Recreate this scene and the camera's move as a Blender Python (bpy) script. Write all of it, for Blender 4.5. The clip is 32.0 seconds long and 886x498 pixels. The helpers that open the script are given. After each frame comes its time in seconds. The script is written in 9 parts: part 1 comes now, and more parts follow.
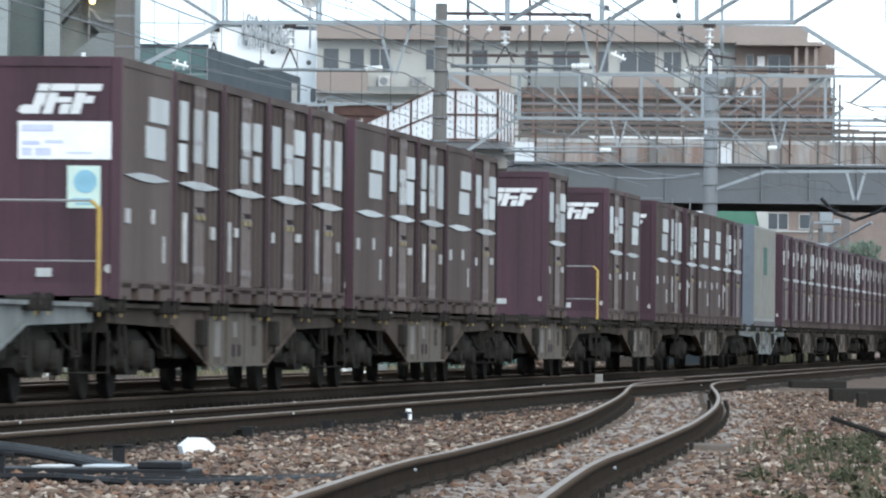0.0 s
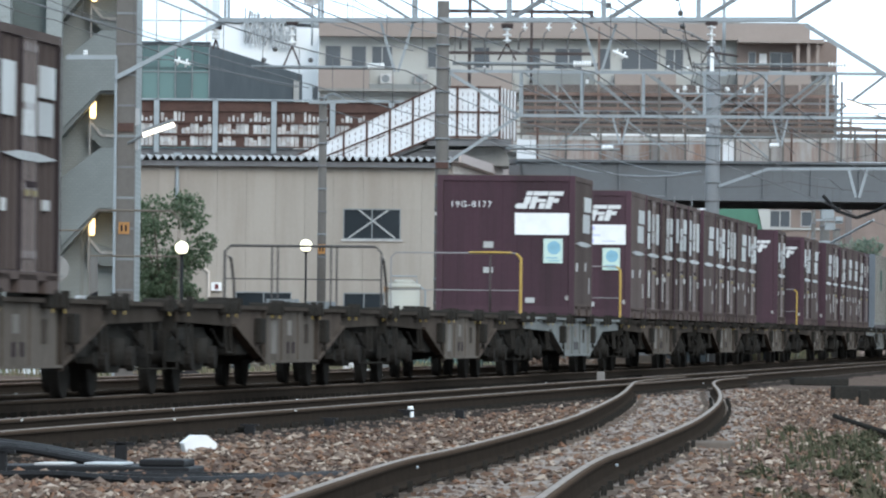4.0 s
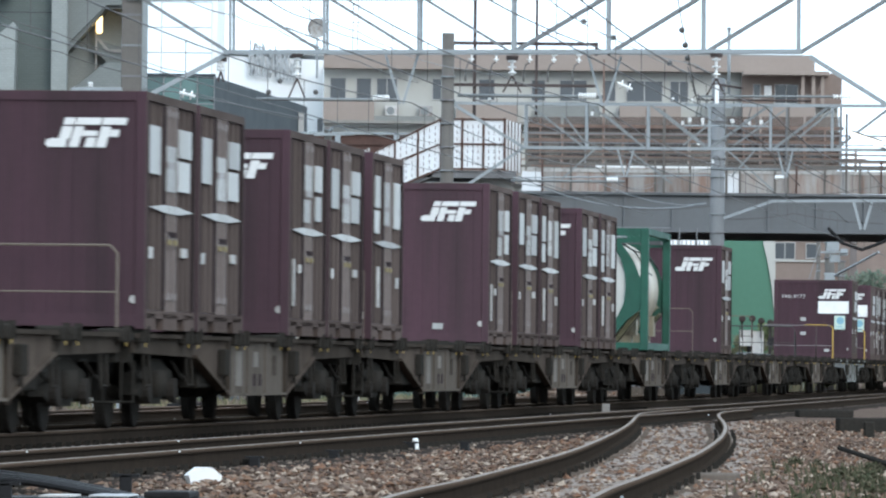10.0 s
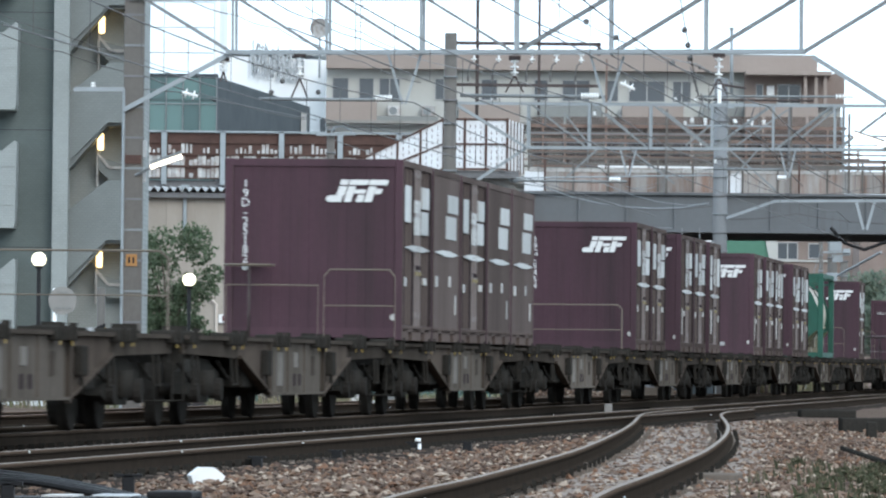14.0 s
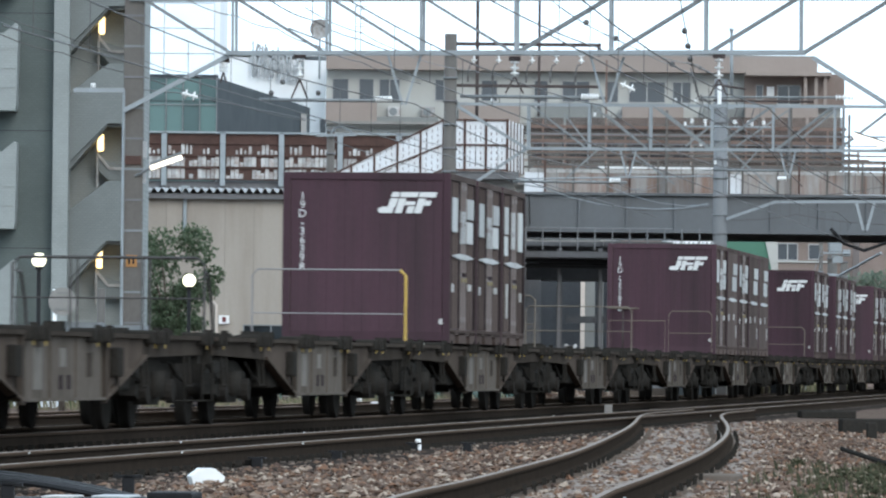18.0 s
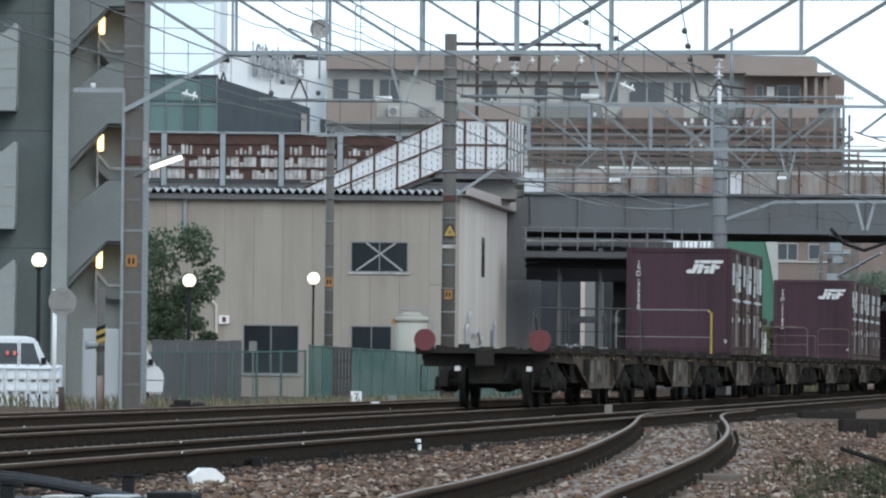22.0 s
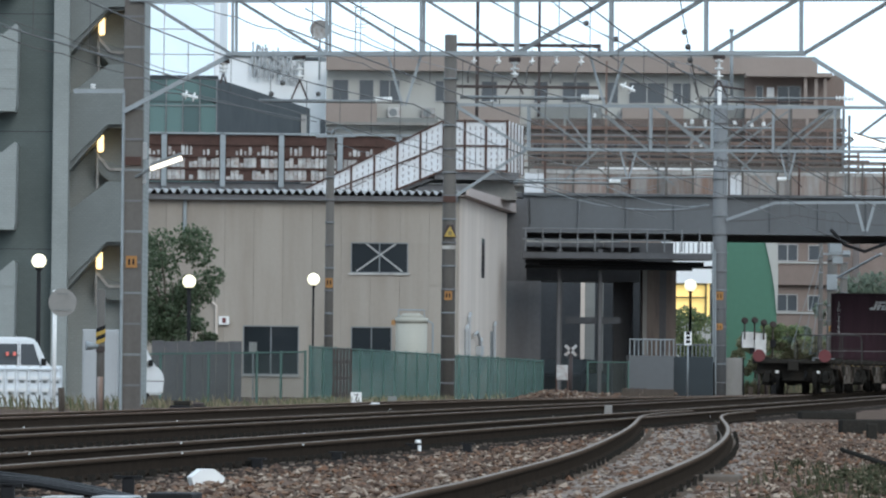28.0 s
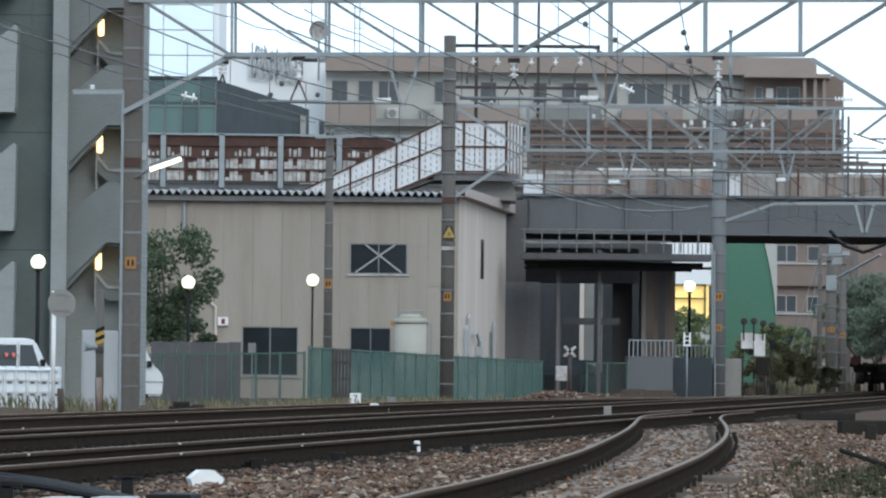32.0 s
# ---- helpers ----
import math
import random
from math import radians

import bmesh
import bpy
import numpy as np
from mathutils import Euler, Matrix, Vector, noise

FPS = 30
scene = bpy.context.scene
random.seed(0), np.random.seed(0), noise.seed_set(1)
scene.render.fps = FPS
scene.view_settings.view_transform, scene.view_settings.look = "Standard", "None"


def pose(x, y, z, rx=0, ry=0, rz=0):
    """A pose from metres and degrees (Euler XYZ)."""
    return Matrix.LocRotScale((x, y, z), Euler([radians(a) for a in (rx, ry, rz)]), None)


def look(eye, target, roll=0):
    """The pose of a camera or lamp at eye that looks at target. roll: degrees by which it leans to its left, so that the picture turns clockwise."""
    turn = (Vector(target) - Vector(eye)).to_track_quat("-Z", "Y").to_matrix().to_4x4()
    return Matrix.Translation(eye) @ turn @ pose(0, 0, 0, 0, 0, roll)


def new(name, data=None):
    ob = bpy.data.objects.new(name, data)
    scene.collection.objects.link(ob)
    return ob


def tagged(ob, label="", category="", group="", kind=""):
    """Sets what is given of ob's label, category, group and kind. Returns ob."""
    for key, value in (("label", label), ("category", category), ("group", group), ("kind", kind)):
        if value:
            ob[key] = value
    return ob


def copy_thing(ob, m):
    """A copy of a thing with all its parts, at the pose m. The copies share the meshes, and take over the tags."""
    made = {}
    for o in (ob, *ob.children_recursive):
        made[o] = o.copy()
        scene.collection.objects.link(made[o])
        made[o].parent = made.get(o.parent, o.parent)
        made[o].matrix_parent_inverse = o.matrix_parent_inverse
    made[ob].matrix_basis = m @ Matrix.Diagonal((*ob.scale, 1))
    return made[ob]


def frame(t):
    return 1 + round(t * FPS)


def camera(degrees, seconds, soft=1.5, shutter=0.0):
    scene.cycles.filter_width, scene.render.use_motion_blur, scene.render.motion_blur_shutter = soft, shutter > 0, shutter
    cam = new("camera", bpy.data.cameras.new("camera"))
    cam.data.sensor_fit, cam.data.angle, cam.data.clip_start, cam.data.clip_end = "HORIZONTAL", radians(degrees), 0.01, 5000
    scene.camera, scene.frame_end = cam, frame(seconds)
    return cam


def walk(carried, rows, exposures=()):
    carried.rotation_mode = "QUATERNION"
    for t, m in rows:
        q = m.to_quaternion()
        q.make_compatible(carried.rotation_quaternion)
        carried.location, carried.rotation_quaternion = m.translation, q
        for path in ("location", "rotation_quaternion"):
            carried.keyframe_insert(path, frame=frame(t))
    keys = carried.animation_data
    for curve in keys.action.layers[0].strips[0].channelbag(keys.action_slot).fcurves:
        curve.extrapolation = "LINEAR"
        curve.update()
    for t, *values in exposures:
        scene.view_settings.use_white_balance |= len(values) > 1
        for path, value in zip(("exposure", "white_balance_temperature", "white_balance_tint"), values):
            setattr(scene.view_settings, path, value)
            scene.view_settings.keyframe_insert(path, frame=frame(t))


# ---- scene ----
# ---------------------------------------------------------------- camera
cam = camera(7.057, 32.0, soft=2.2, shutter=0.5)
# seconds, pitch and yaw in degrees; the tripod head is nudged upwards between 5.5 and 8 s
TURNS = [
    (0, 0.6949, -0.0757), (0.5, 0.6949, -0.1172), (1, 0.6949, -0.0964), (1.5, 0.6814, -0.1586),
    (2, 0.6742, -0.0689), (2.5, 0.6814, -0.0068), (3, 0.6809, -0.0207), (3.5, 0.6746, -0.0622),
    (5.5, 0.6809, -0.0207), (6, 0.8260, 0.0140), (6.5, 0.8400, 0.0622), (7, 0.8535, -0.0347),
    (7.5, 0.9157, 0.0275), (8, 0.9292, -0.0140), (8.5, 0.9292, -0.0068), (9, 0.9225, 0.0000),
    (9.5, 0.9297, -0.0068), (10, 0.9297, -0.0207), (10.5, 0.9297, -0.0068), (11, 0.9297, -0.0068),
    (11.5, 0.9364, 0.0000), (12, 0.9297, -0.0068), (12.5, 0.9364, -0.0068), (13, 0.9364, 0.0000),
    (13.5, 0.9364, 0.0000), (14, 0.9297, 0.0000), (14.5, 0.9297, 0.0000), (16.5, 0.9364, 0.0000),
    (17, 0.9364, 0.0000), (17.5, 0.9364, 0.0000), (18, 0.9364, 0.0000), (18.5, 0.9364, 0.0000),
    (19, 0.9364, 0.0000), (19.5, 0.9364, 0.0000), (20, 0.9364, 0.0000), (20.5, 0.9364, 0.0000),
    (21, 0.9364, 0.0000), (21.5, 0.9364, 0.0000), (22, 0.9364, 0.0000), (22.5, 0.9364, 0.0000),
    (23, 0.9432, 0.0000), (23.5, 0.9436, 0.0000), (24, 0.9364, 0.0000), (24.5, 0.9364, 0.0000),
    (25, 0.9364, 0.0000), (25.5, 0.9436, 0.0000), (27.5, 0.9504, 0.0000), (28, 0.9432, 0.0000),
    (28.5, 0.9157, 0.0207), (29, 0.9436, 0.0000), (29.5, 0.9364, 0.0000), (30, 0.9504, 0.0000),
    (30.5, 0.9436, 0.0072), (31, 0.9504, 0.0068), (31.5, 0.9639, -0.0068), (32, 0.9504, -0.0068),
]
walk(cam, [(t, pose(0.0, 0.0, 0.7, 90.0 + p, -0.6, y)) for t, p, y in TURNS],
     [(0.0, 0.66), (2.6, 0.49), (3.6, 0.50), (8.0, 0.57), (13.0, 0.58), (15.0, 0.54), (17.5, 0.44), (20.0, 0.22), (21.5, 0.11), (24.0, 0.07), (32.0, 0.02)])

# ---------------------------------------------------------------- sky and sun
world = bpy.data.worlds.new("overcast_sky")
scene.world = world
world.use_nodes = True
wn = world.node_tree
wn.nodes.clear()
w_out = wn.nodes.new("ShaderNodeOutputWorld")
w_bg = wn.nodes.new("ShaderNodeBackground")
w_sky = wn.nodes.new("ShaderNodeTexSky")
w_sky.sky_type, w_sky.sun_disc = "NISHITA", False
w_sky.sun_elevation, w_sky.sun_rotation = radians(32), radians(150)
w_mul = wn.nodes.new("ShaderNodeMixRGB")
w_mul.blend_type = "MULTIPLY"
w_mul.inputs[0].default_value = 1.0
w_mul.inputs[2].default_value = (0.06, 0.06, 0.06, 1)
w_cloud = wn.nodes.new("ShaderNodeMixRGB")
w_cloud.inputs[0].default_value = 0.86
w_cloud.inputs[2].default_value = (0.695, 0.865, 1.03, 1)
wn.links.new(w_sky.outputs[0], w_mul.inputs[1])
wn.links.new(w_mul.outputs[0], w_cloud.inputs[1])
wn.links.new(w_cloud.outputs[0], w_bg.inputs[0])
w_bg.inputs[1].default_value = 1.64
wn.links.new(w_bg.outputs[0], w_out.inputs[0])

sun = new("sun", bpy.data.lights.new("sun", "SUN"))
sun.data.energy, sun.data.angle, sun.data.color = 1.0, radians(25), (1.0, 0.96, 0.9)
sun.matrix_world = look((40, -60, 60), (0, 60, 0))


# ---------------------------------------------------------------- materials
def material(name, colour, rough=0.7, metal=0.0, grain=0.25, stain=0.25, scale=6.0, bump=0.15, stain_colour=None,
             random_hue=0.0, glow=0.0, streaks=False, spec=0.5, tiles=None):
    """A painted, rusty, stony or woody surface: fine grain, larger stains, relief, and a small spread between objects."""
    m = bpy.data.materials.new(name)
    m.use_nodes = True
    t = m.node_tree
    n, link = t.nodes, t.links.new
    bsdf = n["Principled BSDF"]
    co = n.new("ShaderNodeTexCoord")
    mapping = n.new("ShaderNodeMapping")
    link(co.outputs["Object"], mapping.inputs[0])
    if streaks:
        mapping.inputs["Scale"].default_value = (1.0, 1.0, 0.12)
    fine = n.new("ShaderNodeTexNoise")
    fine.inputs["Scale"].default_value, fine.inputs["Detail"].default_value = scale * 8, 4
    wide = n.new("ShaderNodeTexNoise")
    wide.inputs["Scale"].default_value, wide.inputs["Detail"].default_value = scale, 6
    wide.inputs["Roughness"].default_value = 0.65
    link(co.outputs["Object"], fine.inputs["Vector"])
    link(mapping.outputs[0], wide.inputs["Vector"])
    dark = stain_colour or tuple(c * 0.45 for c in colour)
    ramp = n.new("ShaderNodeValToRGB")
    ramp.color_ramp.elements[0].position, ramp.color_ramp.elements[1].position = 0.42, 0.72
    link(wide.outputs[0], ramp.inputs[0])
    mul = n.new("ShaderNodeMath")
    mul.operation = "MULTIPLY"
    mul.inputs[1].default_value = stain
    link(ramp.outputs[0], mul.inputs[0])
    mix = n.new("ShaderNodeMixRGB")
    mix.inputs[1].default_value, mix.inputs[2].default_value = (*colour, 1), (*dark, 1)
    link(mul.outputs[0], mix.inputs[0])
    hsv = n.new("ShaderNodeHueSaturation")
    link(mix.outputs[0], hsv.inputs["Color"])
    value = n.new("ShaderNodeMapRange")
    value.inputs["To Min"].default_value, value.inputs["To Max"].default_value = 1 - grain, 1 + grain
    link(fine.outputs[0], value.inputs[0])
    if random_hue:
        info = n.new("ShaderNodeObjectInfo")
        spread = n.new("ShaderNodeMapRange")
        spread.inputs["To Min"].default_value, spread.inputs["To Max"].default_value = 1 - random_hue, 1 + random_hue
        link(info.outputs["Random"], spread.inputs[0])
        both = n.new("ShaderNodeMath")
        both.operation = "MULTIPLY"
        link(spread.outputs[0], both.inputs[0])
        link(value.outputs[0], both.inputs[1])
        link(both.outputs[0], hsv.inputs["Value"])
    else:
        link(value.outputs[0], hsv.inputs["Value"])
    bsdf.inputs["Specular IOR Level"].default_value = spec
    colour_out = hsv.outputs[0]
    if tiles:
        turn = n.new("ShaderNodeMapping")
        turn.inputs["Rotation"].default_value = (radians(-90), 0, 0)
        link(co.outputs["Object"], turn.inputs[0])
        courses = n.new("ShaderNodeTexBrick")
        courses.inputs["Color1"].default_value, courses.inputs["Color2"].default_value = (1, 1, 1, 1), (0.93, 0.93, 0.93, 1)
        courses.inputs["Mortar"].default_value = (0.84, 0.84, 0.84, 1)
        courses.inputs["Scale"].default_value = 1.0
        courses.inputs["Brick Width"].default_value, courses.inputs["Row Height"].default_value = tiles
        courses.inputs["Mortar Size"].default_value = tiles[1] * 0.12
        link(turn.outputs[0], courses.inputs["Vector"])
        times = n.new("ShaderNodeMixRGB")
        times.blend_type = "MULTIPLY"
        times.inputs[0].default_value = 1.0
        link(hsv.outputs[0], times.inputs[1])
        link(courses.outputs[0], times.inputs[2])
        colour_out = times.outputs[0]
    link(colour_out, bsdf.inputs["Base Color"])
    bsdf.inputs["Metallic"].default_value = metal
    r = n.new("ShaderNodeMapRange")
    r.inputs["To Min"].default_value, r.inputs["To Max"].default_value = max(0.05, rough - 0.12), min(1, rough + 0.15)
    link(wide.outputs[0], r.inputs[0])
    link(r.outputs[0], bsdf.inputs["Roughness"])
    if bump:
        b = n.new("ShaderNodeBump")
        b.inputs["Strength"].default_value, b.inputs["Distance"].default_value = bump, 0.02
        link(fine.outputs[0], b.inputs["Height"])
        link(b.outputs[0], bsdf.inputs["Normal"])
    if glow:
        bsdf.inputs["Emission Color"].default_value = (*colour, 1)
        bsdf.inputs["Emission Strength"].default_value = glow
    return m


def stones_material(name, colours, rough=0.9):
    """Loose stones, each island with a colour of its own."""
    m = bpy.data.materials.new(name)
    m.use_nodes = True
    n, link = m.node_tree.nodes, m.node_tree.links.new
    geo = n.new("ShaderNodeNewGeometry")
    ramp = n.new("ShaderNodeValToRGB")
    ramp.color_ramp.interpolation = "CONSTANT"
    els = ramp.color_ramp.elements
    while len(els) < len(colours):
        els.new(0.5)
    for i, c in enumerate(colours):
        els[i].position, els[i].color = i / len(colours), (*c, 1)
    link(geo.outputs["Random Per Island"], ramp.inputs[0])
    noise_tex = n.new("ShaderNodeTexNoise")
    noise_tex.inputs["Scale"].default_value = 40
    val = n.new("ShaderNodeMapRange")
    val.inputs["To Min"].default_value, val.inputs["To Max"].default_value = 0.6, 1.4
    link(noise_tex.outputs[0], val.inputs[0])
    hsv = n.new("ShaderNodeHueSaturation")
    link(ramp.outputs[0], hsv.inputs["Color"])
    link(val.outputs[0], hsv.inputs["Value"])
    link(hsv.outputs[0], n["Principled BSDF"].inputs["Base Color"])
    n["Principled BSDF"].inputs["Roughness"].default_value = rough
    n["Principled BSDF"].inputs["Specular IOR Level"].default_value = 0.0
    return m


def leaf_material(name, colours):
    """Leaf blades: each island with a colour of its own, and part of the light comes through."""
    m = stones_material(name, colours, 0.8)
    n, link = m.node_tree.nodes, m.node_tree.links.new
    thin, mix = n.new("ShaderNodeBsdfTranslucent"), n.new("ShaderNodeMixShader")
    hue = n["Principled BSDF"].inputs["Base Color"].links[0].from_socket
    link(hue, thin.inputs["Color"])
    mix.inputs[0].default_value = 0.52
    link(n["Principled BSDF"].outputs[0], mix.inputs[1])
    link(thin.outputs[0], mix.inputs[2])
    link(mix.outputs[0], n["Material Output"].inputs[0])
    return m


def glass_material(name, tint, rough=0.08):
    m = bpy.data.materials.new(name)
    m.use_nodes = True
    b = m.node_tree.nodes["Principled BSDF"]
    b.inputs["Base Color"].default_value = (*tint, 1)
    b.inputs["Roughness"].default_value = rough
    b.inputs["Specular IOR Level"].default_value = 0.6
    return m


M = {}
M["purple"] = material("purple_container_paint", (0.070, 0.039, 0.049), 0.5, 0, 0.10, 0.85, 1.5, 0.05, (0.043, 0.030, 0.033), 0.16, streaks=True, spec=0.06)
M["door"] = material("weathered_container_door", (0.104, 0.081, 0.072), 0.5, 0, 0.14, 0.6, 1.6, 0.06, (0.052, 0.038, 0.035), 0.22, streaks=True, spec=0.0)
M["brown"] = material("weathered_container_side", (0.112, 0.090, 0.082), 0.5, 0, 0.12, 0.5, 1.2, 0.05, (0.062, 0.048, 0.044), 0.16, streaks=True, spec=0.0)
M["recess"] = material("dark_container_seam", (0.042, 0.033, 0.034), 0.8, spec=0.0)
M["rod"] = material("lock_rod_steel", (0.17, 0.14, 0.13), 0.55, 0.2)
M["plate_white"] = material("weathered_white_field", (0.41, 0.42, 0.41), 0.6, 0, 0.08, 0.85, 3.0, 0.0, (0.30, 0.29, 0.27), 0.22, streaks=True)
# door colour darkened, to paint shade into the grooves between the ribs
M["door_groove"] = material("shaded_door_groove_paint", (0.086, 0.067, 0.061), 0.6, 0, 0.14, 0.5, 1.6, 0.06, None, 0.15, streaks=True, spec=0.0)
M["white_mark"] = material("dirty_white_marking", (0.38, 0.37, 0.35), 0.6, 0, 0.08, 0.75, 4.0, 0.0, (0.17, 0.155, 0.145), 0.25)
M["logo"] = material("white_lettering", (0.60, 0.60, 0.59), 0.55, 0, 0.04, 0.2, 3, 0.0)
M["label_blue"] = material("pale_blue_print", (0.50, 0.52, 0.78), 0.6)
M["label_green"] = material("pale_green_label", (0.50, 0.62, 0.55), 0.6, 0, 0.05, 0.2, 4, 0)
M["globe"] = material("globe_print", (0.20, 0.40, 0.50), 0.6, 0, 0.1, 0.4, 6, 0)
M["frame_dark"] = material("oily_wagon_frame", (0.058, 0.048, 0.040), 0.85, 0, 0.25, 0.7, 1.3, 0.2, (0.030, 0.025, 0.021), 0.15, streaks=True, spec=0.0)
M["frame_brown"] = material("grimy_wagon_frame", (0.116, 0.099, 0.084), 0.85, 0, 0.25, 0.8, 1.3, 0.2, (0.045, 0.036, 0.028), 0.15, streaks=True, spec=0.0)
M["worn_plate"] = material("worn_paint_plate", (0.165, 0.148, 0.130), 0.8, 0, 0.15, 0.7, 3, 0.05, (0.085, 0.072, 0.060), 0.1, spec=0.05)
M["frame_slope"] = material("brown_web_plate", (0.088, 0.070, 0.058), 0.85, 0, 0.25, 0.8, 1.3, 0.2, (0.040, 0.032, 0.026), 0.15, streaks=True, spec=0.0)
M["frame_grey"] = material("grey_wagon_frame", (0.170, 0.175, 0.165), 0.7, 0, 0.22, 0.6, 1.1, 0.2, (0.06, 0.06, 0.055), spec=0.06)
M["grime"] = material("bogie_grime", (0.029, 0.027, 0.024), 0.85, 0, 0.35, 0.5, 4, 0.4, (0.038, 0.032, 0.027), spec=0.0)
M["wheel"] = material("wheel_steel", (0.034, 0.031, 0.028), 0.8, 0.0, 0.2, 0.4, 4, 0.1, spec=0.0)
M["tread"] = material("polished_tread", (0.35, 0.34, 0.33), 0.3, 0.9, 0.1, 0.2, 4, 0.0)
M["yellow"] = material("yellow_rail_paint", (0.42, 0.27, 0.05), 0.6, 0, 0.15, 0.4, 5, 0.05)
M["rail_grey"] = material("grey_handrail_paint", (0.22, 0.21, 0.21), 0.6, 0.1)
M["rail_black"] = material("black_handrail_paint", (0.040, 0.036, 0.034), 0.6)
M["red_disc"] = material("red_tail_disc", (0.125, 0.022, 0.024), 0.5, 0, 0.1, 0.3, 3, 0.02)
M["tank_steel"] = material("brushed_tank_steel", (0.50, 0.44, 0.34), 0.38, 0.3, 0.10, 0.95, 1.3, 0.02, (0.20, 0.15, 0.10), streaks=True)
M["tank_white"] = material("white_tank_wrap", (0.47, 0.47, 0.44), 0.5, 0, 0.04, 0.25, 1.2, 0.0)
M["green_frame"] = material("green_tank_frame", (0.022, 0.088, 0.062), 0.6, 0, 0.15, 0.7, 2, 0.05, (0.020, 0.048, 0.038), spec=0.2)
M["cream_steel"] = material("dirty_cream_steel", (0.24, 0.215, 0.155), 0.7, 0, 0.15, 0.7, 3, 0.05, (0.10, 0.085, 0.06))
M["olive"] = material("olive_skirt_plate", (0.060, 0.055, 0.026), 0.8)
M["label_peach"] = material("peach_print", (0.55, 0.36, 0.22), 0.6)
M["ochre"] = material("ochre_underside", (0.20, 0.155, 0.055), 0.7)
M["beige_box"] = material("beige_container", (0.20, 0.19, 0.165), 0.6, 0, 0.08, 0.3, 1.5, 0.03)
M["blue_box"] = material("blue_container_end", (0.105, 0.122, 0.142), 0.6)
M["rail_side"] = material("rusty_rail", (0.036, 0.028, 0.022), 0.85, 0.0, 0.3, 0.5, 3, 0.2, (0.024, 0.019, 0.016), spec=0.0)
M["rail_shoulder"] = material("rust_tinged_rail_shoulder", (0.072, 0.052, 0.039), 0.9, 0.0, 0.25, 0.7, 2.2, 0.1, (0.065, 0.044, 0.031), spec=0.0)
M["rail_head"] = material("worn_rail_head", (0.19, 0.155, 0.128), 0.7, 0.15, 0.15, 0.7, 1.5, 0.02, (0.13, 0.09, 0.065), spec=0.2)
M["rust_head"] = material("rusty_rail_head", (0.20, 0.118, 0.078), 0.6, 0.3, 0.2, 0.5, 1.5, 0.1)
M["sleeper"] = material("concrete_sleeper", (0.125, 0.105, 0.09), 0.9, 0, 0.2, 0.5, 3, 0.3, (0.10, 0.075, 0.06), 0.2, spec=0.0)
M["ballast"] = material("ballast_bed", (0.115, 0.086, 0.070), 0.95, 0, 0.5, 0.6, 1.6, 0.8, (0.045, 0.032, 0.026), spec=0.0)
M["oily"] = material("oily_dark_ballast", (0.030, 0.025, 0.022), 0.9, 0, 0.5, 0.6, 3.0, 0.9, (0.064, 0.050, 0.041), spec=0.0)
M["pale_bed"] = material("dusty_fine_gravel", (0.235, 0.200, 0.176), 0.95, 0, 0.45, 0.9, 2.2, 0.8, (0.125, 0.095, 0.080), spec=0.0)
M["rusty_bed"] = material("rusty_ballast", (0.098, 0.066, 0.050), 0.9, 0, 0.5, 0.6, 3.0, 0.9, (0.042, 0.031, 0.025), spec=0.0)
M["stones"] = stones_material("ballast_stones", [(0.112, 0.071, 0.052), (0.16, 0.103, 0.073), (0.135, 0.1, 0.082), (0.211, 0.157, 0.123), (0.082, 0.057, 0.046), (0.171, 0.098, 0.066), (0.171, 0.131, 0.105), (0.331, 0.268, 0.214), (0.108, 0.073, 0.057), (0.148, 0.103, 0.08), (0.068, 0.051, 0.043)])
M["concrete"] = material("grey_concrete", (0.25, 0.24, 0.225), 0.9, 0, 0.12, 0.5, 0.9, 0.15, (0.14, 0.125, 0.11), streaks=True)
M["dark_concrete"] = material("stained_concrete", (0.150, 0.150, 0.155), 0.9, 0, 0.15, 0.5, 0.9, 0.15, (0.085, 0.080, 0.078), streaks=True)
# dark concrete; under the bridge its darkness is shade put into the colour
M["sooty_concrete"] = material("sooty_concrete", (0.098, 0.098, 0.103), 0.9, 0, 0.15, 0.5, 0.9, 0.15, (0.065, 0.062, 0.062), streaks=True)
M["pole"] = material("concrete_pole", (0.118, 0.108, 0.098), 0.9, 0, 0.15, 0.6, 1.6, 0.2, (0.062, 0.052, 0.046), streaks=True)
M["galv"] = material("galvanised_steel", (0.27, 0.30, 0.315), 0.5, 0.3, 0.1, 0.35, 2, 0.03, (0.17, 0.175, 0.175))
M["bright_steel"] = material("bright_steel", (0.85, 0.85, 0.83), 0.25, 0.6, 0.02, 0.1, 4, 0.0)
M["dull_steel"] = material("dull_steel", (0.20, 0.215, 0.22), 0.6, 0.3, 0.12, 0.4, 2, 0.05)
M["dark_steel"] = material("dark_rusty_steel", (0.055, 0.040, 0.038), 0.7, 0.1, 0.2, 0.4, 2, 0.1)
M["wire"] = material("wire", (0.095, 0.092, 0.09), 0.6, 0.3)
M["porcelain"] = material("white_porcelain", (0.78, 0.79, 0.78), 0.25, 0, 0.03, 0.1, 6, 0)
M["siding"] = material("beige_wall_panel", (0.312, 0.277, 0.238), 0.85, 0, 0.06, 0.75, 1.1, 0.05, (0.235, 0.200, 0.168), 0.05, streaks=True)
# front panel beige lightened, so the side wall's stronger light is in the colour
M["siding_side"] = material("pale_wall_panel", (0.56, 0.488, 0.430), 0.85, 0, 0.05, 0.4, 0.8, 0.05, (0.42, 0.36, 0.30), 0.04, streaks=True)
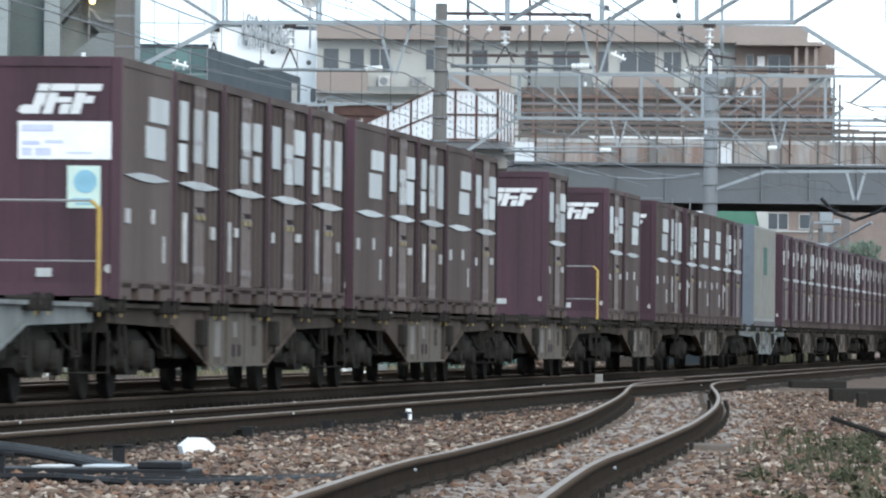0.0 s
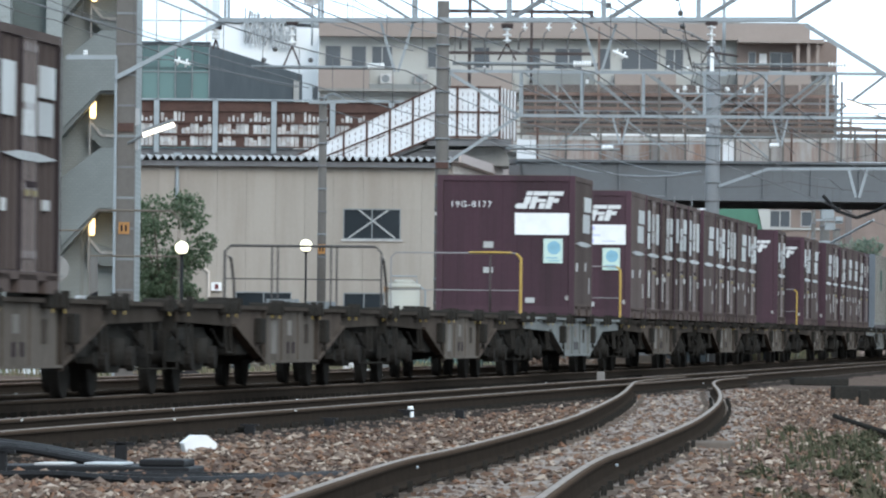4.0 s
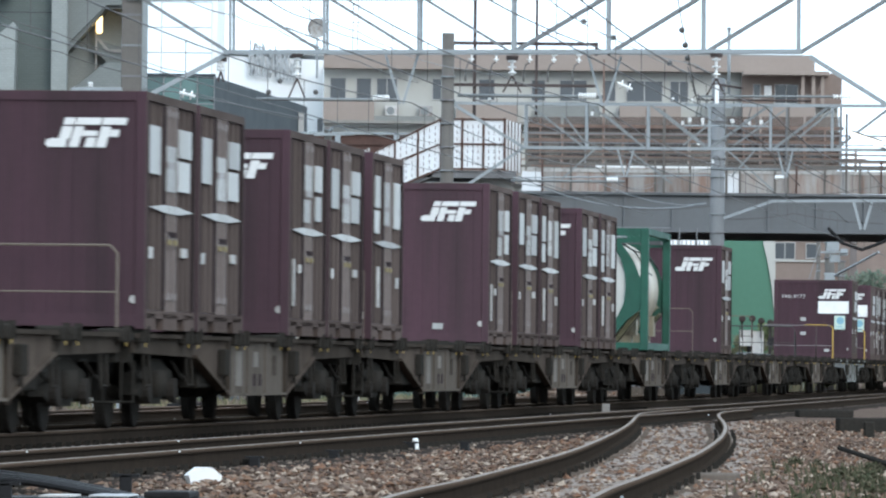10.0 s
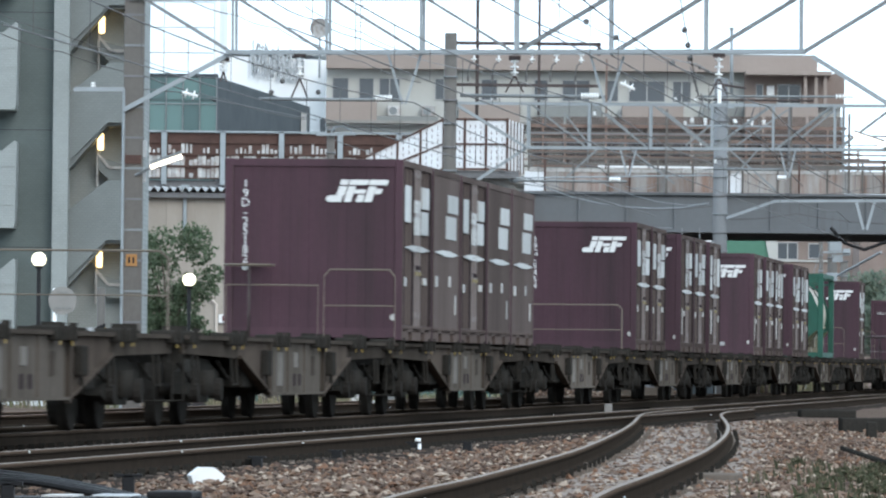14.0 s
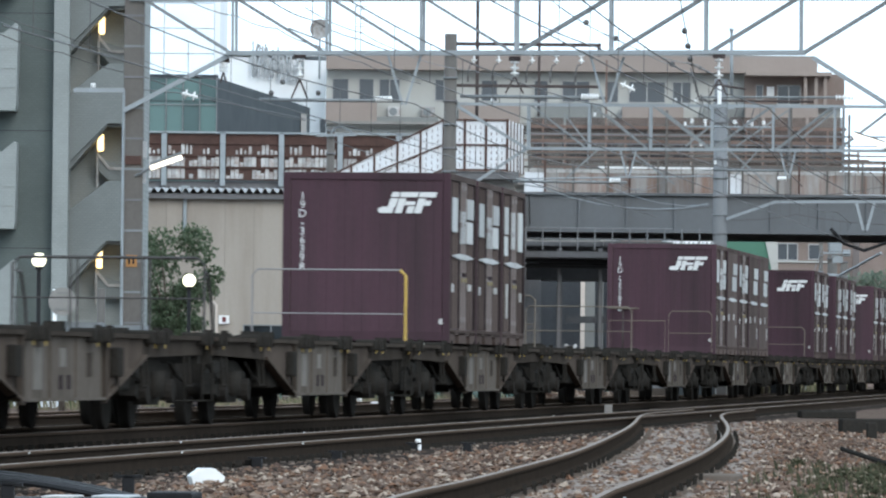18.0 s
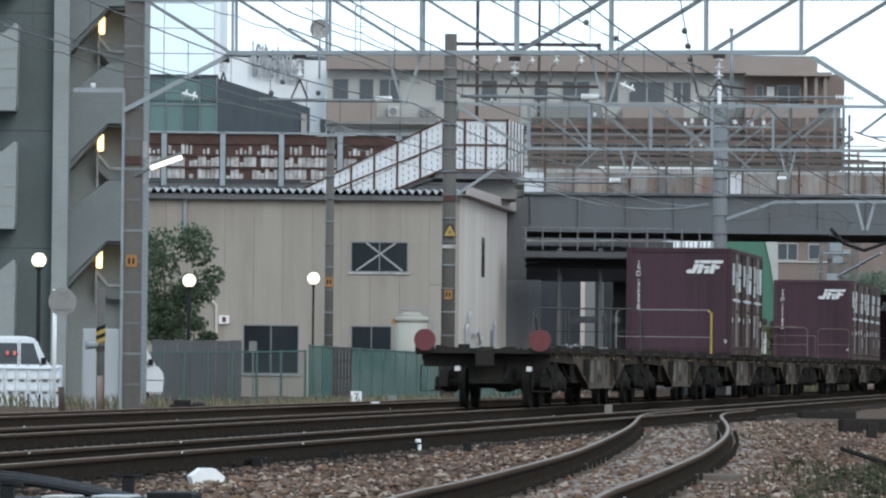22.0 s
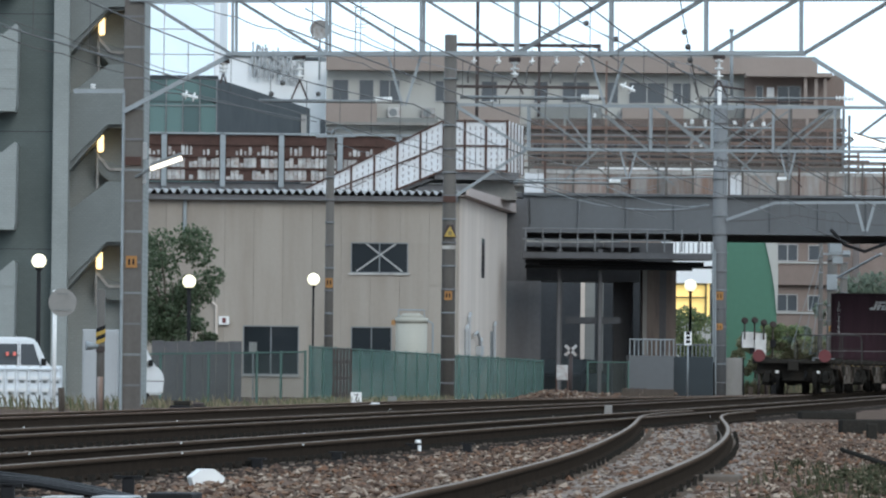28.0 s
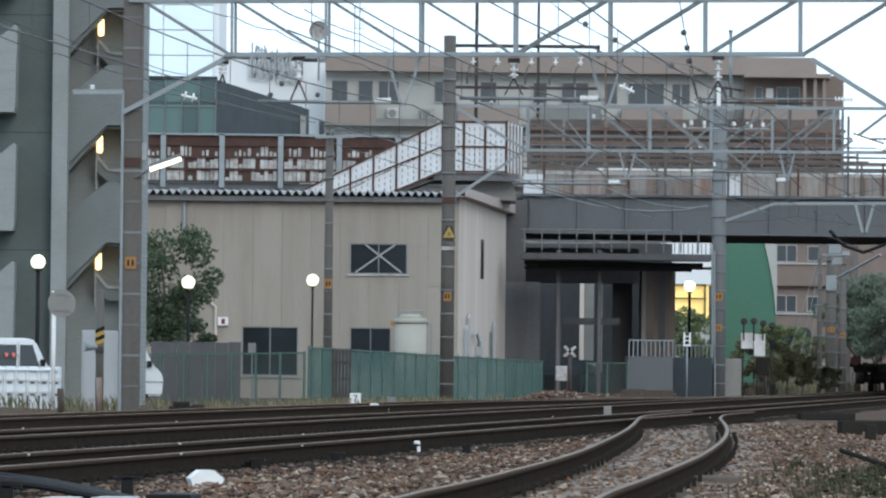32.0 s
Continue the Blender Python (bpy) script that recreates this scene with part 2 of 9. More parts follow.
M["roof_sheet"] = material("grey_roof_sheet", (0.30, 0.30, 0.295), 0.5, 0.2, 0.1, 0.4, 1, 0.05)
M["fascia"] = material("pinkish_fascia", (0.42, 0.35, 0.32), 0.7)
M["window"] = glass_material("dark_window_glass", (0.020, 0.024, 0.028))
M["window_mid"] = glass_material("grey_window_glass", (0.055, 0.062, 0.070), 0.15)
M["alu"] = material("window_frame", (0.36, 0.36, 0.35), 0.5, 0.3, 0.05, 0.2, 3, 0)
M["girder"] = material("grey_bridge_paint", (0.108, 0.115, 0.122), 0.7, 0, 0.08, 0.35, 0.7, 0.05, (0.10, 0.098, 0.098), streaks=True)
M["rust_panel"] = material("rust_streaked_panel", (0.26, 0.245, 0.23), 0.8, 0, 0.1, 1.0, 2.0, 0.1, (0.15, 0.066, 0.036), 0.22, streaks=True)
M["white_panel"] = material("white_painted_panel", (0.60, 0.62, 0.64), 0.7, 0, 0.06, 0.25, 1.5, 0.05, (0.42, 0.33, 0.27))
M["rust"] = material("brown_rust", (0.078, 0.041, 0.032), 0.9, 0, 0.3, 0.7, 3, 0.3, (0.046, 0.026, 0.021))
M["rust_rail"] = material("rust_brown_rail_paint", (0.175, 0.118, 0.095), 0.85, 0, 0.2, 0.7, 3, 0.1, (0.095, 0.055, 0.044))
M["grey_tile"] = material("grey_tile_wall", (0.118, 0.142, 0.138), 0.7, 0, 0.06, 0.3, 0.7, 0.05, None, 0.05, spec=0.25, tiles=(0.13, 0.062))
M["light_tile"] = material("light_tile_wall", (0.285, 0.308, 0.300), 0.7, 0, 0.06, 0.25, 0.7, 0.05, spec=0.25, tiles=(0.13, 0.062))
M["stair_tile"] = material("grey_stair_tile", (0.182, 0.198, 0.192), 0.7, 0, 0.06, 0.3, 0.7, 0.05, spec=0.25, tiles=(0.13, 0.062))
M["soft_tile"] = material("mid_tile_wall", (0.22, 0.225, 0.215), 0.7, 0, 0.06, 0.25, 0.7, 0.05, spec=0.25, tiles=(0.13, 0.062))
M["sky_glass"] = material("mirror_curtain_wall", (0.74, 0.80, 0.84), 0.08, 1.0, 0.01, 0.1, 0.3, 0.0)
M["teal_glass"] = glass_material("teal_glass", (0.082, 0.155, 0.145), 0.12)
M["teal_dark"] = glass_material("dark_teal_glass", (0.045, 0.090, 0.088), 0.12)
M["pole_grey"] = material("grey_steel_pole", (0.165, 0.172, 0.178), 0.8, 0, 0.12, 0.5, 1.6, 0.1, (0.10, 0.10, 0.10), streaks=True)
M["cabinet"] = material("pale_grey_cabinet", (0.36, 0.375, 0.385), 0.6, 0, 0.05, 0.3, 1.5, 0.02, (0.25, 0.25, 0.25), streaks=True)
M["flake"] = material("flaking_white_paint", (0.43, 0.43, 0.42), 0.8, 0, 0.1, 0.8, 5, 0.05, (0.20, 0.125, 0.095), 0.25)
M["pier"] = material("rust_streaked_pier", (0.175, 0.140, 0.122), 0.9, 0, 0.1, 1.0, 2.0, 0.1, (0.055, 0.045, 0.043), streaks=True)
M["rail_tan"] = material("dull_tan_handrail", (0.13, 0.105, 0.08), 0.6, 0.1)
M["slate"] = material("dark_slate_cladding", (0.026, 0.036, 0.042), 0.75, 0, 0.06, 0.2, 0.5, 0.03)
M["white_wall"] = material("white_render", (0.80, 0.82, 0.83), 0.8, 0, 0.03, 0.15, 0.4, 0.02)
M["pink_tile"] = material("pinkish_brown_tile", (0.272, 0.224, 0.197), 0.8, 0, 0.08, 0.3, 0.6, 0.05, (0.235, 0.19, 0.165))
M["cream_wall"] = material("cream_wall", (0.42, 0.42, 0.395), 0.85, 0, 0.04, 0.3, 0.4, 0.03, (0.33, 0.31, 0.28), streaks=True)
M["brown_brick"] = material("brown_brick_wall", (0.215, 0.165, 0.142), 0.85, 0, 0.12, 0.3, 0.8, 0.1)
M["green_net"] = material("green_sheet", (0.062, 0.165, 0.112), 0.75, 0, 0.08, 0.4, 0.5, 0.05, (0.09, 0.19, 0.14), streaks=True)
M["fence_green"] = material("green_fence_mesh", (0.060, 0.118, 0.100), 0.7, 0, 0.1, 0.35, 1.2, 0.05, (0.085, 0.13, 0.11))
def net_material(name, colour, cover):
    """Fine netting: part of the light passes between its threads."""
    m = material(name, colour, 0.8, 0, 0.1, 0.35, 1.2, 0.0)
    n, link = m.node_tree.nodes, m.node_tree.links.new
    clear, mix = n.new("ShaderNodeBsdfTransparent"), n.new("ShaderNodeMixShader")
    mix.inputs[0].default_value = cover
    link(clear.outputs[0], mix.inputs[1])
    link(n["Principled BSDF"].outputs[0], mix.inputs[2])
    link(mix.outputs[0], n["Material Output"].inputs[0])
    return m


M["net_dense"] = net_material("dense_green_netting", (0.080, 0.160, 0.135), 0.62)
M["net_thin"] = net_material("thin_green_netting", (0.070, 0.095, 0.085), 0.15)
M["rusty_mesh"] = net_material("rusty_wire_mesh", (0.105, 0.072, 0.060), 0.50)
M["weed"] = stones_material("weeds", [(0.070, 0.072, 0.045), (0.055, 0.060, 0.036), (0.090, 0.083, 0.058), (0.045, 0.050, 0.032), (0.12, 0.10, 0.07)], 0.85)
M["leaf"] = leaf_material("leaves", [(0.080, 0.110, 0.066), (0.102, 0.138, 0.084), (0.128, 0.164, 0.104), (0.064, 0.088, 0.055), (0.150, 0.182, 0.122)])
# far foliage: leaf greens lightened to put distance haze into the colour
M["pale_leaf"] = leaf_material("sage_leaves", [(0.17, 0.215, 0.165), (0.20, 0.24, 0.19), (0.15, 0.19, 0.15), (0.23, 0.26, 0.20)])
M["dry_leaf"] = leaf_material("dry_weed_leaves", [(0.24, 0.225, 0.14), (0.28, 0.255, 0.17), (0.20, 0.20, 0.125), (0.17, 0.19, 0.11)])
M["bright_leaf"] = leaf_material("yellow_green_leaves", [(0.21, 0.25, 0.12), (0.26, 0.29, 0.15), (0.17, 0.215, 0.11), (0.145, 0.19, 0.11)])
M["grass"] = stones_material("dry_grass", [(0.12, 0.125, 0.07), (0.19, 0.165, 0.105), (0.085, 0.10, 0.055), (0.24, 0.205, 0.14), (0.15, 0.125, 0.085)], 0.8)
M["bark"] = material("bark", (0.075, 0.058, 0.045), 0.9, 0, 0.3, 0.4, 5, 0.4)
M["lamp_white"] = material("lit_lamp_globe", (1.0, 0.95, 0.70), 0.4, glow=1.35)
M["lamp_warm"] = material("warm_stair_lamp", (1.0, 0.72, 0.34), 0.4, glow=2.2)
M["tube"] = material("fluorescent_tube", (1.0, 0.90, 0.76), 0.4, glow=1.8)
M["shop_light"] = material("lit_yellow_shop_front", (1.0, 0.74, 0.26), 0.5, 0, 0.12, 0.6, 0.9, 0.0, (0.62, 0.44, 0.14), glow=0.62)
M["tail_light"] = material("red_tail_light", (0.70, 0.16, 0.13), 0.4, glow=0.15)
M["car_white"] = material("white_car_paint", (0.70, 0.73, 0.75), 0.3, 0, 0.02, 0.15, 2, 0)
M["tyre"] = material("tyre_rubber", (0.02, 0.02, 0.02), 0.8)
M["black"] = material("black_paint", (0.020, 0.020, 0.021), 0.6, spec=0.06)
M["white"] = material("white_paint", (0.78, 0.78, 0.77), 0.5, 0, 0.04, 0.2, 4, 0.02)
M["orange"] = material("orange_plate", (0.36, 0.17, 0.045), 0.7, 0, 0.15, 0.6, 6, 0.0, (0.22, 0.11, 0.05))
M["sign_yellow"] = material("yellow_sign_face", (0.44, 0.30, 0.06), 0.6, 0, 0.1, 0.5, 6, 0.0, (0.30, 0.20, 0.06))
M["cream_tank"] = material("cream_tank_paint", (0.36, 0.35, 0.30), 0.6, 0, 0.05, 0.3, 2, 0.02, (0.36, 0.33, 0.28), streaks=True)
M["soil"] = material("earth", (0.105, 0.088, 0.066), 0.95, 0, 0.4, 0.6, 1.2, 0.6, (0.065, 0.055, 0.040))
M["asphalt"] = material("asphalt", (0.055, 0.055, 0.056), 0.9)


# ---------------------------------------------------------------- mesh helpers
def box(bm, x0, x1, y0, y1, z0, z1):
    v = [bm.verts.new((x, y, z)) for x in (x0, x1) for y in (y0, y1) for z in (z0, z1)]
    for f in ((0, 1, 3, 2), (4, 6, 7, 5), (0, 4, 5, 1), (2, 3, 7, 6), (0, 2, 6, 4), (1, 5, 7, 3)):
        bm.faces.new([v[i] for i in f])
    return v


def bevelled(bm, x0, x1, y0, y1, z0, z1, r):
    """A box with softened edges."""
    b = bmesh.new()
    box(b, x0, x1, y0, y1, z0, z1)
    bmesh.ops.bevel(b, geom=list(b.edges), offset=r, segments=2, affect="EDGES", profile=0.5)
    m = bpy.data.meshes.new("tmp")
    b.to_mesh(m)
    bm.from_mesh(m)
    bpy.data.meshes.remove(m)
    b.free()


def bar(bm, a, b, r, n=6, r2=None, caps=True):
    """A round bar from a to b."""
    a, b = Vector(a), Vector(b)
    q = (b - a).to_track_quat("Z", "Y")
    r2 = r if r2 is None else r2
    lo = [bm.verts.new(a + q @ Vector((r * math.cos(2 * math.pi * i / n), r * math.sin(2 * math.pi * i / n), 0))) for i in range(n)]
    hi = [bm.verts.new(b + q @ Vector((r2 * math.cos(2 * math.pi * i / n), r2 * math.sin(2 * math.pi * i / n), 0))) for i in range(n)]
    for i in range(n):
        f = bm.faces.new((lo[i], lo[(i + 1) % n], hi[(i + 1) % n], hi[i]))
        f.smooth = n > 6
    if caps:
        bm.faces.new(lo[::-1])
        bm.faces.new(hi)


def beam(bm, a, b, w, h):
    """A square-edged bar from a to b."""
    a, b = Vector(a), Vector(b)
    d = (b - a).normalized()
    up = Vector((0, 0, 1)) if abs(d.z) < 0.95 else Vector((0, 1, 0))
    s = d.cross(up).normalized()
    u = s.cross(d)
    v = [bm.verts.new(p + s * i * w / 2 + u * j * h / 2) for p in (a, b) for i, j in ((-1, -1), (1, -1), (1, 1), (-1, 1))]
    for f in ((3, 2, 1, 0), (4, 5, 6, 7), (0, 1, 5, 4), (1, 2, 6, 5), (2, 3, 7, 6), (3, 0, 4, 7)):
        bm.faces.new([v[i] for i in f])


def pipe(bm, points, r, n=6):
    """One unbroken tube through the points."""
    p = [Vector(q) for q in points]
    rings, side = [], None
    for i in range(len(p)):
        d = (p[min(i + 1, len(p) - 1)] - p[max(i - 1, 0)]).normalized()
        if side is None:
            side = d.cross(Vector((0, 0, 1)) if abs(d.z) < 0.9 else Vector((1, 0, 0))).normalized()
        side = (side - d * side.dot(d)).normalized()
        up = d.cross(side)
        rings.append([bm.verts.new(p[i] + side * r * math.cos(2 * math.pi * k / n) + up * r * math.sin(2 * math.pi * k / n)) for k in range(n)])
    for a, b in zip(rings, rings[1:]):
        for k in range(n):
            bm.faces.new((a[k], a[(k + 1) % n], b[(k + 1) % n], b[k]))
    bm.faces.new(rings[0][::-1])
    bm.faces.new(rings[-1])


def prism(bm, outline, axis, lo, hi):
    """An outline of (u, v) pushed through from lo to hi along axis 0, 1 or 2."""
    def at(u, v, w):
        p = [0, 0, 0]
        p[axis], p[(axis + 1) % 3], p[(axis + 2) % 3] = w, u, v
        return p
    a = [bm.verts.new(at(u, v, lo)) for u, v in outline]
    b = [bm.verts.new(at(u, v, hi)) for u, v in outline]
    k = len(outline)
    bm.faces.new(a[::-1])
    bm.faces.new(b)
    for i in range(k):
        bm.faces.new((a[i], a[(i + 1) % k], b[(i + 1) % k], b[i]))


def disc(bm, c, r, axis, lo, hi, n=20):
    prism(bm, [(c[0] + r * math.cos(2 * math.pi * i / n), c[1] + r * math.sin(2 * math.pi * i / n)) for i in range(n)], axis, lo, hi)


def ball(bm, c, r, n=2, stretch=(1, 1, 1)):
    bmesh.ops.create_icosphere(bm, subdivisions=n, radius=r, matrix=Matrix.Translation(c) @ Matrix.Diagonal((*stretch, 1)))


def mesh_of(name, bm, mat):
    bmesh.ops.recalc_face_normals(bm, faces=bm.faces[:])
    m = bpy.data.meshes.new(name)
    bm.to_mesh(m)
    bm.free()
    for k in (mat if isinstance(mat, (list, tuple)) else [mat]):
        m.materials.append(M[k])
    return m


def part(name, bm, mat, parent, label="", kind=""):
    ob = new(name, mesh_of(name, bm, mat))
    ob.parent = parent
    return tagged(ob, label, kind=kind)


def thing(name, m, label, category, group="", kind=""):
    ob = new(name)
    ob.matrix_basis = m
    return tagged(ob, label, category, group, kind)


def solid(name, bm, mat, label, category, m=None, group="", kind=""):
    ob = new(name, mesh_of(name, bm, mat))
    if m is not None:
        ob.matrix_basis = m
    return tagged(ob, label, category, group, kind)


def shared(name, mesh, parent, m):
    ob = new(name, mesh)
    ob.parent = parent
    ob.matrix_basis = m
    return ob


def boxpart(name, parent, mat, dims, label=""):
    bm = bmesh.new()
    box(bm, *dims)
    return part(name, bm, mat, parent, label)


def letters(name, text, size, mat, parent, m, spacing=1.0, depth=0.004):
    """Raised lettering in the built-in font."""
    cu = bpy.data.curves.new(name, "FONT")
    cu.body, cu.size, cu.extrude, cu.space_character = text, size, depth, spacing
    cu.align_x, cu.align_y = "CENTER", "CENTER"
    cu.resolution_u = 2
    tmp = bpy.data.objects.new("tmp", cu)
    scene.collection.objects.link(tmp)
    me = bpy.data.meshes.new_from_object(tmp)
    bpy.data.objects.remove(tmp)
    me.materials.clear()
    me.materials.append(M[mat])
    ob = new(name, me)
    ob.parent = parent
    ob.matrix_basis = m
    return ob


# ---------------------------------------------------------------- tracks
SLOPE = 0.1047          # sideways metres per metre ahead, for all straight tracks
HEAD = math.degrees(math.atan(SLOPE))


def line_x(y, x130):
    return x130 + SLOPE * (y - 130.0)


MAIN, NEAR, FAR = 1.58, 4.93, -2.21   # where the three straight tracks lie at y = 130


def rail_profile(head):
    """Half-outlines of a rail's foot and web, or of its head (across, up)."""
    if head == "top":
        return [(-0.020, -0.003), (0.020, -0.003), (0.017, 0.0), (-0.017, 0.0)]
    if head == "shoulder":
        return [(-0.0345, -0.024), (0.0345, -0.024), (0.0345, -0.011), (0.029, -0.0055), (0.020, -0.0032), (-0.020, -0.0032), (-0.029, -0.0055), (-0.0345, -0.011)]
    return [(-0.06, -0.15), (0.06, -0.15), (0.06, -0.138), (0.012, -0.12), (0.009, -0.04), (0.033, -0.034), (0.028, -0.012), (-0.028, -0.012), (-0.033, -0.034), (-0.009, -0.04), (-0.012, -0.12), (-0.06, -0.138)]


def sweep(bm, path, outline):
    rings = []
    for i, (x, y) in enumerate(path):
        x0, y0 = path[max(0, i - 1)]
        x1, y1 = path[min(len(path) - 1, i + 1)]
        d = Vector((x1 - x0, y1 - y0, 0)).normalized()
        s = Vector((d.y, -d.x, 0))
        rings.append([bm.verts.new(Vector((x, y, 0)) + s * u + Vector((0, 0, v))) for u, v in outline])
    k = len(outline)
    for a, b in zip(rings, rings[1:]):
        for i in range(k):
            bm.faces.new((a[i], a[(i + 1) % k], b[(i + 1) % k], b[i]))
    bm.faces.new(rings[0][::-1])
    bm.faces.new(rings[-1])


def smooth_path(points, step=1.5):
    """A smooth line through (x, y) points, by Catmull-Rom."""
    p = [points[0], *points, points[-1]]
    out = []
    for a, b, c, d in zip(p, p[1:], p[2:], p[3:]):
        n = max(1, int(abs(c[1] - b[1]) / step))
        for i in range(n):
            t = i / n
            out.append(tuple(0.5 * (2 * b[k] + (c[k] - a[k]) * t + (2 * a[k] - 5 * b[k] + 4 * c[k] - d[k]) * t * t
                                    + (3 * b[k] - a[k] - 3 * c[k] + d[k]) * t ** 3) for k in (0, 1)))
    return out + [points[-1]]


def sleeper_mesh():
    bm = bmesh.new()
    prism(bm, [(-0.12, -0.34), (0.12, -0.34), (0.105, -0.165), (-0.105, -0.165)], 0, -1.0, 1.0)
    for s in (-1, 1):
        for w in (-1, 1):
            box(bm, s * 0.5335 + w * 0.11 - 0.035, s * 0.5335 + w * 0.11 + 0.035, -0.05, 0.05, -0.165, -0.12)
    return mesh_of("sleeper", bm, "sleeper")


SLEEPER = sleeper_mesh()


def track(name, left, right, head, label, first, last, apart=0.62, joined=False):
    t = thing(name, Matrix(), label, "railway track", kind="structure")
    for side, path in (("left_rail", left), ("right_rail", right)):
        bm = bmesh.new()
        sweep(bm, path, rail_profile("foot"))
        r = part(side, bm, "rail_side", t)
        bm = bmesh.new()
        sweep(bm, path, rail_profile("shoulder"))
        part("rail_shoulder", bm, "rail_shoulder", r, "rust-tinged shoulder of the rail head")
        bm = bmesh.new()
        sweep(bm, path, rail_profile("top"))
        part("rail_head", bm, head, r, "worn shiny running surface" if head == "rail_head" else "rusty running surface")
    # sleepers on the middle line
    mid = []
    for (x0, y0) in left:
        x1 = np.interp(y0, [p[1] for p in right], [p[0] for p in right])
        mid.append(((x0 + x1) / 2, y0))
    ys = [m[1] for m in mid]
    y, k = first, 0
    if joined:
        bm = bmesh.new()
        while y < last:
            x = float(np.interp(y, ys, [m[0] for m in mid]))
            box(bm, x - 1.0, x + 1.0, y - 0.11, y + 0.11, -0.3, -0.165 + random.uniform(-0.008, 0.008))
            y += apart
        part("sleepers", bm, "sleeper", t, "grimy concrete sleepers", "stuff")
        return t
    while y < last and k < 300:
        x = float(np.interp(y, ys, [m[0] for m in mid]))
        x2 = float(np.interp(y + 1, ys, [m[0] for m in mid]))
        shared("sleeper", SLEEPER, t, pose(x, y, -0.004 + -0.035 + random.uniform(-0.01, 0.01), 0, 0, -math.degrees(math.atan2(x2 - x, 1)) + random.uniform(-0.7, 0.7)))
        y += apart
        k += 1
    return t


def straight(x130, y0, y1):
    return ([(line_x(y, x130) - 0.5335, y) for y in np.arange(y0, y1 + 1, 12.0)],
            [(line_x(y, x130) + 0.5335, y) for y in np.arange(y0, y1 + 1, 12.0)])


L, R = straight(MAIN, 30, 640)
track("railway_track", L, R, "rail_head", "main railway track on which the freight train runs", 60, 300, joined=True)
L, R = straight(NEAR, 18, 640)
track("railway_track", L, R, "rail_head", "straight railway track with shiny rails on dark ballast", 36, 200)
def merging(s):
    return [(line_x(y, FAR + (MAIN - FAR) * (lambda q: q * q * (3 - 2 * q))(min(1.0, max(0.0, (y - 150) / 66.0)))) + s, y) for y in np.arange(40, 217, 4.0)]


L, R = merging(-0.5335), merging(0.5335)
track("railway_track", L, R, "rust_head", "little-used railway track with rust-brown rails joining the main track", 70, 205, joined=True)
# the siding that swings in from the camera's side and runs into the near track by a turnout
SIDING_L = smooth_path([(-1.35, 16), (-0.80, 27), (-0.24, 38.9), (0.10, 43.7), (0.46, 49.3), (1.0, 58.3), (1.44, 67.3), (2.03, 81.1), (2.45, 92.2), (2.78, 102.0), (3.10, 110.5), (3.62, 117.5), (4.33, 124.5)])
SIDING_R = smooth_path([(-0.28, 16), (0.27, 27), (0.86, 39.5), (1.27, 45.8), (1.68, 52.1), (2.22, 60.9), (2.88, 73.6), (3.38, 85.0), (3.78, 95.9), (4.08, 105.0), (4.36, 112.0), (4.72, 118.0), (5.42, 125.0)])
track("siding_track", SIDING_L, SIDING_R, "rail_head", "curved siding track with shiny rails and concrete sleepers", 24, 112)

# ---------------------------------------------------------------- ground
def ground_height(x, y):
    """Ballast beds under the tracks, a low bank on the right, level earth elsewhere."""
    near = line_x(y, NEAR)
    right = np.clip((x - (near + 2.2)) / 3.0, 0, 1) * np.clip((y - 75) / 40.0, 0, 1)
    left = np.clip((line_x(y, FAR) - 1.6 - x) / 1.5, 0, 1)
    return -0.20 + 0.05 * right - 0.10 * left


def ground_sheet():
    xs = np.concatenate([[-2500, -600, -120, -45], np.linspace(-22, 42, 129), [60, 150, 600, 2500]])
    ys = np.concatenate([[-400, -60, 0], np.linspace(14, 130, 200), np.linspace(131, 330, 90), [400, 600, 1200, 4000]])
    X, Y = np.meshgrid(xs, ys)
    Z = ground_height(X, Y)
    inner = (np.abs(X) < 45) & (Y > 10) & (Y < 340)
    rng = np.random.RandomState(3)
    Z = Z + np.where(inner, rng.uniform(-0.018, 0.018, X.shape), -0.1)
    v = np.stack([X, Y, Z], -1).reshape(-1, 3)
    w = len(xs)
    i = np.arange(len(ys) - 1)[:, None] * w + np.arange(w - 1)[None]
    f = np.stack([i, i + 1, i + w + 1, i + w], -1).reshape(-1, 4)
    m = bpy.data.meshes.new("ground")
    m.from_pydata(v.tolist(), [], f.tolist())
    m.materials.append(M["ballast"])
    return tagged(new("ground", m), "brown ballast and earth along the railway tracks", "ground", kind="structure")


ground_sheet()


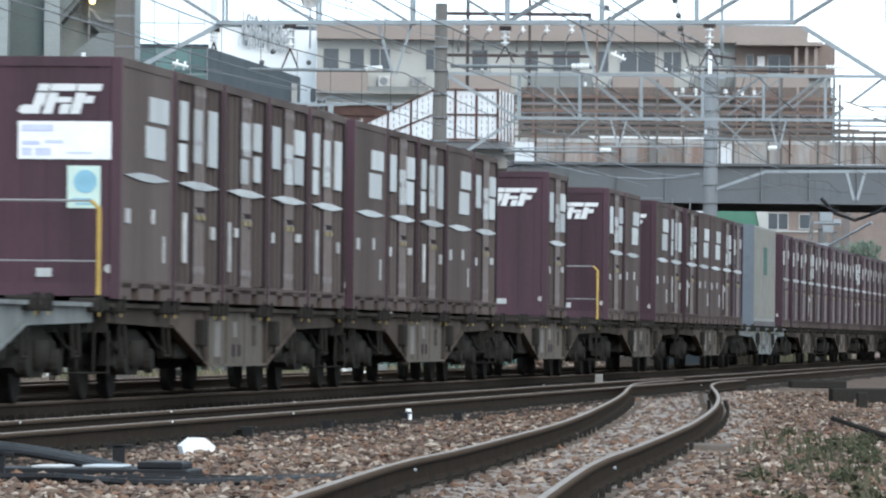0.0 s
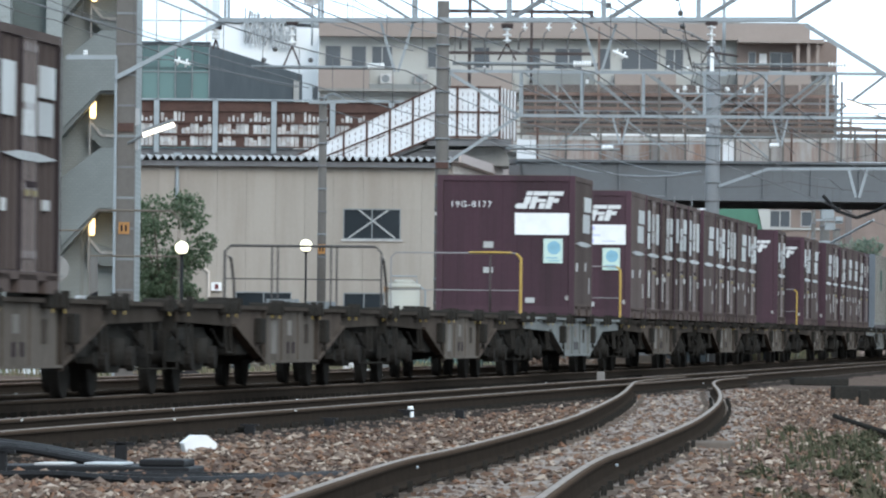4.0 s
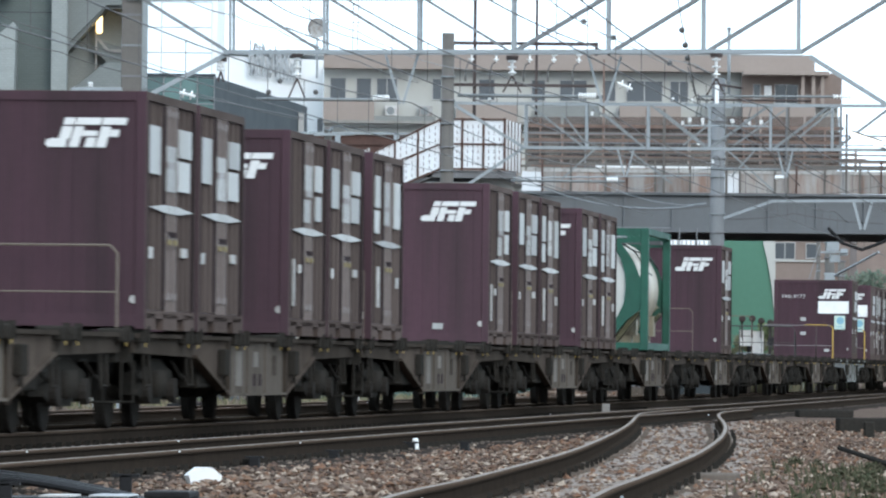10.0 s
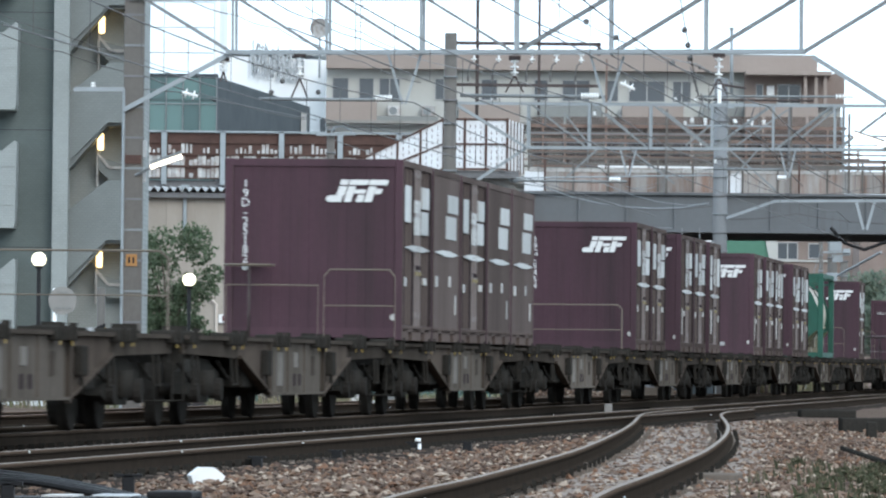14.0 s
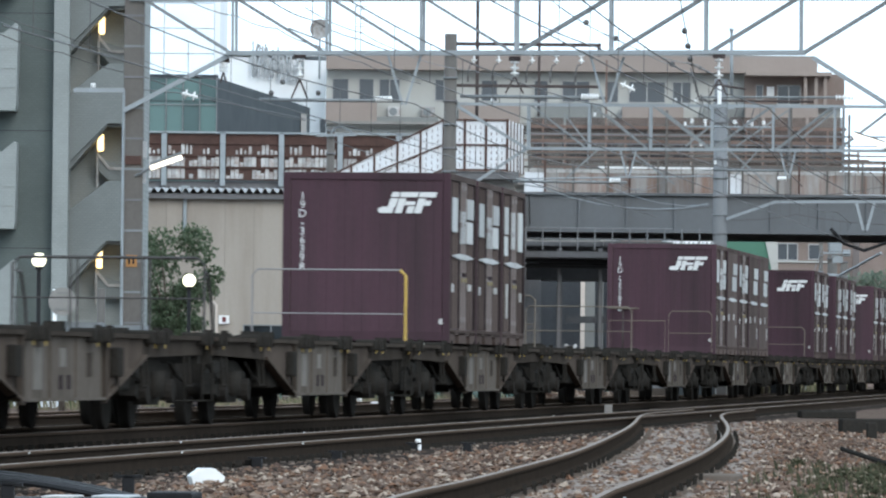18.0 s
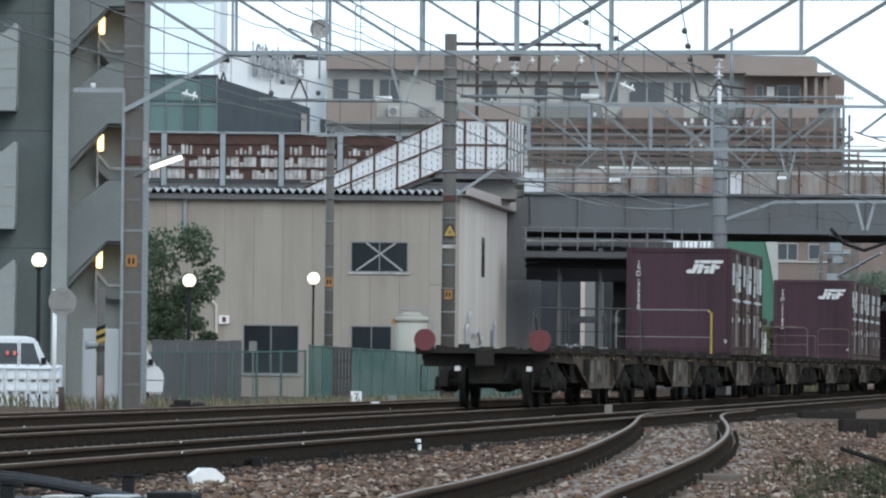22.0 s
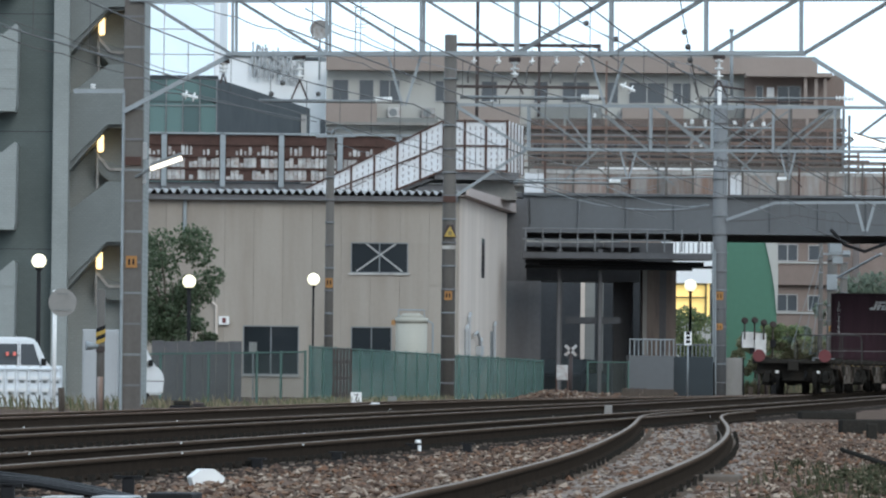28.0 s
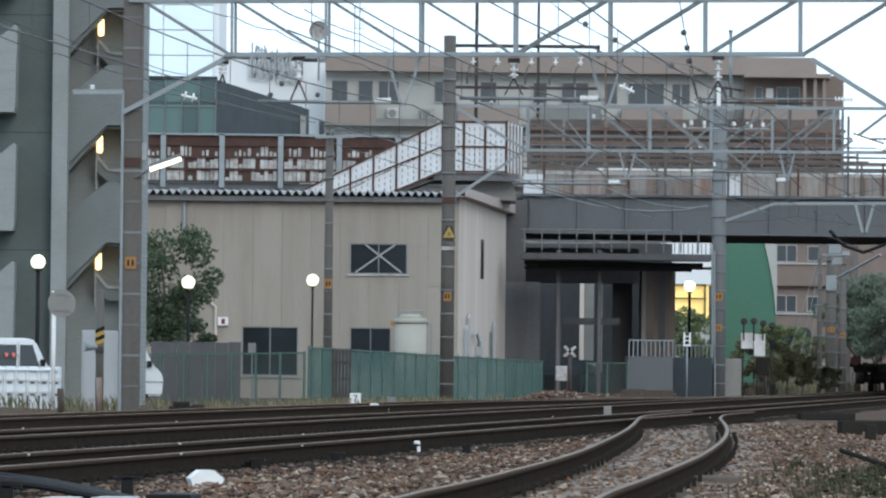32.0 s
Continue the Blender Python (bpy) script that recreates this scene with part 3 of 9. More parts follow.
def scatter(name, label, count, place, size, mat, category, seed, squash=0.7):
    """Loose stones: rough eight-cornered pebbles joined into one mesh."""
    rng = np.random.RandomState(seed)
    base = np.array([(1, 0, 0), (-1, 0, 0), (0, 1, 0), (0, -1, 0), (0, 0, 1), (0, 0, -1)], float)
    faces = np.array([(0, 2, 4), (2, 1, 4), (1, 3, 4), (3, 0, 4), (2, 0, 5), (1, 2, 5), (3, 1, 5), (0, 3, 5)])
    p = place(rng, count)
    s = size[0] + (size[1] - size[0]) * rng.beta(1.5, 4, len(p))
    v = base[None] * rng.uniform(0.55, 1.25, (len(p), 6, 3)) + rng.uniform(-0.35, 0.35, (len(p), 6, 3))
    a = rng.uniform(0, 6.28, len(p))
    c, q = np.cos(a)[:, None], np.sin(a)[:, None]
    v = np.stack([v[..., 0] * c - v[..., 1] * q, v[..., 0] * q + v[..., 1] * c, v[..., 2] * squash], -1)
    v = v * s[:, None, None] + p[:, None, :]
    f = (faces[None] + 6 * np.arange(len(p))[:, None, None]).reshape(-1, 3)
    m = bpy.data.meshes.new(name)
    m.from_pydata(v.reshape(-1, 3).tolist(), [], f.tolist())
    m.materials.append(M[mat])
    return tagged(new(name, m), label, category, kind="stuff")


def stones_near(rng, n):
    y = 26 + 96 * rng.uniform(0, 1, n) ** 1.5
    half = 0.0617 * y + 0.6
    x = rng.uniform(-1, 1, n) * half
    keep = np.ones(n, bool)
    # clear of the rails
    for path in (SIDING_L, SIDING_R):
        px, py = np.array([q[0] for q in path]), np.array([q[1] for q in path])
        keep &= np.abs(x - np.interp(y, py, px)) > 0.11
    keep &= np.abs(x - line_x(y, MAIN)) > 1.0
    keep &= np.abs(x - line_x(y, NEAR)) > 0.74
    x, y = x[keep], y[keep]
    return np.stack([x, y, ground_height(x, y) + rng.uniform(-0.012, 0.032, len(x))], -1)


def bed(name, x130, y0, y1, half, label, mat="oily"):
    """Oil-dark ballast between and beside a track's rails, a hand's width proud of the ground."""
    ys = np.arange(y0, y1, 0.5)
    us = np.linspace(-half - 0.25, half + 0.25, 15)
    rng = np.random.RandomState(int(y0))
    v = []
    for y in ys:
        for u in us:
            edge = abs(u) > half
            v.append((line_x(y, x130) + u, y, -0.26 if edge else -0.172 + rng.uniform(-0.02, 0.02)))
    w = len(us)
    f = [(i * w + j, i * w + j + 1, (i + 1) * w + j + 1, (i + 1) * w + j) for i in range(len(ys) - 1) for j in range(w - 1)]
    m = bpy.data.meshes.new(name)
    m.from_pydata(v, [], f)
    m.materials.append(M[mat])
    tagged(new(name, m), label, "ballast", kind="structure")


bed("track_bed", MAIN, 40, 420, 1.5, "oil-dark ballast bed of the main track")
bed("track_bed", NEAR, 18, 420, 1.25, "oil-dark ballast bed of the near track")
bed("track_bed", FAR, 60, 160, 1.3, "rust-brown ballast bed of the little-used track", "rusty_bed")


def siding_bed():
    """Dusty fine gravel that nearly buries the siding's sleepers."""
    ys = np.arange(24, 121, 0.4)
    lx = np.interp(ys, [p[1] for p in SIDING_L], [p[0] for p in SIDING_L])
    rx = np.interp(ys, [p[1] for p in SIDING_R], [p[0] for p in SIDING_R])
    rng = np.random.RandomState(8)
    us = np.linspace(-0.45, 1.6, 24)
    v = [(a + (b - a) * u, y, -0.30 if u in (us[0], us[-1]) else -0.178 - 0.03 * max(0.0, u - 1.15) + rng.uniform(-0.012, 0.012)) for y, a, b in zip(ys, lx, rx) for u in us]
    w = len(us)
    f = [(i * w + j, i * w + j + 1, (i + 1) * w + j + 1, (i + 1) * w + j) for i in range(len(ys) - 1) for j in range(w - 1)]
    m = bpy.data.meshes.new("track_bed")
    m.from_pydata(v, [], f)
    m.materials.append(M["pale_bed"])
    tagged(new("track_bed", m), "dusty pale gravel bed of the curved siding", "ballast", kind="structure")


siding_bed()
scatter("ballast_stones", "loose brown and grey ballast stones between the tracks", 74000, stones_near, (0.016, 0.066), "stones", "ballast", 5, 0.6)


# ---------------------------------------------------------------- the freight train
WAGON = 20.4
SLOTS = [0.44, 4.39, 8.34, 12.29, 16.24]     # near ends of the five container places
BOX_L, BOX_W, BOX_H = 3.715, 2.45, 2.46
DECK = 1.04


def logo_shapes(bm, x, z, y, h, flip=1):
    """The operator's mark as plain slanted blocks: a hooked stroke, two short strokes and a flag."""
    s = 0.32 * h                                   # slant over the full height
    def slab(x0, x1, z0, z1):
        a = [(x + x0 + s * z0 / h, z + z0), (x + x1 + s * z0 / h, z + z0), (x + x1 + s * z1 / h, z + z1), (x + x0 + s * z1 / h, z + z1)]
        lo = [bm.verts.new((u, y, w)) for u, w in a]
        hi = [bm.verts.new((u, y - 0.006, w)) for u, w in a]
        bm.faces.new(lo)
        bm.faces.new(hi[::-1])
        for i in range(4):
            bm.faces.new((lo[i], lo[(i + 1) % 4], hi[(i + 1) % 4], hi[i]))
    w = h * 2.55
    slab(-0.50 * w, -0.46 * w, 0.06 * h, 0.26 * h)
    slab(-0.46 * w, -0.22 * w, 0.0, 0.30 * h)
    slab(-0.34 * w, -0.195 * w, 0.30 * h, 0.70 * h)
    slab(-0.34 * w, -0.195 * w, 0.76 * h, h)
    slab(-0.175 * w, 0.155 * w, 0.76 * h, h)
    slab(-0.175 * w, -0.045 * w, 0.0, 0.70 * h)
    slab(-0.040 * w, 0.155 * w, 0.38 * h, 0.56 * h)
    slab(0.035 * w, 0.165 * w, 0.0, 0.33 * h)
    slab(0.175 * w, 0.50 * w, 0.76 * h, h)
    slab(0.185 * w, 0.320 * w, 0.0, 0.70 * h)
    slab(0.325 * w, 0.445 * w, 0.36 * h, 0.60 * h)


def container(style, number="", upright=True, logo=True, poster=0, worn=False, marks=0):
    """A five-tonne railway container: corner frame, ribbed end walls, roof, side doors with lock rods, painted marks.
    style 'ribbed' has double doors on its sides, 'plain' smooth sides."""
    c = thing("freight_container", Matrix(), "", "container", "containers on the freight train")
    hl, hw = BOX_L / 2, BOX_W / 2
    bm = bmesh.new()
    # shell between the corner posts, with shallow upright ribs on the ends
    row = [(-hw + 0.05, 0.028)]
    for i in range(9):
        x = -1.04 + i * 0.26
        row += [(x - 0.07, 0.028), (x - 0.055, 0.020), (x + 0.055, 0.020), (x + 0.07, 0.028)]
    row.append((hw - 0.05, 0.028))
    prism(bm, [(x, -hl + q) for x, q in row] + [(x, hl - q) for x, q in reversed(row)], 2, 0.14, BOX_H - 0.05)
    part("body", bm, "purple", c)
    bm = bmesh.new()
    for x in (-1, 1):
        for e in (-1, 1):
            x0, x1 = sorted((x * hw, x * (hw - 0.11)))
            y0, y1 = sorted((e * hl, e * (hl - 0.11)))
            bevelled(bm, x0, x1, y0, y1, 0.0, BOX_H, 0.012)
    for e in (-1, 1):
        y0, y1 = sorted((e * hl * 0.9985, e * (hl - 0.09)))
        box(bm, -hw + 0.11, hw - 0.11, y0, y1, BOX_H - 0.10, BOX_H - 0.004)
        box(bm, -hw + 0.11, hw - 0.11, y0, y1, 0.03, 0.16)
    for x in (-1, 1):
        x0, x1 = sorted((x * hw * 0.9985, x * (hw - 0.09)))
        box(bm, x0, x1, -hl + 0.11, hl - 0.11, BOX_H - 0.09, BOX_H - 0.006)
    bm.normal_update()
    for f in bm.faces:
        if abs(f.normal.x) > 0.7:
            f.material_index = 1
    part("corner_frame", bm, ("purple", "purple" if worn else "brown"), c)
    bm = bmesh.new()
    box(bm, -hw + 0.09, hw - 0.09, -hl + 0.09, hl - 0.09, BOX_H - 0.05, BOX_H - 0.012)
    for i in range(7):
        y = -1.5 + i * 0.5
        box(bm, -hw + 0.15, hw - 0.15, y - 0.06, y + 0.06, BOX_H - 0.012, BOX_H + 0.012)
    part("roof", bm, "brown", c)
    # bottom rails with fork pockets
    for x in (-1, 1):
        bm = bmesh.new()
        x0, x1 = sorted((x * hw * 0.998, x * (hw - 0.08)))
        for y0, y1 in ((-hl + 0.11, -1.05), (-0.55, 0.55), (1.05, hl - 0.11)):
            prism(bm, [(y0, 0.0), (y1, 0.0), (y1 - 0.0, 0.17), (y0, 0.17)], 0, x0, x1)
        box(bm, x0, x1, -hl + 0.11, hl - 0.11, 0.12, 0.20)
        part("bottom_rail", bm, "door", c, "beige-brown dusty rail with fork pockets")
    for x in (-1, 1):
        xs = lambda a, b: sorted((x * (hw - a), x * (hw - b)))
        if style == "ribbed":
            for y0, y1 in ((-1.73, -0.02), (0.02, 1.73)):
                bm = bmesh.new()
                row, n = [(y0, 0.05)], 4
                for i in range(n):
                    y = y0 + (i + 0.5) * (y1 - y0) / n
                    row += [(y - 0.15, 0.05), (y - 0.14, 0.028), (y + 0.14, 0.028), (y + 0.15, 0.05)]
                row.append((y1, 0.05))
                prism(bm, [(x * (hw - q), y) for y, q in row] + [(x * (hw - 0.075), y1), (x * (hw - 0.075), y0)], 2, 0.21, BOX_H - 0.10)
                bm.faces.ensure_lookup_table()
                # recessed faces take the darker groove colour as painted shade
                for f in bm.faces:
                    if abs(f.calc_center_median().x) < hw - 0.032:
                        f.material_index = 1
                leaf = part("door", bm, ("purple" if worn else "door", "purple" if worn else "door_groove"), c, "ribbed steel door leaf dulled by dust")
                if x < 0:
                    continue
                inner = y1 if y0 < 0 else y0
                sgn = -1 if y0 < 0 else 1
                for k in (0.10, 0.30):
                    bm = bmesh.new()
                    bar(bm, (x * (hw - 0.012), inner + sgn * k, 0.19), (x * (hw - 0.012), inner + sgn * k, BOX_H - 0.09), 0.018, 6)
                    for z in (0.32, 0.95, 1.7, 2.25):
                        box(bm, *xs(-0.005, 0.05), inner + sgn * k - 0.05, inner + sgn * k + 0.05, z, z + 0.07)
                    part("lock_rod", bm, "rod", leaf)
                boxpart("handle", leaf, "recess", (*xs(-0.008, 0.02), inner + sgn * 0.12 - 0.12, inner + sgn * 0.12 + 0.2, 0.98, 1.04))
                boxpart("catch", leaf, "ochre", (*xs(-0.022, 0.0), inner + sgn * 0.20 - 0.10, inner + sgn * 0.20 + 0.10, 0.90, 0.955), "dull brass catch")
                boxpart("hinge_post", leaf, "recess", (*xs(-0.004, 0.03), (y0 if y0 < 0 else y1) - 0.045, (y0 if y0 < 0 else y1) + 0.045, 0.21, BOX_H - 0.10), "dark hinge post")
            bm = bmesh.new()
            for y in (-0.42, 0.0, 0.42):
                box(bm, *xs(0.014, 0.052), y - (0.03 if y == 0 else 0.085), y + (0.03 if y == 0 else 0.085), 0.22, BOX_H - 0.11)
            part("door_seam", bm, "recess", c, "dark door joint")
            plates = [(-1.66, -0.86, 1.62, 2.12), (-0.36, 0.30, 1.46, 1.94), (0.56, 1.46, 1.84, 2.14), (0.50, 1.36, 1.48, 1.80), (-1.62, -1.36, 0.74, 0.86), (0.80, 1.20, 0.78, 0.88)]
            if marks == 1:
                plates = [(-1.50, -0.95, 1.74, 2.16), (-1.58, -1.02, 1.40, 1.70), (-0.40, 0.20, 1.52, 2.10), (0.74, 1.42, 1.50, 2.12), (-1.2, -0.98, 0.42, 0.96), (1.02, 1.30, 0.70, 0.84)]
            elif marks == 2:
                plates = [(-0.42, 0.16, 1.38, 1.66), (-0.36, 0.30, 1.70, 2.08), (0.62, 1.30, 1.78, 2.10), (0.70, 1.24, 1.42, 1.72), (-1.46, -1.30, 0.36, 0.92), (-0.9, -0.7, 0.76, 0.86)]
            if worn:
                plates = [(0.62, 1.20, 1.84, 2.06), (-1.50, -1.0, 1.66, 2.02)]
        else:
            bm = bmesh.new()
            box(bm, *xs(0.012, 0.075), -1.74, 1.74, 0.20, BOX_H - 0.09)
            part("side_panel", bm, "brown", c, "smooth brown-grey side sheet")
            plates = [(0.10, 1.50, 1.86, 2.12), (-0.12, 1.26, 1.48, 1.81), (-1.50, -1.20, 0.78, 0.93), (0.35, 0.55, 0.80, 0.95), (1.20, 1.32, 0.40, 0.68)]
        for y0, y1, z0, z1 in plates if x > 0 else plates[:2]:
            boxpart("painted_plate", c, "white_mark" if worn or z1 < 1.2 else "plate_white", (*xs(-0.002, 0.02), y0, y1, z0, z1), "worn white painted field")
        bm = bmesh.new()
        a, b = xs(-0.004, 0.02)
        prism(bm, [(-1.62, 1.27), (-0.60, 1.312), (0.40, 1.312), (1.62, 1.27), (0.60, 1.228), (-0.40, 1.228)], 0, a, b)
        part("side_stripe", bm, "white_mark" if worn else "plate_white", c, "slim white lozenge stripe")
    y = -hl - 0.002
    if logo:
        bm = bmesh.new()
        logo_shapes(bm, 0.54, BOX_H - 0.585, -hl + 0.014, 0.305)
        part("logo", bm, "logo", c, "white slanted operator mark")
    if number and upright:
        k = len(number)
        for i, ch in enumerate(number):
            if ch != " ":
                letters("number", ch, 0.165, "logo", c, pose(-0.74 if "G" in number else -0.94, -hl + 0.014, 2.11 - i * 0.128, 90, 0, 0))
        if poster == 0 and number.endswith("82"):
            bm = bmesh.new()
            disc(bm, (2.13 - k * 0.128, -0.94), 0.045, 1, -hl + 0.008, -hl + 0.030, 12)
            part("round_mark", bm, "logo", c)
    elif number:
        letters("number", number, 0.155, "logo", c, pose(-0.62, -hl + 0.014, 1.94, 90, 0, 0), 1.2)
    if poster:
        bm = bmesh.new()
        box(bm, 0.16, 1.19, -hl + 0.008, -hl + 0.030, 1.415, 1.80)
        p = part("label", bm, "white", c, "large white destination label")
        if poster > 1:
            for x0, x1, z0, z1 in ((0.20, 0.52, 1.70, 1.765), (0.20, 0.38, 1.56, 1.60), (0.20, 0.30, 1.45, 1.53), (0.34, 0.50, 1.45, 1.53), (0.44, 0.62, 1.58, 1.61), (0.66, 0.92, 1.47, 1.49)):
                boxpart("print", p, "label_blue", (x0, x1, -hl + 0.002, -hl + 0.0078, z0, z1))
        bm = bmesh.new()
        box(bm, 0.67, 1.01, -hl + 0.008, -hl + 0.030, 0.92, 1.35)
        p = part("label", bm, "label_green", c, "pale green label with a blue globe")
        bm = bmesh.new()
        prism(bm, [(1.19 + 0.12 * math.sin(q * 0.35), 0.855 + 0.12 * math.cos(q * 0.35)) for q in range(18)], 1, -hl + 0.002, -hl + 0.0078)
        part("print", bm, "globe", p)
        bm = bmesh.new()
        box(bm, 0.72, 0.92, -hl + 0.002, -hl + 0.0078, 1.00, 1.022)
        box(bm, 0.76, 0.96, -hl + 0.002, -hl + 0.0078, 0.955, 0.972)
        part("print", bm, "globe", p)
    if not (number and upright):
        boxpart("small_label", c, "plate_white", (0.36, 0.52, -hl + 0.008, -hl + 0.030, 0.22, 0.31), "small white tag")
    if poster == 1:
        boxpart("small_label", c, "plate_white", (-0.39, -0.22, -hl + 0.008, -hl + 0.030, 1.18, 1.29), "small white tag")
        boxpart("small_label", c, "plate_white", (-0.39, -0.22, -hl + 0.008, -hl + 0.030, 0.74, 0.84), "small white tag")
    bm = bmesh.new()
    disc(bm, (0.31, 1.10), 0.045, 1, -hl + 0.008, -hl + 0.030, 10)
    part("round_mark", bm, "white_mark", c)
    return c


def tank_container():
    """A twenty-foot tank: a steel barrel in a green frame with slanted end plates."""
    c = thing("tank_container", Matrix(), "stainless steel tank container in a green frame on a flat wagon", "container")
    hl, hw, H = 3.03, 1.22, 2.42
    for x in (-1, 1):
        for e in (-1, 1):
            x0, x1 = sorted((x * hw, x * (hw - 0.16)))
            y0, y1 = sorted((e * hl, e * (hl - 0.16)))
            bm = bmesh.new()
            bevelled(bm, x0, x1, y0, y1, 0, H, 0.02)
            part("corner_post", bm, "green_frame", c)
    for z in (0.0, H - 0.16):
        for e in (-1, 1):
            y0, y1 = sorted((e * (hl - 0.01), e * (hl - 0.15)))
            boxpart("end_beam", c, "green_frame", (-hw + 0.16, hw - 0.16, y0, y1, z + 0.005, z + 0.155))
    for x in (-1, 1):
        x0, x1 = sorted((x * (hw - 0.01), x * (hw - 0.13)))
        boxpart("top_rail", c, "green_frame", (x0, x1, -hl + 0.16, hl - 0.16, H - 0.13, H - 0.005))
        boxpart("bottom_rail", c, "green_frame", (x0, x1, -hl + 0.16, hl - 0.16, 0.01, 0.15))
    # broad curved end plates that hold the barrel
    half_plate = [(0.38, 2.20), (0.58, 2.20), (0.75, 2.02), (0.93, 1.75), (1.06, 1.43), (1.06, 0.80), (0.80, 0.60), (0.62, 0.38), (0.48, 0.16),
                  (0.28, 0.16), (0.42, 0.42), (0.62, 0.68), (0.74, 0.95), (0.77, 1.25), (0.75, 1.52), (0.67, 1.80), (0.54, 2.02)]
    for e in (-1, 1):
        for x in (-1, 1):
            bm = bmesh.new()
            y0, y1 = sorted((e * (hl - 0.03), e * (hl - 0.09)))
            prism(bm, [(z, x * u) for u, z in half_plate], 1, y0, y1)
            part("gusset", bm, "green_frame", c, "broad curved green end plate")
            bm = bmesh.new()
            y0, y1 = sorted((e * (hl - 0.10), e * (hl - 0.75)))
            prism(bm, [(0.16, x * 0.50), (0.60, x * 0.82), (0.78, x * 1.04), (0.74, x * 1.06), (0.16, x * 0.60)], 1, y0, y1)
            part("skirt", bm, "olive", c, "olive skirt plate under the barrel")
        boxpart("end_beam", c, "green_frame", (-hw + 0.16, hw - 0.16, *sorted((e * (hl - 0.04), e * (hl - 0.10))), 2.13, 2.19))
    bm = bmesh.new()
    n, rings = 36, []
    prof = [(-hl + 0.17, 0.35), (-hl + 0.19, 0.62), (-hl + 0.24, 0.84), (-hl + 0.40, 0.97), (-hl + 0.60, 1.02), (hl - 0.60, 1.02), (hl - 0.40, 0.97), (hl - 0.24, 0.84), (hl - 0.14, 0.62), (hl - 0.10, 0.35)]
    for y, r in prof:
        rings.append([bm.verts.new((r * math.sin(2 * math.pi * i / n), y, 1.24 + r * math.cos(2 * math.pi * i / n))) for i in range(n)])
    for a, b in zip(rings, rings[1:]):
        for i in range(n):
            f = bm.faces.new((a[i], a[(i + 1) % n], b[(i + 1) % n], b[i]))
            f.smooth = True
    bm.faces.new(rings[0])
    bm.faces.new(rings[-1][::-1])
    barrel = part("barrel", bm, "tank_steel", c, "brushed steel barrel with grimy streaks")
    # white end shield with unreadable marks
    bm = bmesh.new()
    prism(bm, [(1.24 + 0.99 * math.cos(q * math.pi / 18), 0.99 * math.sin(q * math.pi / 18)) for q in range(36)], 1, -hl + 0.10, -hl + 0.42)
    shield = part("end_shield", bm, "tank_white", c, "white round end shield with dark marks")
    bm = bmesh.new()
    for q in range(36):
        a0, a1 = q * math.pi / 18, (q + 1) * math.pi / 18
        prism(bm, [(1.24 + r * math.cos(a), r * math.sin(a)) for r, a in ((0.80, a0), (0.84, a0), (0.84, a1), (0.80, a1))], 1, -hl + 0.092, -hl + 0.0995)
    part("rim", bm, "flake", shield, "grey ring round the shield")
    # two large dark strokes of the owner's mark, and the lettering
    fy = -hl + 0.094
    for x0, x1, z0, z1 in ((0.14, 0.52, 1.36, 1.42), (0.27, 0.37, 1.10, 1.36), (0.22, 0.42, 1.08, 1.11), (0.14, 0.18, 1.30, 1.36), (0.48, 0.52, 1.30, 1.36), (-0.30, -0.20, 1.10, 1.40), (-0.05, 0.06, 1.14, 1.38), (-0.20, -0.02, 1.36, 1.42), (-0.20, -0.02, 1.08, 1.14)):
        boxpart("mark", shield, "slate", (x0, x1, fy, fy + 0.006, z0, z1))
    for text, x, z, h in (("90", 0.17, 1.97, 0.17), ("0015", 0.17, 1.72, 0.15), ("9K-", 0.20, 0.76, 0.17), ("06", 0.15, 0.61, 0.16)):
        letters("lettering", text, h, "slate", shield, pose(x, fy + 0.004, z, 90, 0, 0))
    bm = bmesh.new()
    disc(bm, (1.56, 0.43), 0.10, 1, -hl + 0.084, -hl + 0.0995, 16)
    part("mark", bm, "red_disc", shield, "round red and yellow emblem")
    bm = bmesh.new()
    disc(bm, (1.56, 0.43), 0.06, 1, -hl + 0.076, -hl + 0.0845, 12)
    part("mark", bm, "label_peach", shield)
    for y in (2.3, -2.3):
        bm = bmesh.new()
        box(bm, -0.85, 0.85, y - 0.25, y + 0.25, 0.15, 0.36)
        box(bm, -0.95, -0.72, y - 0.25, y + 0.25, 0.3, 0.72)
        box(bm, 0.72, 0.95, y - 0.25, y + 0.25, 0.3, 0.72)
        part("saddle", bm, "cream_steel", c, "dirty cream saddle under the barrel")
    bm = bmesh.new()
    bar(bm, (0.75, 2.75, 0.25), (0.75, 2.75, 0.75), 0.09, 10)
    bar(bm, (0.75, 2.75, 0.75), (0.95, 2.75, 0.95), 0.07, 10)
    part("valve", bm, "cream_steel", c)
    bm = bmesh.new()
    for x in (-0.32, 0.32):
        box(bm, x - 0.02, x + 0.02, -2.8, 2.8, H - 0.1, H - 0.06)
    for i in range(14):
        box(bm, -0.32, 0.32, -2.7 + i * 0.4, -2.6 + i * 0.4, H - 0.1, H - 0.07)
    part("walkway", bm, "galv", c)
    bm = bmesh.new()
    pipe(bm, [(0.35, -2.6, 2.26), (0.62, -2.2, 2.12), (0.74, -1.0, 2.02), (0.80, 0.4, 1.98), (0.88, 2.0, 1.86), (0.98, 2.7, 1.70)], 0.016, 6)
    pipe(bm, [(0.55, -1.9, 2.20), (0.85, -1.5, 1.95), (1.02, -0.8, 1.60), (1.05, 0.2, 1.52)], 0.012, 6)
    part("top_hose", bm, "black", c, "black hose slung along the barrel")
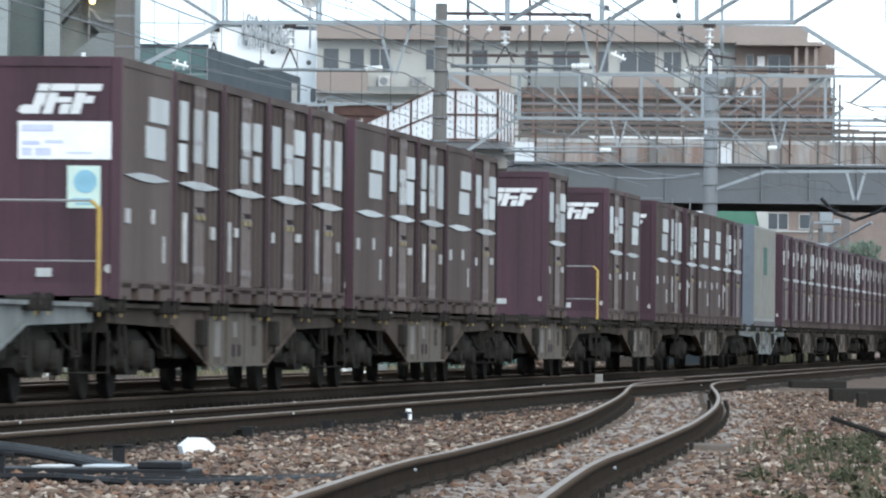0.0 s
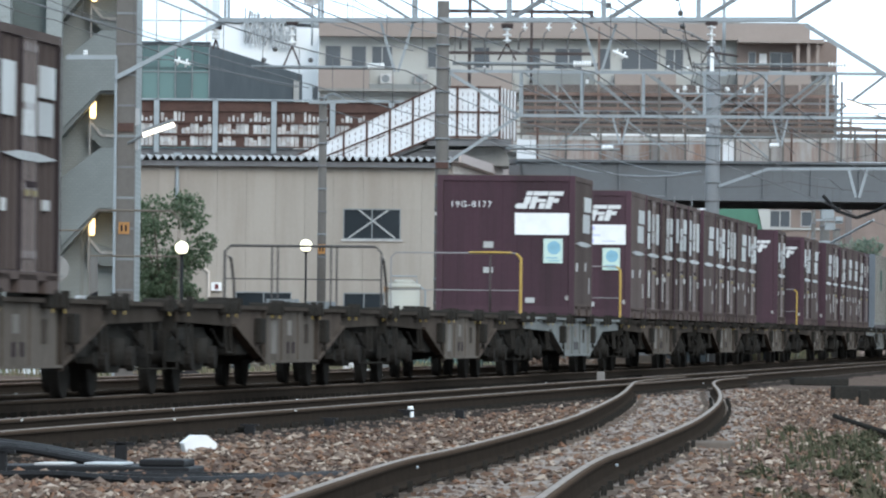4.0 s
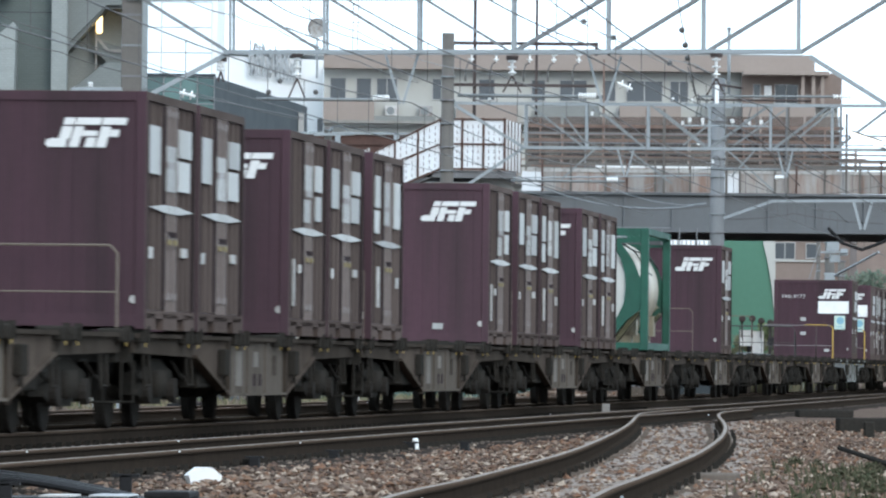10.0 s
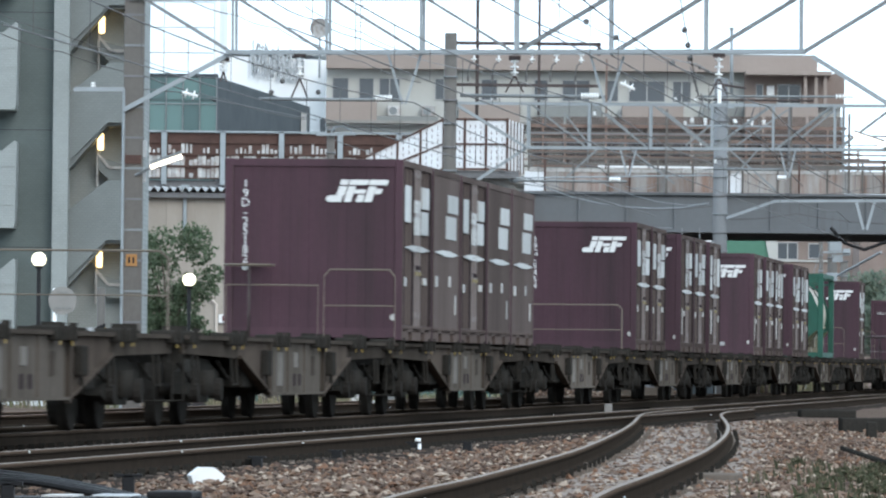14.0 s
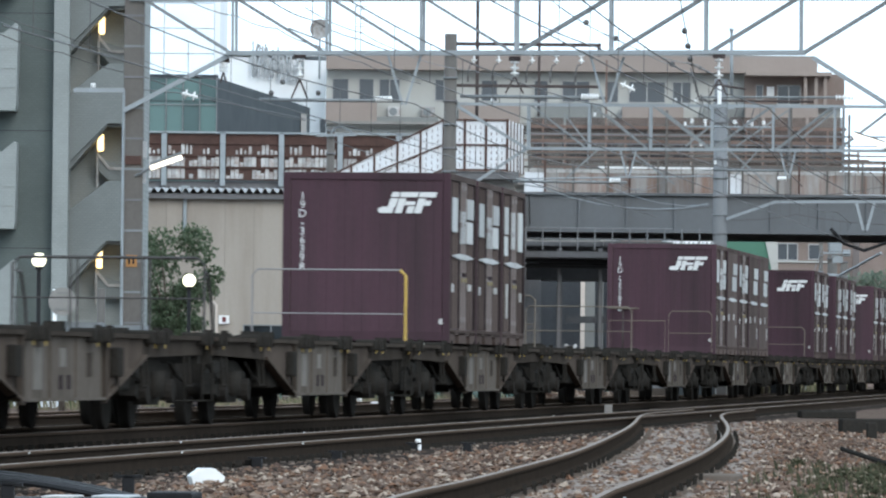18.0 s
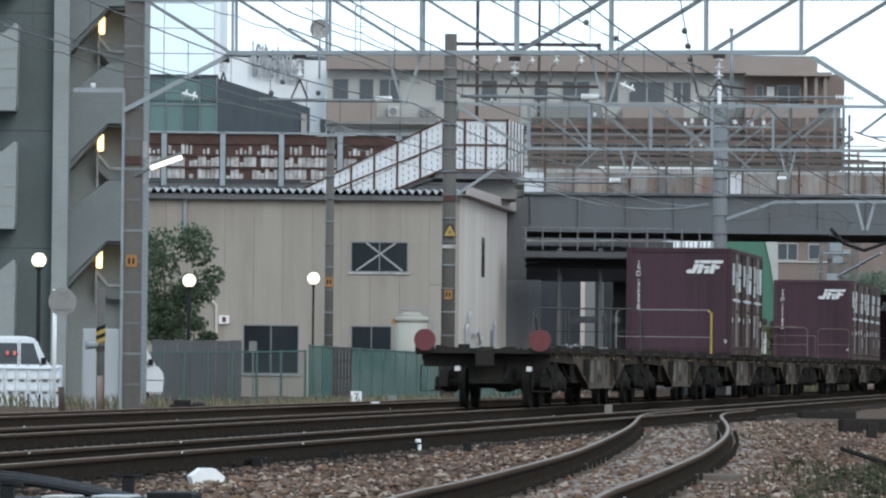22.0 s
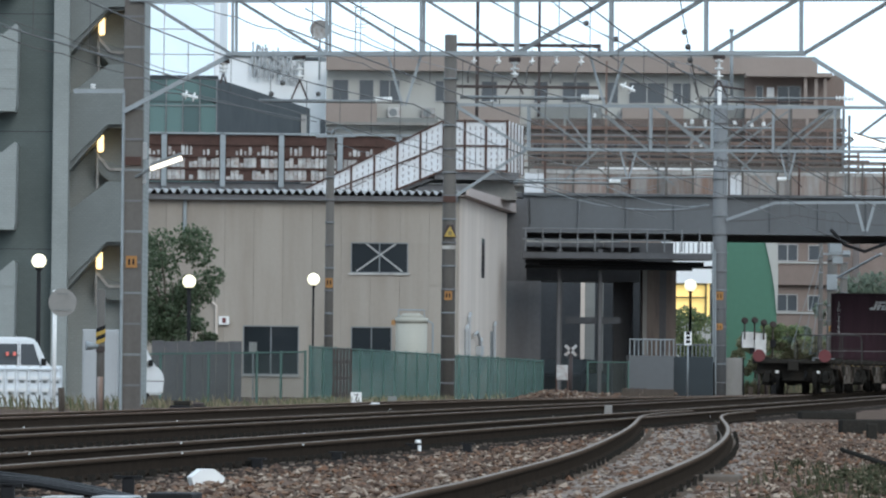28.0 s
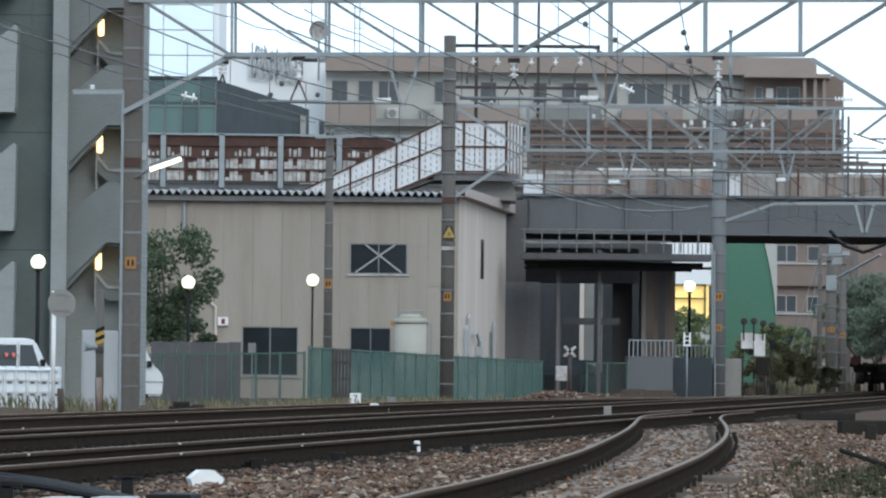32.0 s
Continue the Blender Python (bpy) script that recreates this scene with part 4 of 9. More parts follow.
    for y in (-1.4, 0.2, 1.7):
        bm = bmesh.new()
        bar(bm, (0.0, y, 2.22), (0.0, y, 2.36), 0.22, 14)
        bar(bm, (0.0, y, 2.36), (0.0, y, 2.40), 0.26, 14)
        part("manhole", bm, "galv", c)
    return c


def long_container():
    """A beige thirty-foot box with blue ends."""
    c = thing("box_container", Matrix(), "beige steel box container with blue ends", "container", "containers on the freight train")
    bm = bmesh.new()
    box(bm, -1.2, 1.2, -4.55, 4.55, 0.12, 2.50)
    for x in (-1, 1):
        for i in range(30):
            y = -4.35 + i * 0.3
            x0, x1 = sorted((x * 1.2, x * 1.225))
            box(bm, x0, x1, y - 0.07, y + 0.07, 0.2, 2.45)
    part("body", bm, "beige_box", c)
    for e in (-1, 1):
        bm = bmesh.new()
        y0, y1 = sorted((e * 4.55, e * 4.60))
        box(bm, -1.21, 1.21, y0, y1, 0.0, 2.52)
        for i in range(6):
            y2, y3 = sorted((e * 4.60, e * 4.625))
            box(bm, -1.05 + i * 0.38, -0.9 + i * 0.38, y2, y3, 0.1, 2.42)
        part("end_wall", bm, "blue_box", c, "blue end wall")
    for x in (-1, 1):
        x0, x1 = sorted((x * 1.1, x * 1.23))
        boxpart("bottom_rail", c, "dark_steel", (x0, x1, -4.55, 4.55, 0.0, 0.12))
        x0, x1 = sorted((x * 1.226, x * 1.232))
        boxpart("side_mark", c, "green_frame", (x0, x1, -0.8, 0.7, 1.3, 2.0), "faded green mark")
    return c


def finish_tail(w):
    """Red tail discs on brackets and small white reflectors on the last wagon's end."""
    for x in (-1.0, 0.95):
        bm = bmesh.new()
        disc(bm, (1.15, x), 0.185, 1, -0.06, -0.03, 28)
        d = part("tail_disc", bm, "red_disc", w, "round red tail disc")
        bm = bmesh.new()
        box(bm, x - 0.02, x + 0.02, -0.03, 0.50, 0.92, 0.97)
        box(bm, x - 0.02, x + 0.02, -0.03, 0.02, 0.92, 1.2)
        part("bracket", bm, "grime", d)
    for x in (-0.48, 0.74):
        boxpart("reflector", w, "white", (x - 0.045, x + 0.045, 0.30, 0.34, 0.63, 0.71))
        boxpart("bracket", w, "grime", (x - 0.02, x + 0.02, 0.34, 0.50, 0.60, 0.80))
    return w


def wagon(frame_mat, rail_mat, rail="yellow", tail=False, plainer=False):
    """A container flat wagon: fish-bellied side sills, cross bearers, two bogies, couplers, end handrail, lock blocks."""
    w = thing("flat_wagon", Matrix(), "", "wagon", "wagons of the freight train")
    bm = bmesh.new()
    box(bm, -0.30, 0.30, 0.5, 19.9, 0.42, 0.96)
    part("centre_sill", bm, "grime", w)
    for x in (-1, 1):
        x0, x1 = sorted((x * 1.10, x * 1.06))
        bm = bmesh.new()
        prism(bm, [(7.65, 0.33), (7.65, 0.95), (12.75, 0.95), (12.75, 0.33)], 0, x0, x1)
        beam(bm, (x * 1.10, 7.65, 0.345), (x * 1.10, 12.75, 0.345), 0.10, 0.03)
        for y in (9.4, 11.0):
            x4, x5 = sorted((x * 1.10, x * 1.125))
            box(bm, x4, x5, y - 0.03, y + 0.03, 0.36, 0.95)
        sill = part("side_sill", bm, frame_mat, w, "deep trapezoid side sill streaked with grime")
        dark = frame_mat if frame_mat == "frame_grey" else "frame_dark"
        for a, b in ((4.9, 7.65), (15.5, 12.75)):
            bm = bmesh.new()
            q = [(a, 0.76), (b, 0.33), (b, 0.95), (a, 0.95)]
            prism(bm, q if b > a else q[::-1], 0, x0, x1)
            beam(bm, (x * 1.10, a, 0.775), (x * 1.10, b, 0.345), 0.11, 0.035)
            part("sloping_web", bm, frame_mat if frame_mat == "frame_grey" else "frame_slope", sill, "brown sloping web plate")
        for a, b in ((0.45, 4.9), (15.5, 19.95)):
            bm = bmesh.new()
            prism(bm, [(a, 0.80 if a < 1 else 0.76), (b, 0.76 if a < 1 else 0.80), (b, 0.95), (a, 0.95)], 0, x0, x1)
            part("end_sill", bm, dark, sill)
        for y in (7.62, 12.78):
            x4, x5 = sorted((x * 1.09, x * 1.15))
            boxpart("stiffener", sill, dark, (x4, x5, y - 0.06, y + 0.06, 0.30, 0.955))
        x2, x3 = sorted((x * 1.16, x * 1.04))
        boxpart("top_flange", sill, frame_mat if frame_mat == "frame_grey" else "frame_dark", (x2, x3, 0.45, 19.95, 0.955, 1.0))
        for y in (7.1, 13.4):
            x4, x5 = sorted((x * 1.10, x * 1.20))
            bm = bmesh.new()
            bevelled(bm, x4, x5, y - 0.16, y + 0.16, 0.56, 0.86, 0.02)
            pipe(bm, [(x * 1.15, y, 0.56), (x * 1.15, y + 0.1, 0.40), (x * 1.0, y + 0.3, 0.34)], 0.02, 5)
            part("valve_box", bm, "grime", sill)
        for y, dy, z0, z1, k in ((8.7, 0.26, 0.44, 0.84, "worn_plate"), (10.2, 0.20, 0.66, 0.84, "worn_plate"), (10.1, 0.10, 0.44, 0.58, "recess"), (10.6, 0.10, 0.44, 0.58, "recess"), (11.9, 0.16, 0.56, 0.80, "frame_dark")):
            x4, x5 = sorted((x * 1.101, x * 1.108))
            boxpart("plate", sill, k, (x4, x5, y - dy, y + dy, z0, z1))
        for y in (6.3, 14.6):
            bm = bmesh.new()
            x4, x5 = sorted((x * 0.80, x * 1.04))
            bevelled(bm, x4, x5, y - 0.45, y + 0.45, 0.42, 0.80, 0.03)
            part("brake_gear_box", bm, "grime", w)
    for y in np.linspace(0.8, 19.6, 9 if plainer else 19):
        boxpart("cross_bearer", w, "grime", (-1.03, 1.03, y - 0.06, y + 0.06, 0.80, 0.948))
    boxpart("deck_plate", w, "grime", (-1.03, 1.03, 4.6, 15.8, 0.95, 0.978))
    # lock blocks and guides on both deck edges
    for y0 in SLOTS:
        for y in (y0 + 0.25, y0 + BOX_L - 0.25):
            for x in (1,) if plainer else (-1, 1):
                bm = bmesh.new()
                x0, x1 = sorted((x * 0.93, x * 1.21))
                bevelled(bm, x0, x1, y - 0.17, y + 0.17, 0.90, 1.045, 0.02)
                x2, x3 = sorted((x * 1.17, x * 1.24))
                box(bm, x2, x3, y - 0.05, y + 0.05, 0.90, 1.075)
                part("lock_block", bm, "grime", w)
    for y0 in SLOTS:
        for y in (y0 + 0.25, y0 + BOX_L - 0.25):
            if not plainer:
                boxpart("lock_handle", w, "yellow", (1.155, 1.166, y + 0.225, y + 0.275, 0.86, 0.95), "small yellow lock handle")
    # bogies
    for yb in (3.1, 17.3):
        bg = new("bogie")
        bg.parent = w
        bg.location = (0, yb, 0)
        for x in (-1, 1):
            bm = bmesh.new()
            x0, x1 = sorted((x * 0.80, x * 0.96))
            prism(bm, [(-1.32, 0.36), (-1.20, 0.60), (-0.70, 0.66), (-0.35, 0.74), (0.35, 0.74), (0.70, 0.66), (1.20, 0.60), (1.32, 0.36), (1.05, 0.30), (0.62, 0.46), (0.38, 0.26), (-0.38, 0.26), (-0.62, 0.46), (-1.05, 0.30)], 0, x0, x1)
            part("bogie_frame", bm, "grime", bg)
            bm = bmesh.new()
            for y in (-0.18, 0.0, 0.18):
                bar(bm, (x * 0.98, y, 0.34), (x * 0.98, y, 0.62), 0.07, 8)
            part("spring", bm, "grime", bg)
            for y in (-0.95, 0.95):
                bm = bmesh.new()
                disc(bm, (y, 0.405), 0.13, 0, *sorted((x * 0.96, x * 1.04)), 12)
                if plainer:
                    bm.free()
                    continue
                part("axle_box", bm, "wheel", bg)
        for y in (-0.95, 0.95):
            bm = bmesh.new()
            bar(bm, (-0.9, 0, 0), (0.9, 0, 0), 0.075, 10)
            for x in (-1, 1):
                disc(bm, (0, 0), 0.405, 0, *sorted((x * 0.50, x * 0.60)), 28)
                disc(bm, (0, 0), 0.43, 0, *sorted((x * 0.49, x * 0.515)), 28)
            part("wheelset", bm, "wheel", bg, "two dark wheels on one axle").location = (0, y, 0.405)
        boxpart("bolster", bg, "grime", (-0.85, 0.85, -0.22, 0.22, 0.42, 0.78))
    for y, s in ((0.45, -1), (19.95, 1)):
        bm = bmesh.new()
        y0, y1 = sorted((y, y + s * 0.38))
        bevelled(bm, -0.10, 0.10, y0, y1, 0.76, 1.0, 0.03)
        y0, y1 = sorted((y + s * 0.30, y + s * 0.47))
        bevelled(bm, -0.15, 0.17, y0, y1, 0.70, 1.03, 0.04)
        part("coupler", bm, "grime", w)
        bm = bmesh.new()
        y0, y1 = sorted((y, y - s * 0.12))
        box(bm, -1.08, 1.08, y0, y1, 0.70, 0.998)
        part("end_beam", bm, "grime", w)
        for x in (-0.95, 0.95):
            bm = bmesh.new()
            pipe(bm, [(x - 0.16, y + s * 0.02, 0.72), (x - 0.16, y + s * 0.02, 0.29), (x + 0.16, y + s * 0.02, 0.29), (x + 0.16, y + s * 0.02, 0.72)], 0.016, 5)
            part("end_step", bm, "grime", w)
        bm = bmesh.new()
        pipe(bm, [(0.35, y, 0.80), (0.38, y + s * 0.2, 0.62), (0.36, y + s * 0.42, 0.50)], 0.022, 6)
        part("brake_hose", bm, "black", w)
    boxpart("end_platform", w, "grime", (-1.12, 1.12, 0.02, 0.449, 0.93, 0.998))
    # brake gear under the deck, fittings along its edges
    bm = bmesh.new()
    bar(bm, (0.55, 8.2, 0.50), (0.55, 9.1, 0.50), 0.20, 14)
    bar(bm, (0.55, 9.1, 0.50), (0.55, 12.4, 0.50), 0.035, 6)
    bar(bm, (-0.6, 9.6, 0.46), (-0.6, 11.0, 0.46), 0.22, 14)
    part("brake_cylinder", bm, "grime", w)
    if not plainer:
        fit = random.Random(len(rail) + (3 if tail else 0))
        for y in np.arange(1.2, 19.4, 1.3):
            x = fit.choice((-1, 1)) * fit.uniform(0.55, 1.0)
            y += fit.uniform(-0.3, 0.3)
            boxpart("deck_fitting", w, "grime", (x - fit.uniform(0.05, 0.14), x + fit.uniform(0.05, 0.14), y - 0.1, y + 0.1, 0.98, 1.0 + fit.uniform(0.03, 0.11)))
        for y in (1.5, 4.7, 15.7, 18.9):
            bm = bmesh.new()
            pipe(bm, [(1.08, y - 0.2, 0.80), (1.10, y - 0.2, 0.46), (1.10, y + 0.2, 0.46), (1.08, y + 0.2, 0.80)], 0.018, 5)
            pipe(bm, [(0.98, y - 0.6, 0.72), (0.99, y, 0.56), (0.98, y + 0.7, 0.50)], 0.022, 5)
            part("side_step", bm, "grime", w)
    if rail in ("none",):
        return finish_tail(w)
    # handrail across the near end of the deck
    bm = bmesh.new()
    yr = 0.12
    right = 0.98 if rail == "short" else 1.05
    if rail == "pair":
        bar(bm, (-1.16, yr, 1.77), (0.12, yr, 1.77), 0.012, 6)
        for x in (-1.15, 0.11):
            bar(bm, (x, yr, 0.99), (x, yr, 1.77), 0.006, 5)
    else:
        top = 1.87 if rail == "wide" else 2.03 if rail == "yellow" else 1.90
        pipe(bm, [(-1.1, yr, 1.0), (-1.1, yr, top - 0.08), (-1.02, yr, top), (right - 0.08, yr, top)], 0.020 if rail == "wide" else 0.014, 6)
        bar(bm, (-1.1, yr, 1.42), (right, yr, 1.42), 0.010, 6)
    hr = part("handrail", bm, rail_mat, w, "thin tubular handrail across the deck")
    bm = bmesh.new()
    if rail == "pair":
        pipe(bm, [(0.19, yr, 1.90), (0.27, yr, 1.99), (1.08, yr, 1.99), (1.16, yr, 1.90)], 0.013, 6)
        for x in (0.19, 1.16):
            bar(bm, (x, yr, 0.99), (x, yr, 1.90), 0.007, 5)
        bar(bm, (0.19, yr, 1.50), (1.16, yr, 1.50), 0.010, 6)
        part("hoop", bm, rail_mat, hr)
    else:
        pipe(bm, [(right - 0.08, yr, top), (right, yr, top - 0.08), (right, yr, 1.0)], 0.024 if rail == "yellow" else 0.015, 6)
        part("post", bm, "yellow" if rail == "yellow" else rail_mat, hr)
    if rail == "wide":
        for x in (-1.05, 1.05):
            bm = bmesh.new()
            pipe(bm, [(x, yr, 1.72), (x, yr + 0.25, 1.70), (x, yr + 0.55, 1.40), (x, yr + 0.75, 1.0)], 0.018, 6)
            part("side_grip", bm, rail_mat, hr)
        for x in (-0.45, -0.37, 0.36, 0.44):
            bm = bmesh.new()
            bar(bm, (x, yr, 1.0), (x, yr, 1.87), 0.014, 5)
            part("post", bm, rail_mat, hr)
        boxpart("brake_box", w, "dull_steel", (-0.55, -0.15, yr + 0.2, yr + 0.6, 0.99, 1.15))
        boxpart("brake_box", w, "dull_steel", (0.0, 0.35, yr + 0.2, yr + 0.6, 0.99, 1.12))
    if rail == "pair" or frame_mat == "frame_grey":
        xw = 0.55 if rail == "yellow" else -0.83
        bm = bmesh.new()
        bar(bm, (xw, yr - 0.06, 1.0), (xw, yr - 0.06, 2.04), 0.022, 8, 0.018)
        post = part("brake_post", bm, "dark_steel", w, "dark hand brake post")
        bm = bmesh.new()
        pipe(bm, [(xw + 0.34 * math.cos(q * math.pi / 8), yr - 0.06 + 0.34 * math.sin(q * math.pi / 8), 2.04) for q in range(17)], 0.018, 6)
        for q in range(4):
            a = q * math.pi / 4
            bar(bm, (xw - 0.33 * math.cos(a), yr - 0.06 - 0.33 * math.sin(a), 2.04), (xw + 0.33 * math.cos(a), yr - 0.06 + 0.33 * math.sin(a), 2.04), 0.012, 5)
        part("brake_wheel", bm, "yellow" if rail == "yellow" else rail_mat, post, "level hand brake wheel")
    return w


# one of each kind of container, then copies along the train
LABEL_R = "purple railway container with ribbed dusty side doors"
LABEL_P = "purple railway container with smooth brown-grey sides"
RIBBED = [container("ribbed", marks=k) for k in range(3)]
WORN = container("ribbed", worn=True)
PLAIN = container("plain")
SPECIAL = {
    (2, 1): container("ribbed", "19D-36398"), (5, 0): container("ribbed", "19D-25182"), (7, 0): container("ribbed", "19G-5454"),
    (11, 2): container("ribbed", "19G-16988"), (14, 2): container("plain", "19G-8177", False, True, 1), (15, 0): container("plain", "", False, True, 2)}
LOAD = {2: "-rrr-", 5: "rprpp", 7: "rr-rr", 8: "r---r", 9: "rr-rr", 11: "--r--", 14: "--p--", 15: "prrrr", 16: "prrpr", 17: "--r--",
        18: "rp-pr", 19: "rpprw", 20: "b---w", 21: "wwrww", 22: "wwwwr", 23: "wwwww", 24: "wwwww", 25: "wwwww"}
ROLLING = 25.0        # metres from the tail within which the wheels turn
TRAIN = []            # (object, distance of its origin from the train's tail)
WAGONS = {"brown": wagon("frame_brown", "rail_tan", "pair"), "short": wagon("frame_brown", "rail_tan", "short"), "black": wagon("frame_brown", "rail_black", "wide"), "yellow": wagon("frame_brown", "rail_grey"), "grey": wagon("frame_grey", "rail_grey"), "tail": wagon("frame_brown", "rail_black", "none", True), "front": wagon("frame_brown", "rail_grey", "yellow", False, True)}
NAMES = {"brown": "grimy brown flat wagon with two thin tan handrails", "short": "grimy brown flat wagon with a thin tan handrail", "yellow": "grimy brown flat wagon with grey and yellow handrail", "black": "grimy brown flat wagon with a wide black handrail", "grey": "grey-painted flat wagon for containers", "front": "grimy brown flat wagon near the head of the train", "tail": "last flat wagon with two red tail discs"}
used = set()


def take(ob):
    """The first use is the thing itself, later ones are copies."""
    if ob not in used:
        used.add(ob)
        return ob
    return copy_thing(ob, Matrix())


def wagon_at(i):
    """Distance of a wagon's rear coupling from the train's tail; the couplings ahead are drawn out."""
    return i * WAGON + 0.14 * max(0, i - 7)


for i in range(26):
    kind = "tail" if i == 0 else "grey" if i in (14, 20) else "black" if i in (1, 13) else "short" if i in (3, 4, 7) else "yellow" if i in (2, 15, 16, 17) else "front" if i > 17 else "brown"
    wg = tagged(take(WAGONS[kind]), NAMES[kind] + ("" if i in LOAD or i in (0, 10) else ", deck empty"))
    TRAIN.append((wg, wagon_at(i)))
    if i == 10:
        TRAIN.append((tank_container(), wagon_at(i) + 10.2))
    for k, ch in enumerate(LOAD.get(i, "-----")):
        if ch in "rpw":
            ob = SPECIAL.get((i, k))
            if ob is None:
                ob = take({"r": RIBBED[(i * 2 + k) % 3], "p": PLAIN, "w": WORN}[ch])
                tagged(ob, {"r": LABEL_R, "p": LABEL_P, "w": "purple railway container with dark worn ribbed doors"}[ch])
            elif (i, k) in ((14, 2), (15, 0)):
                tagged(ob, "purple container with a large white label on its end")
            else:
                tagged(ob, "purple railway container with upright white number and ribbed doors")
            TRAIN.append((ob, wagon_at(i) + SLOTS[k] + BOX_L / 2))
        elif ch == "b":
            TRAIN.append((long_container(), wagon_at(i) + 8.6))


def tail_at(t):
    """Distance along the track from the camera's level to the train's tail."""
    u = t - 19.0
    early = max(0.0, 1.86 - 0.46 * t) * (1 if t < 4.1 else 0)
    slack = float(np.interp(t, [0, 1, 2, 3, 5, 8, 12, 15, 17, 32], [-0.30, -0.10, 0.05, 0.55, 0.40, 0.30, 0.35, 0.15, 0.05, 0.05]))
    return 75.33 + 15.72 * u - 0.0343 * u * u + early + slack


def train_pose(s, z):
    y = 0.9935 * s
    return pose(line_x(y, MAIN) + 0.0012 * min(150.0, max(0.0, s - 118.0)), y, z, 0, 0, -HEAD)


# ---------------------------------------------------------------- the beige workshop beside the line
def place(name, label, category, kind="", group="", m=None):
    return thing(name, m if m is not None else Matrix(), label, category, group, kind)


def window_unit(parent, x0, x1, y, z0, z1, panes=2, glass="window", frame_w=0.06, name="window", cross=False, sill=True, mat="alu"):
    """A window set into a wall that faces the camera; y is the wall's face."""
    bm = bmesh.new()
    box(bm, x0, x1, y - 0.05, y + 0.06, z0, z0 + frame_w)
    box(bm, x0, x1, y - 0.05, y + 0.06, z1 - frame_w, z1)
    box(bm, x0, x0 + frame_w, y - 0.05, y + 0.06, z0 + frame_w, z1 - frame_w)
    box(bm, x1 - frame_w, x1, y - 0.05, y + 0.06, z0 + frame_w, z1 - frame_w)
    for i in range(1, panes):
        x = x0 + (x1 - x0) * i / panes
        box(bm, x - frame_w / 2, x + frame_w / 2, y - 0.03, y + 0.05, z0 + frame_w, z1 - frame_w)
    w = part(name, bm, mat, parent)
    for i in range(panes):
        a, b = x0 + (x1 - x0) * i / panes + 0.02, x0 + (x1 - x0) * (i + 1) / panes - 0.02
        boxpart("pane", w, glass, (a, b, y + 0.0, y + 0.03, z0 + 0.02, z1 - 0.02))
    if cross:
        bm = bmesh.new()
        ww = x1 - x0
        beam(bm, (x0 + 0.10 * ww, y - 0.01, z0 + 0.05), (x0 + 0.78 * ww, y - 0.01, z1 - 0.04), 0.03, 0.05)
        beam(bm, (x0 + 0.27 * ww, y - 0.012, z1 - 0.04), (x0 + 0.90 * ww, y - 0.012, z0 + 0.05), 0.03, 0.05)
        part("cross_brace", bm, "alu", w)
    if sill:
        boxpart("sill", w, "white_mark", (x0 - 0.05, x1 + 0.05, y - 0.11, y - 0.05, z0 - 0.06, z0 - 0.002))
    return w


WX, WY, WZ = 0.45, 225.0, 6.04
work = place("workshop_building", "two-storey beige panelled workshop with corrugated roof edge", "building", m=pose(WX, WY, 0, 0, 0, -4.0))
wl = -9.54 - WX - 3.5
# front wall in upright panels with recessed joints, openings left free
bm = bmesh.new()
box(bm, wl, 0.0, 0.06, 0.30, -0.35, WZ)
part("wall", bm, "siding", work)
PANEL = 0.92
n = int(-wl / PANEL)
openings = [(-2.94 - WX, -1.13 - WX, 3.63, 4.59),
            (-6.31 - WX, -4.54 - WX, 0.41, 1.95),
            (-2.91 - WX, -1.62 - WX, 0.57, 1.95)]
for i in range(n + 1):
    x0, x1 = max(wl, -(i + 1) * PANEL), -i * PANEL - 0.006
    cuts = [o for o in openings if o[0] < x1 - 0.05 and o[1] > x0 + 0.05]
    spans = [(-0.35, WZ)]
    if cuts:
        spans, z = [], -0.35
        for o in sorted(cuts, key=lambda q: q[2]):
            spans.append((z, o[2]))
            z = o[3]
        spans.append((z, WZ))
        # slivers beside an opening
        for o in cuts:
            if x0 < o[0] - 0.05:
                boxpart("wall_panel", work, "siding", (x0, o[0], 0.0, 0.058, o[2], o[3]))
            if x1 > o[1] + 0.05:
                boxpart("wall_panel", work, "siding", (o[1], x1, 0.0, 0.058, o[2], o[3]))
    for z0, z1 in spans:
        mid = 3.25
        if z0 < mid < z1 and not cuts:
            boxpart("wall_panel", work, "siding", (x0, x1, 0.0, 0.058, z0, mid - 0.008))
            boxpart("wall_panel", work, "siding", (x0, x1, 0.0, 0.058, mid + 0.008, z1))
        else:
            boxpart("wall_panel", work, "siding", (x0, x1, 0.0, 0.058, z0, z1))
for k, o in enumerate(openings):
    window_unit(work, o[0], o[1], 0.05, o[2], o[3], 2, "window", 0.035, cross=(k == 0), mat="dull_steel")
# side wall facing the tracks, its stronger light put into a paler colour
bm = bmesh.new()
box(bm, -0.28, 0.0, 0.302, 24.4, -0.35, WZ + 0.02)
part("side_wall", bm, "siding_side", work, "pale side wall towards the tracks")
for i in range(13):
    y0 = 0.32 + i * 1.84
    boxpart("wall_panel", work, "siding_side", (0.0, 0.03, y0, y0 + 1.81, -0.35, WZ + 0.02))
bm = bmesh.new()
box(bm, wl, -0.28, 24.1, 24.4, -0.35, WZ + 0.02)
box(bm, wl, wl + 0.25, 0.302, 24.1, -0.35, WZ)
part("back_wall", bm, "siding", work)
boxpart("slit_window", work, "window", (0.028, 0.05, 10.7, 12.0, 3.65, 4.94))
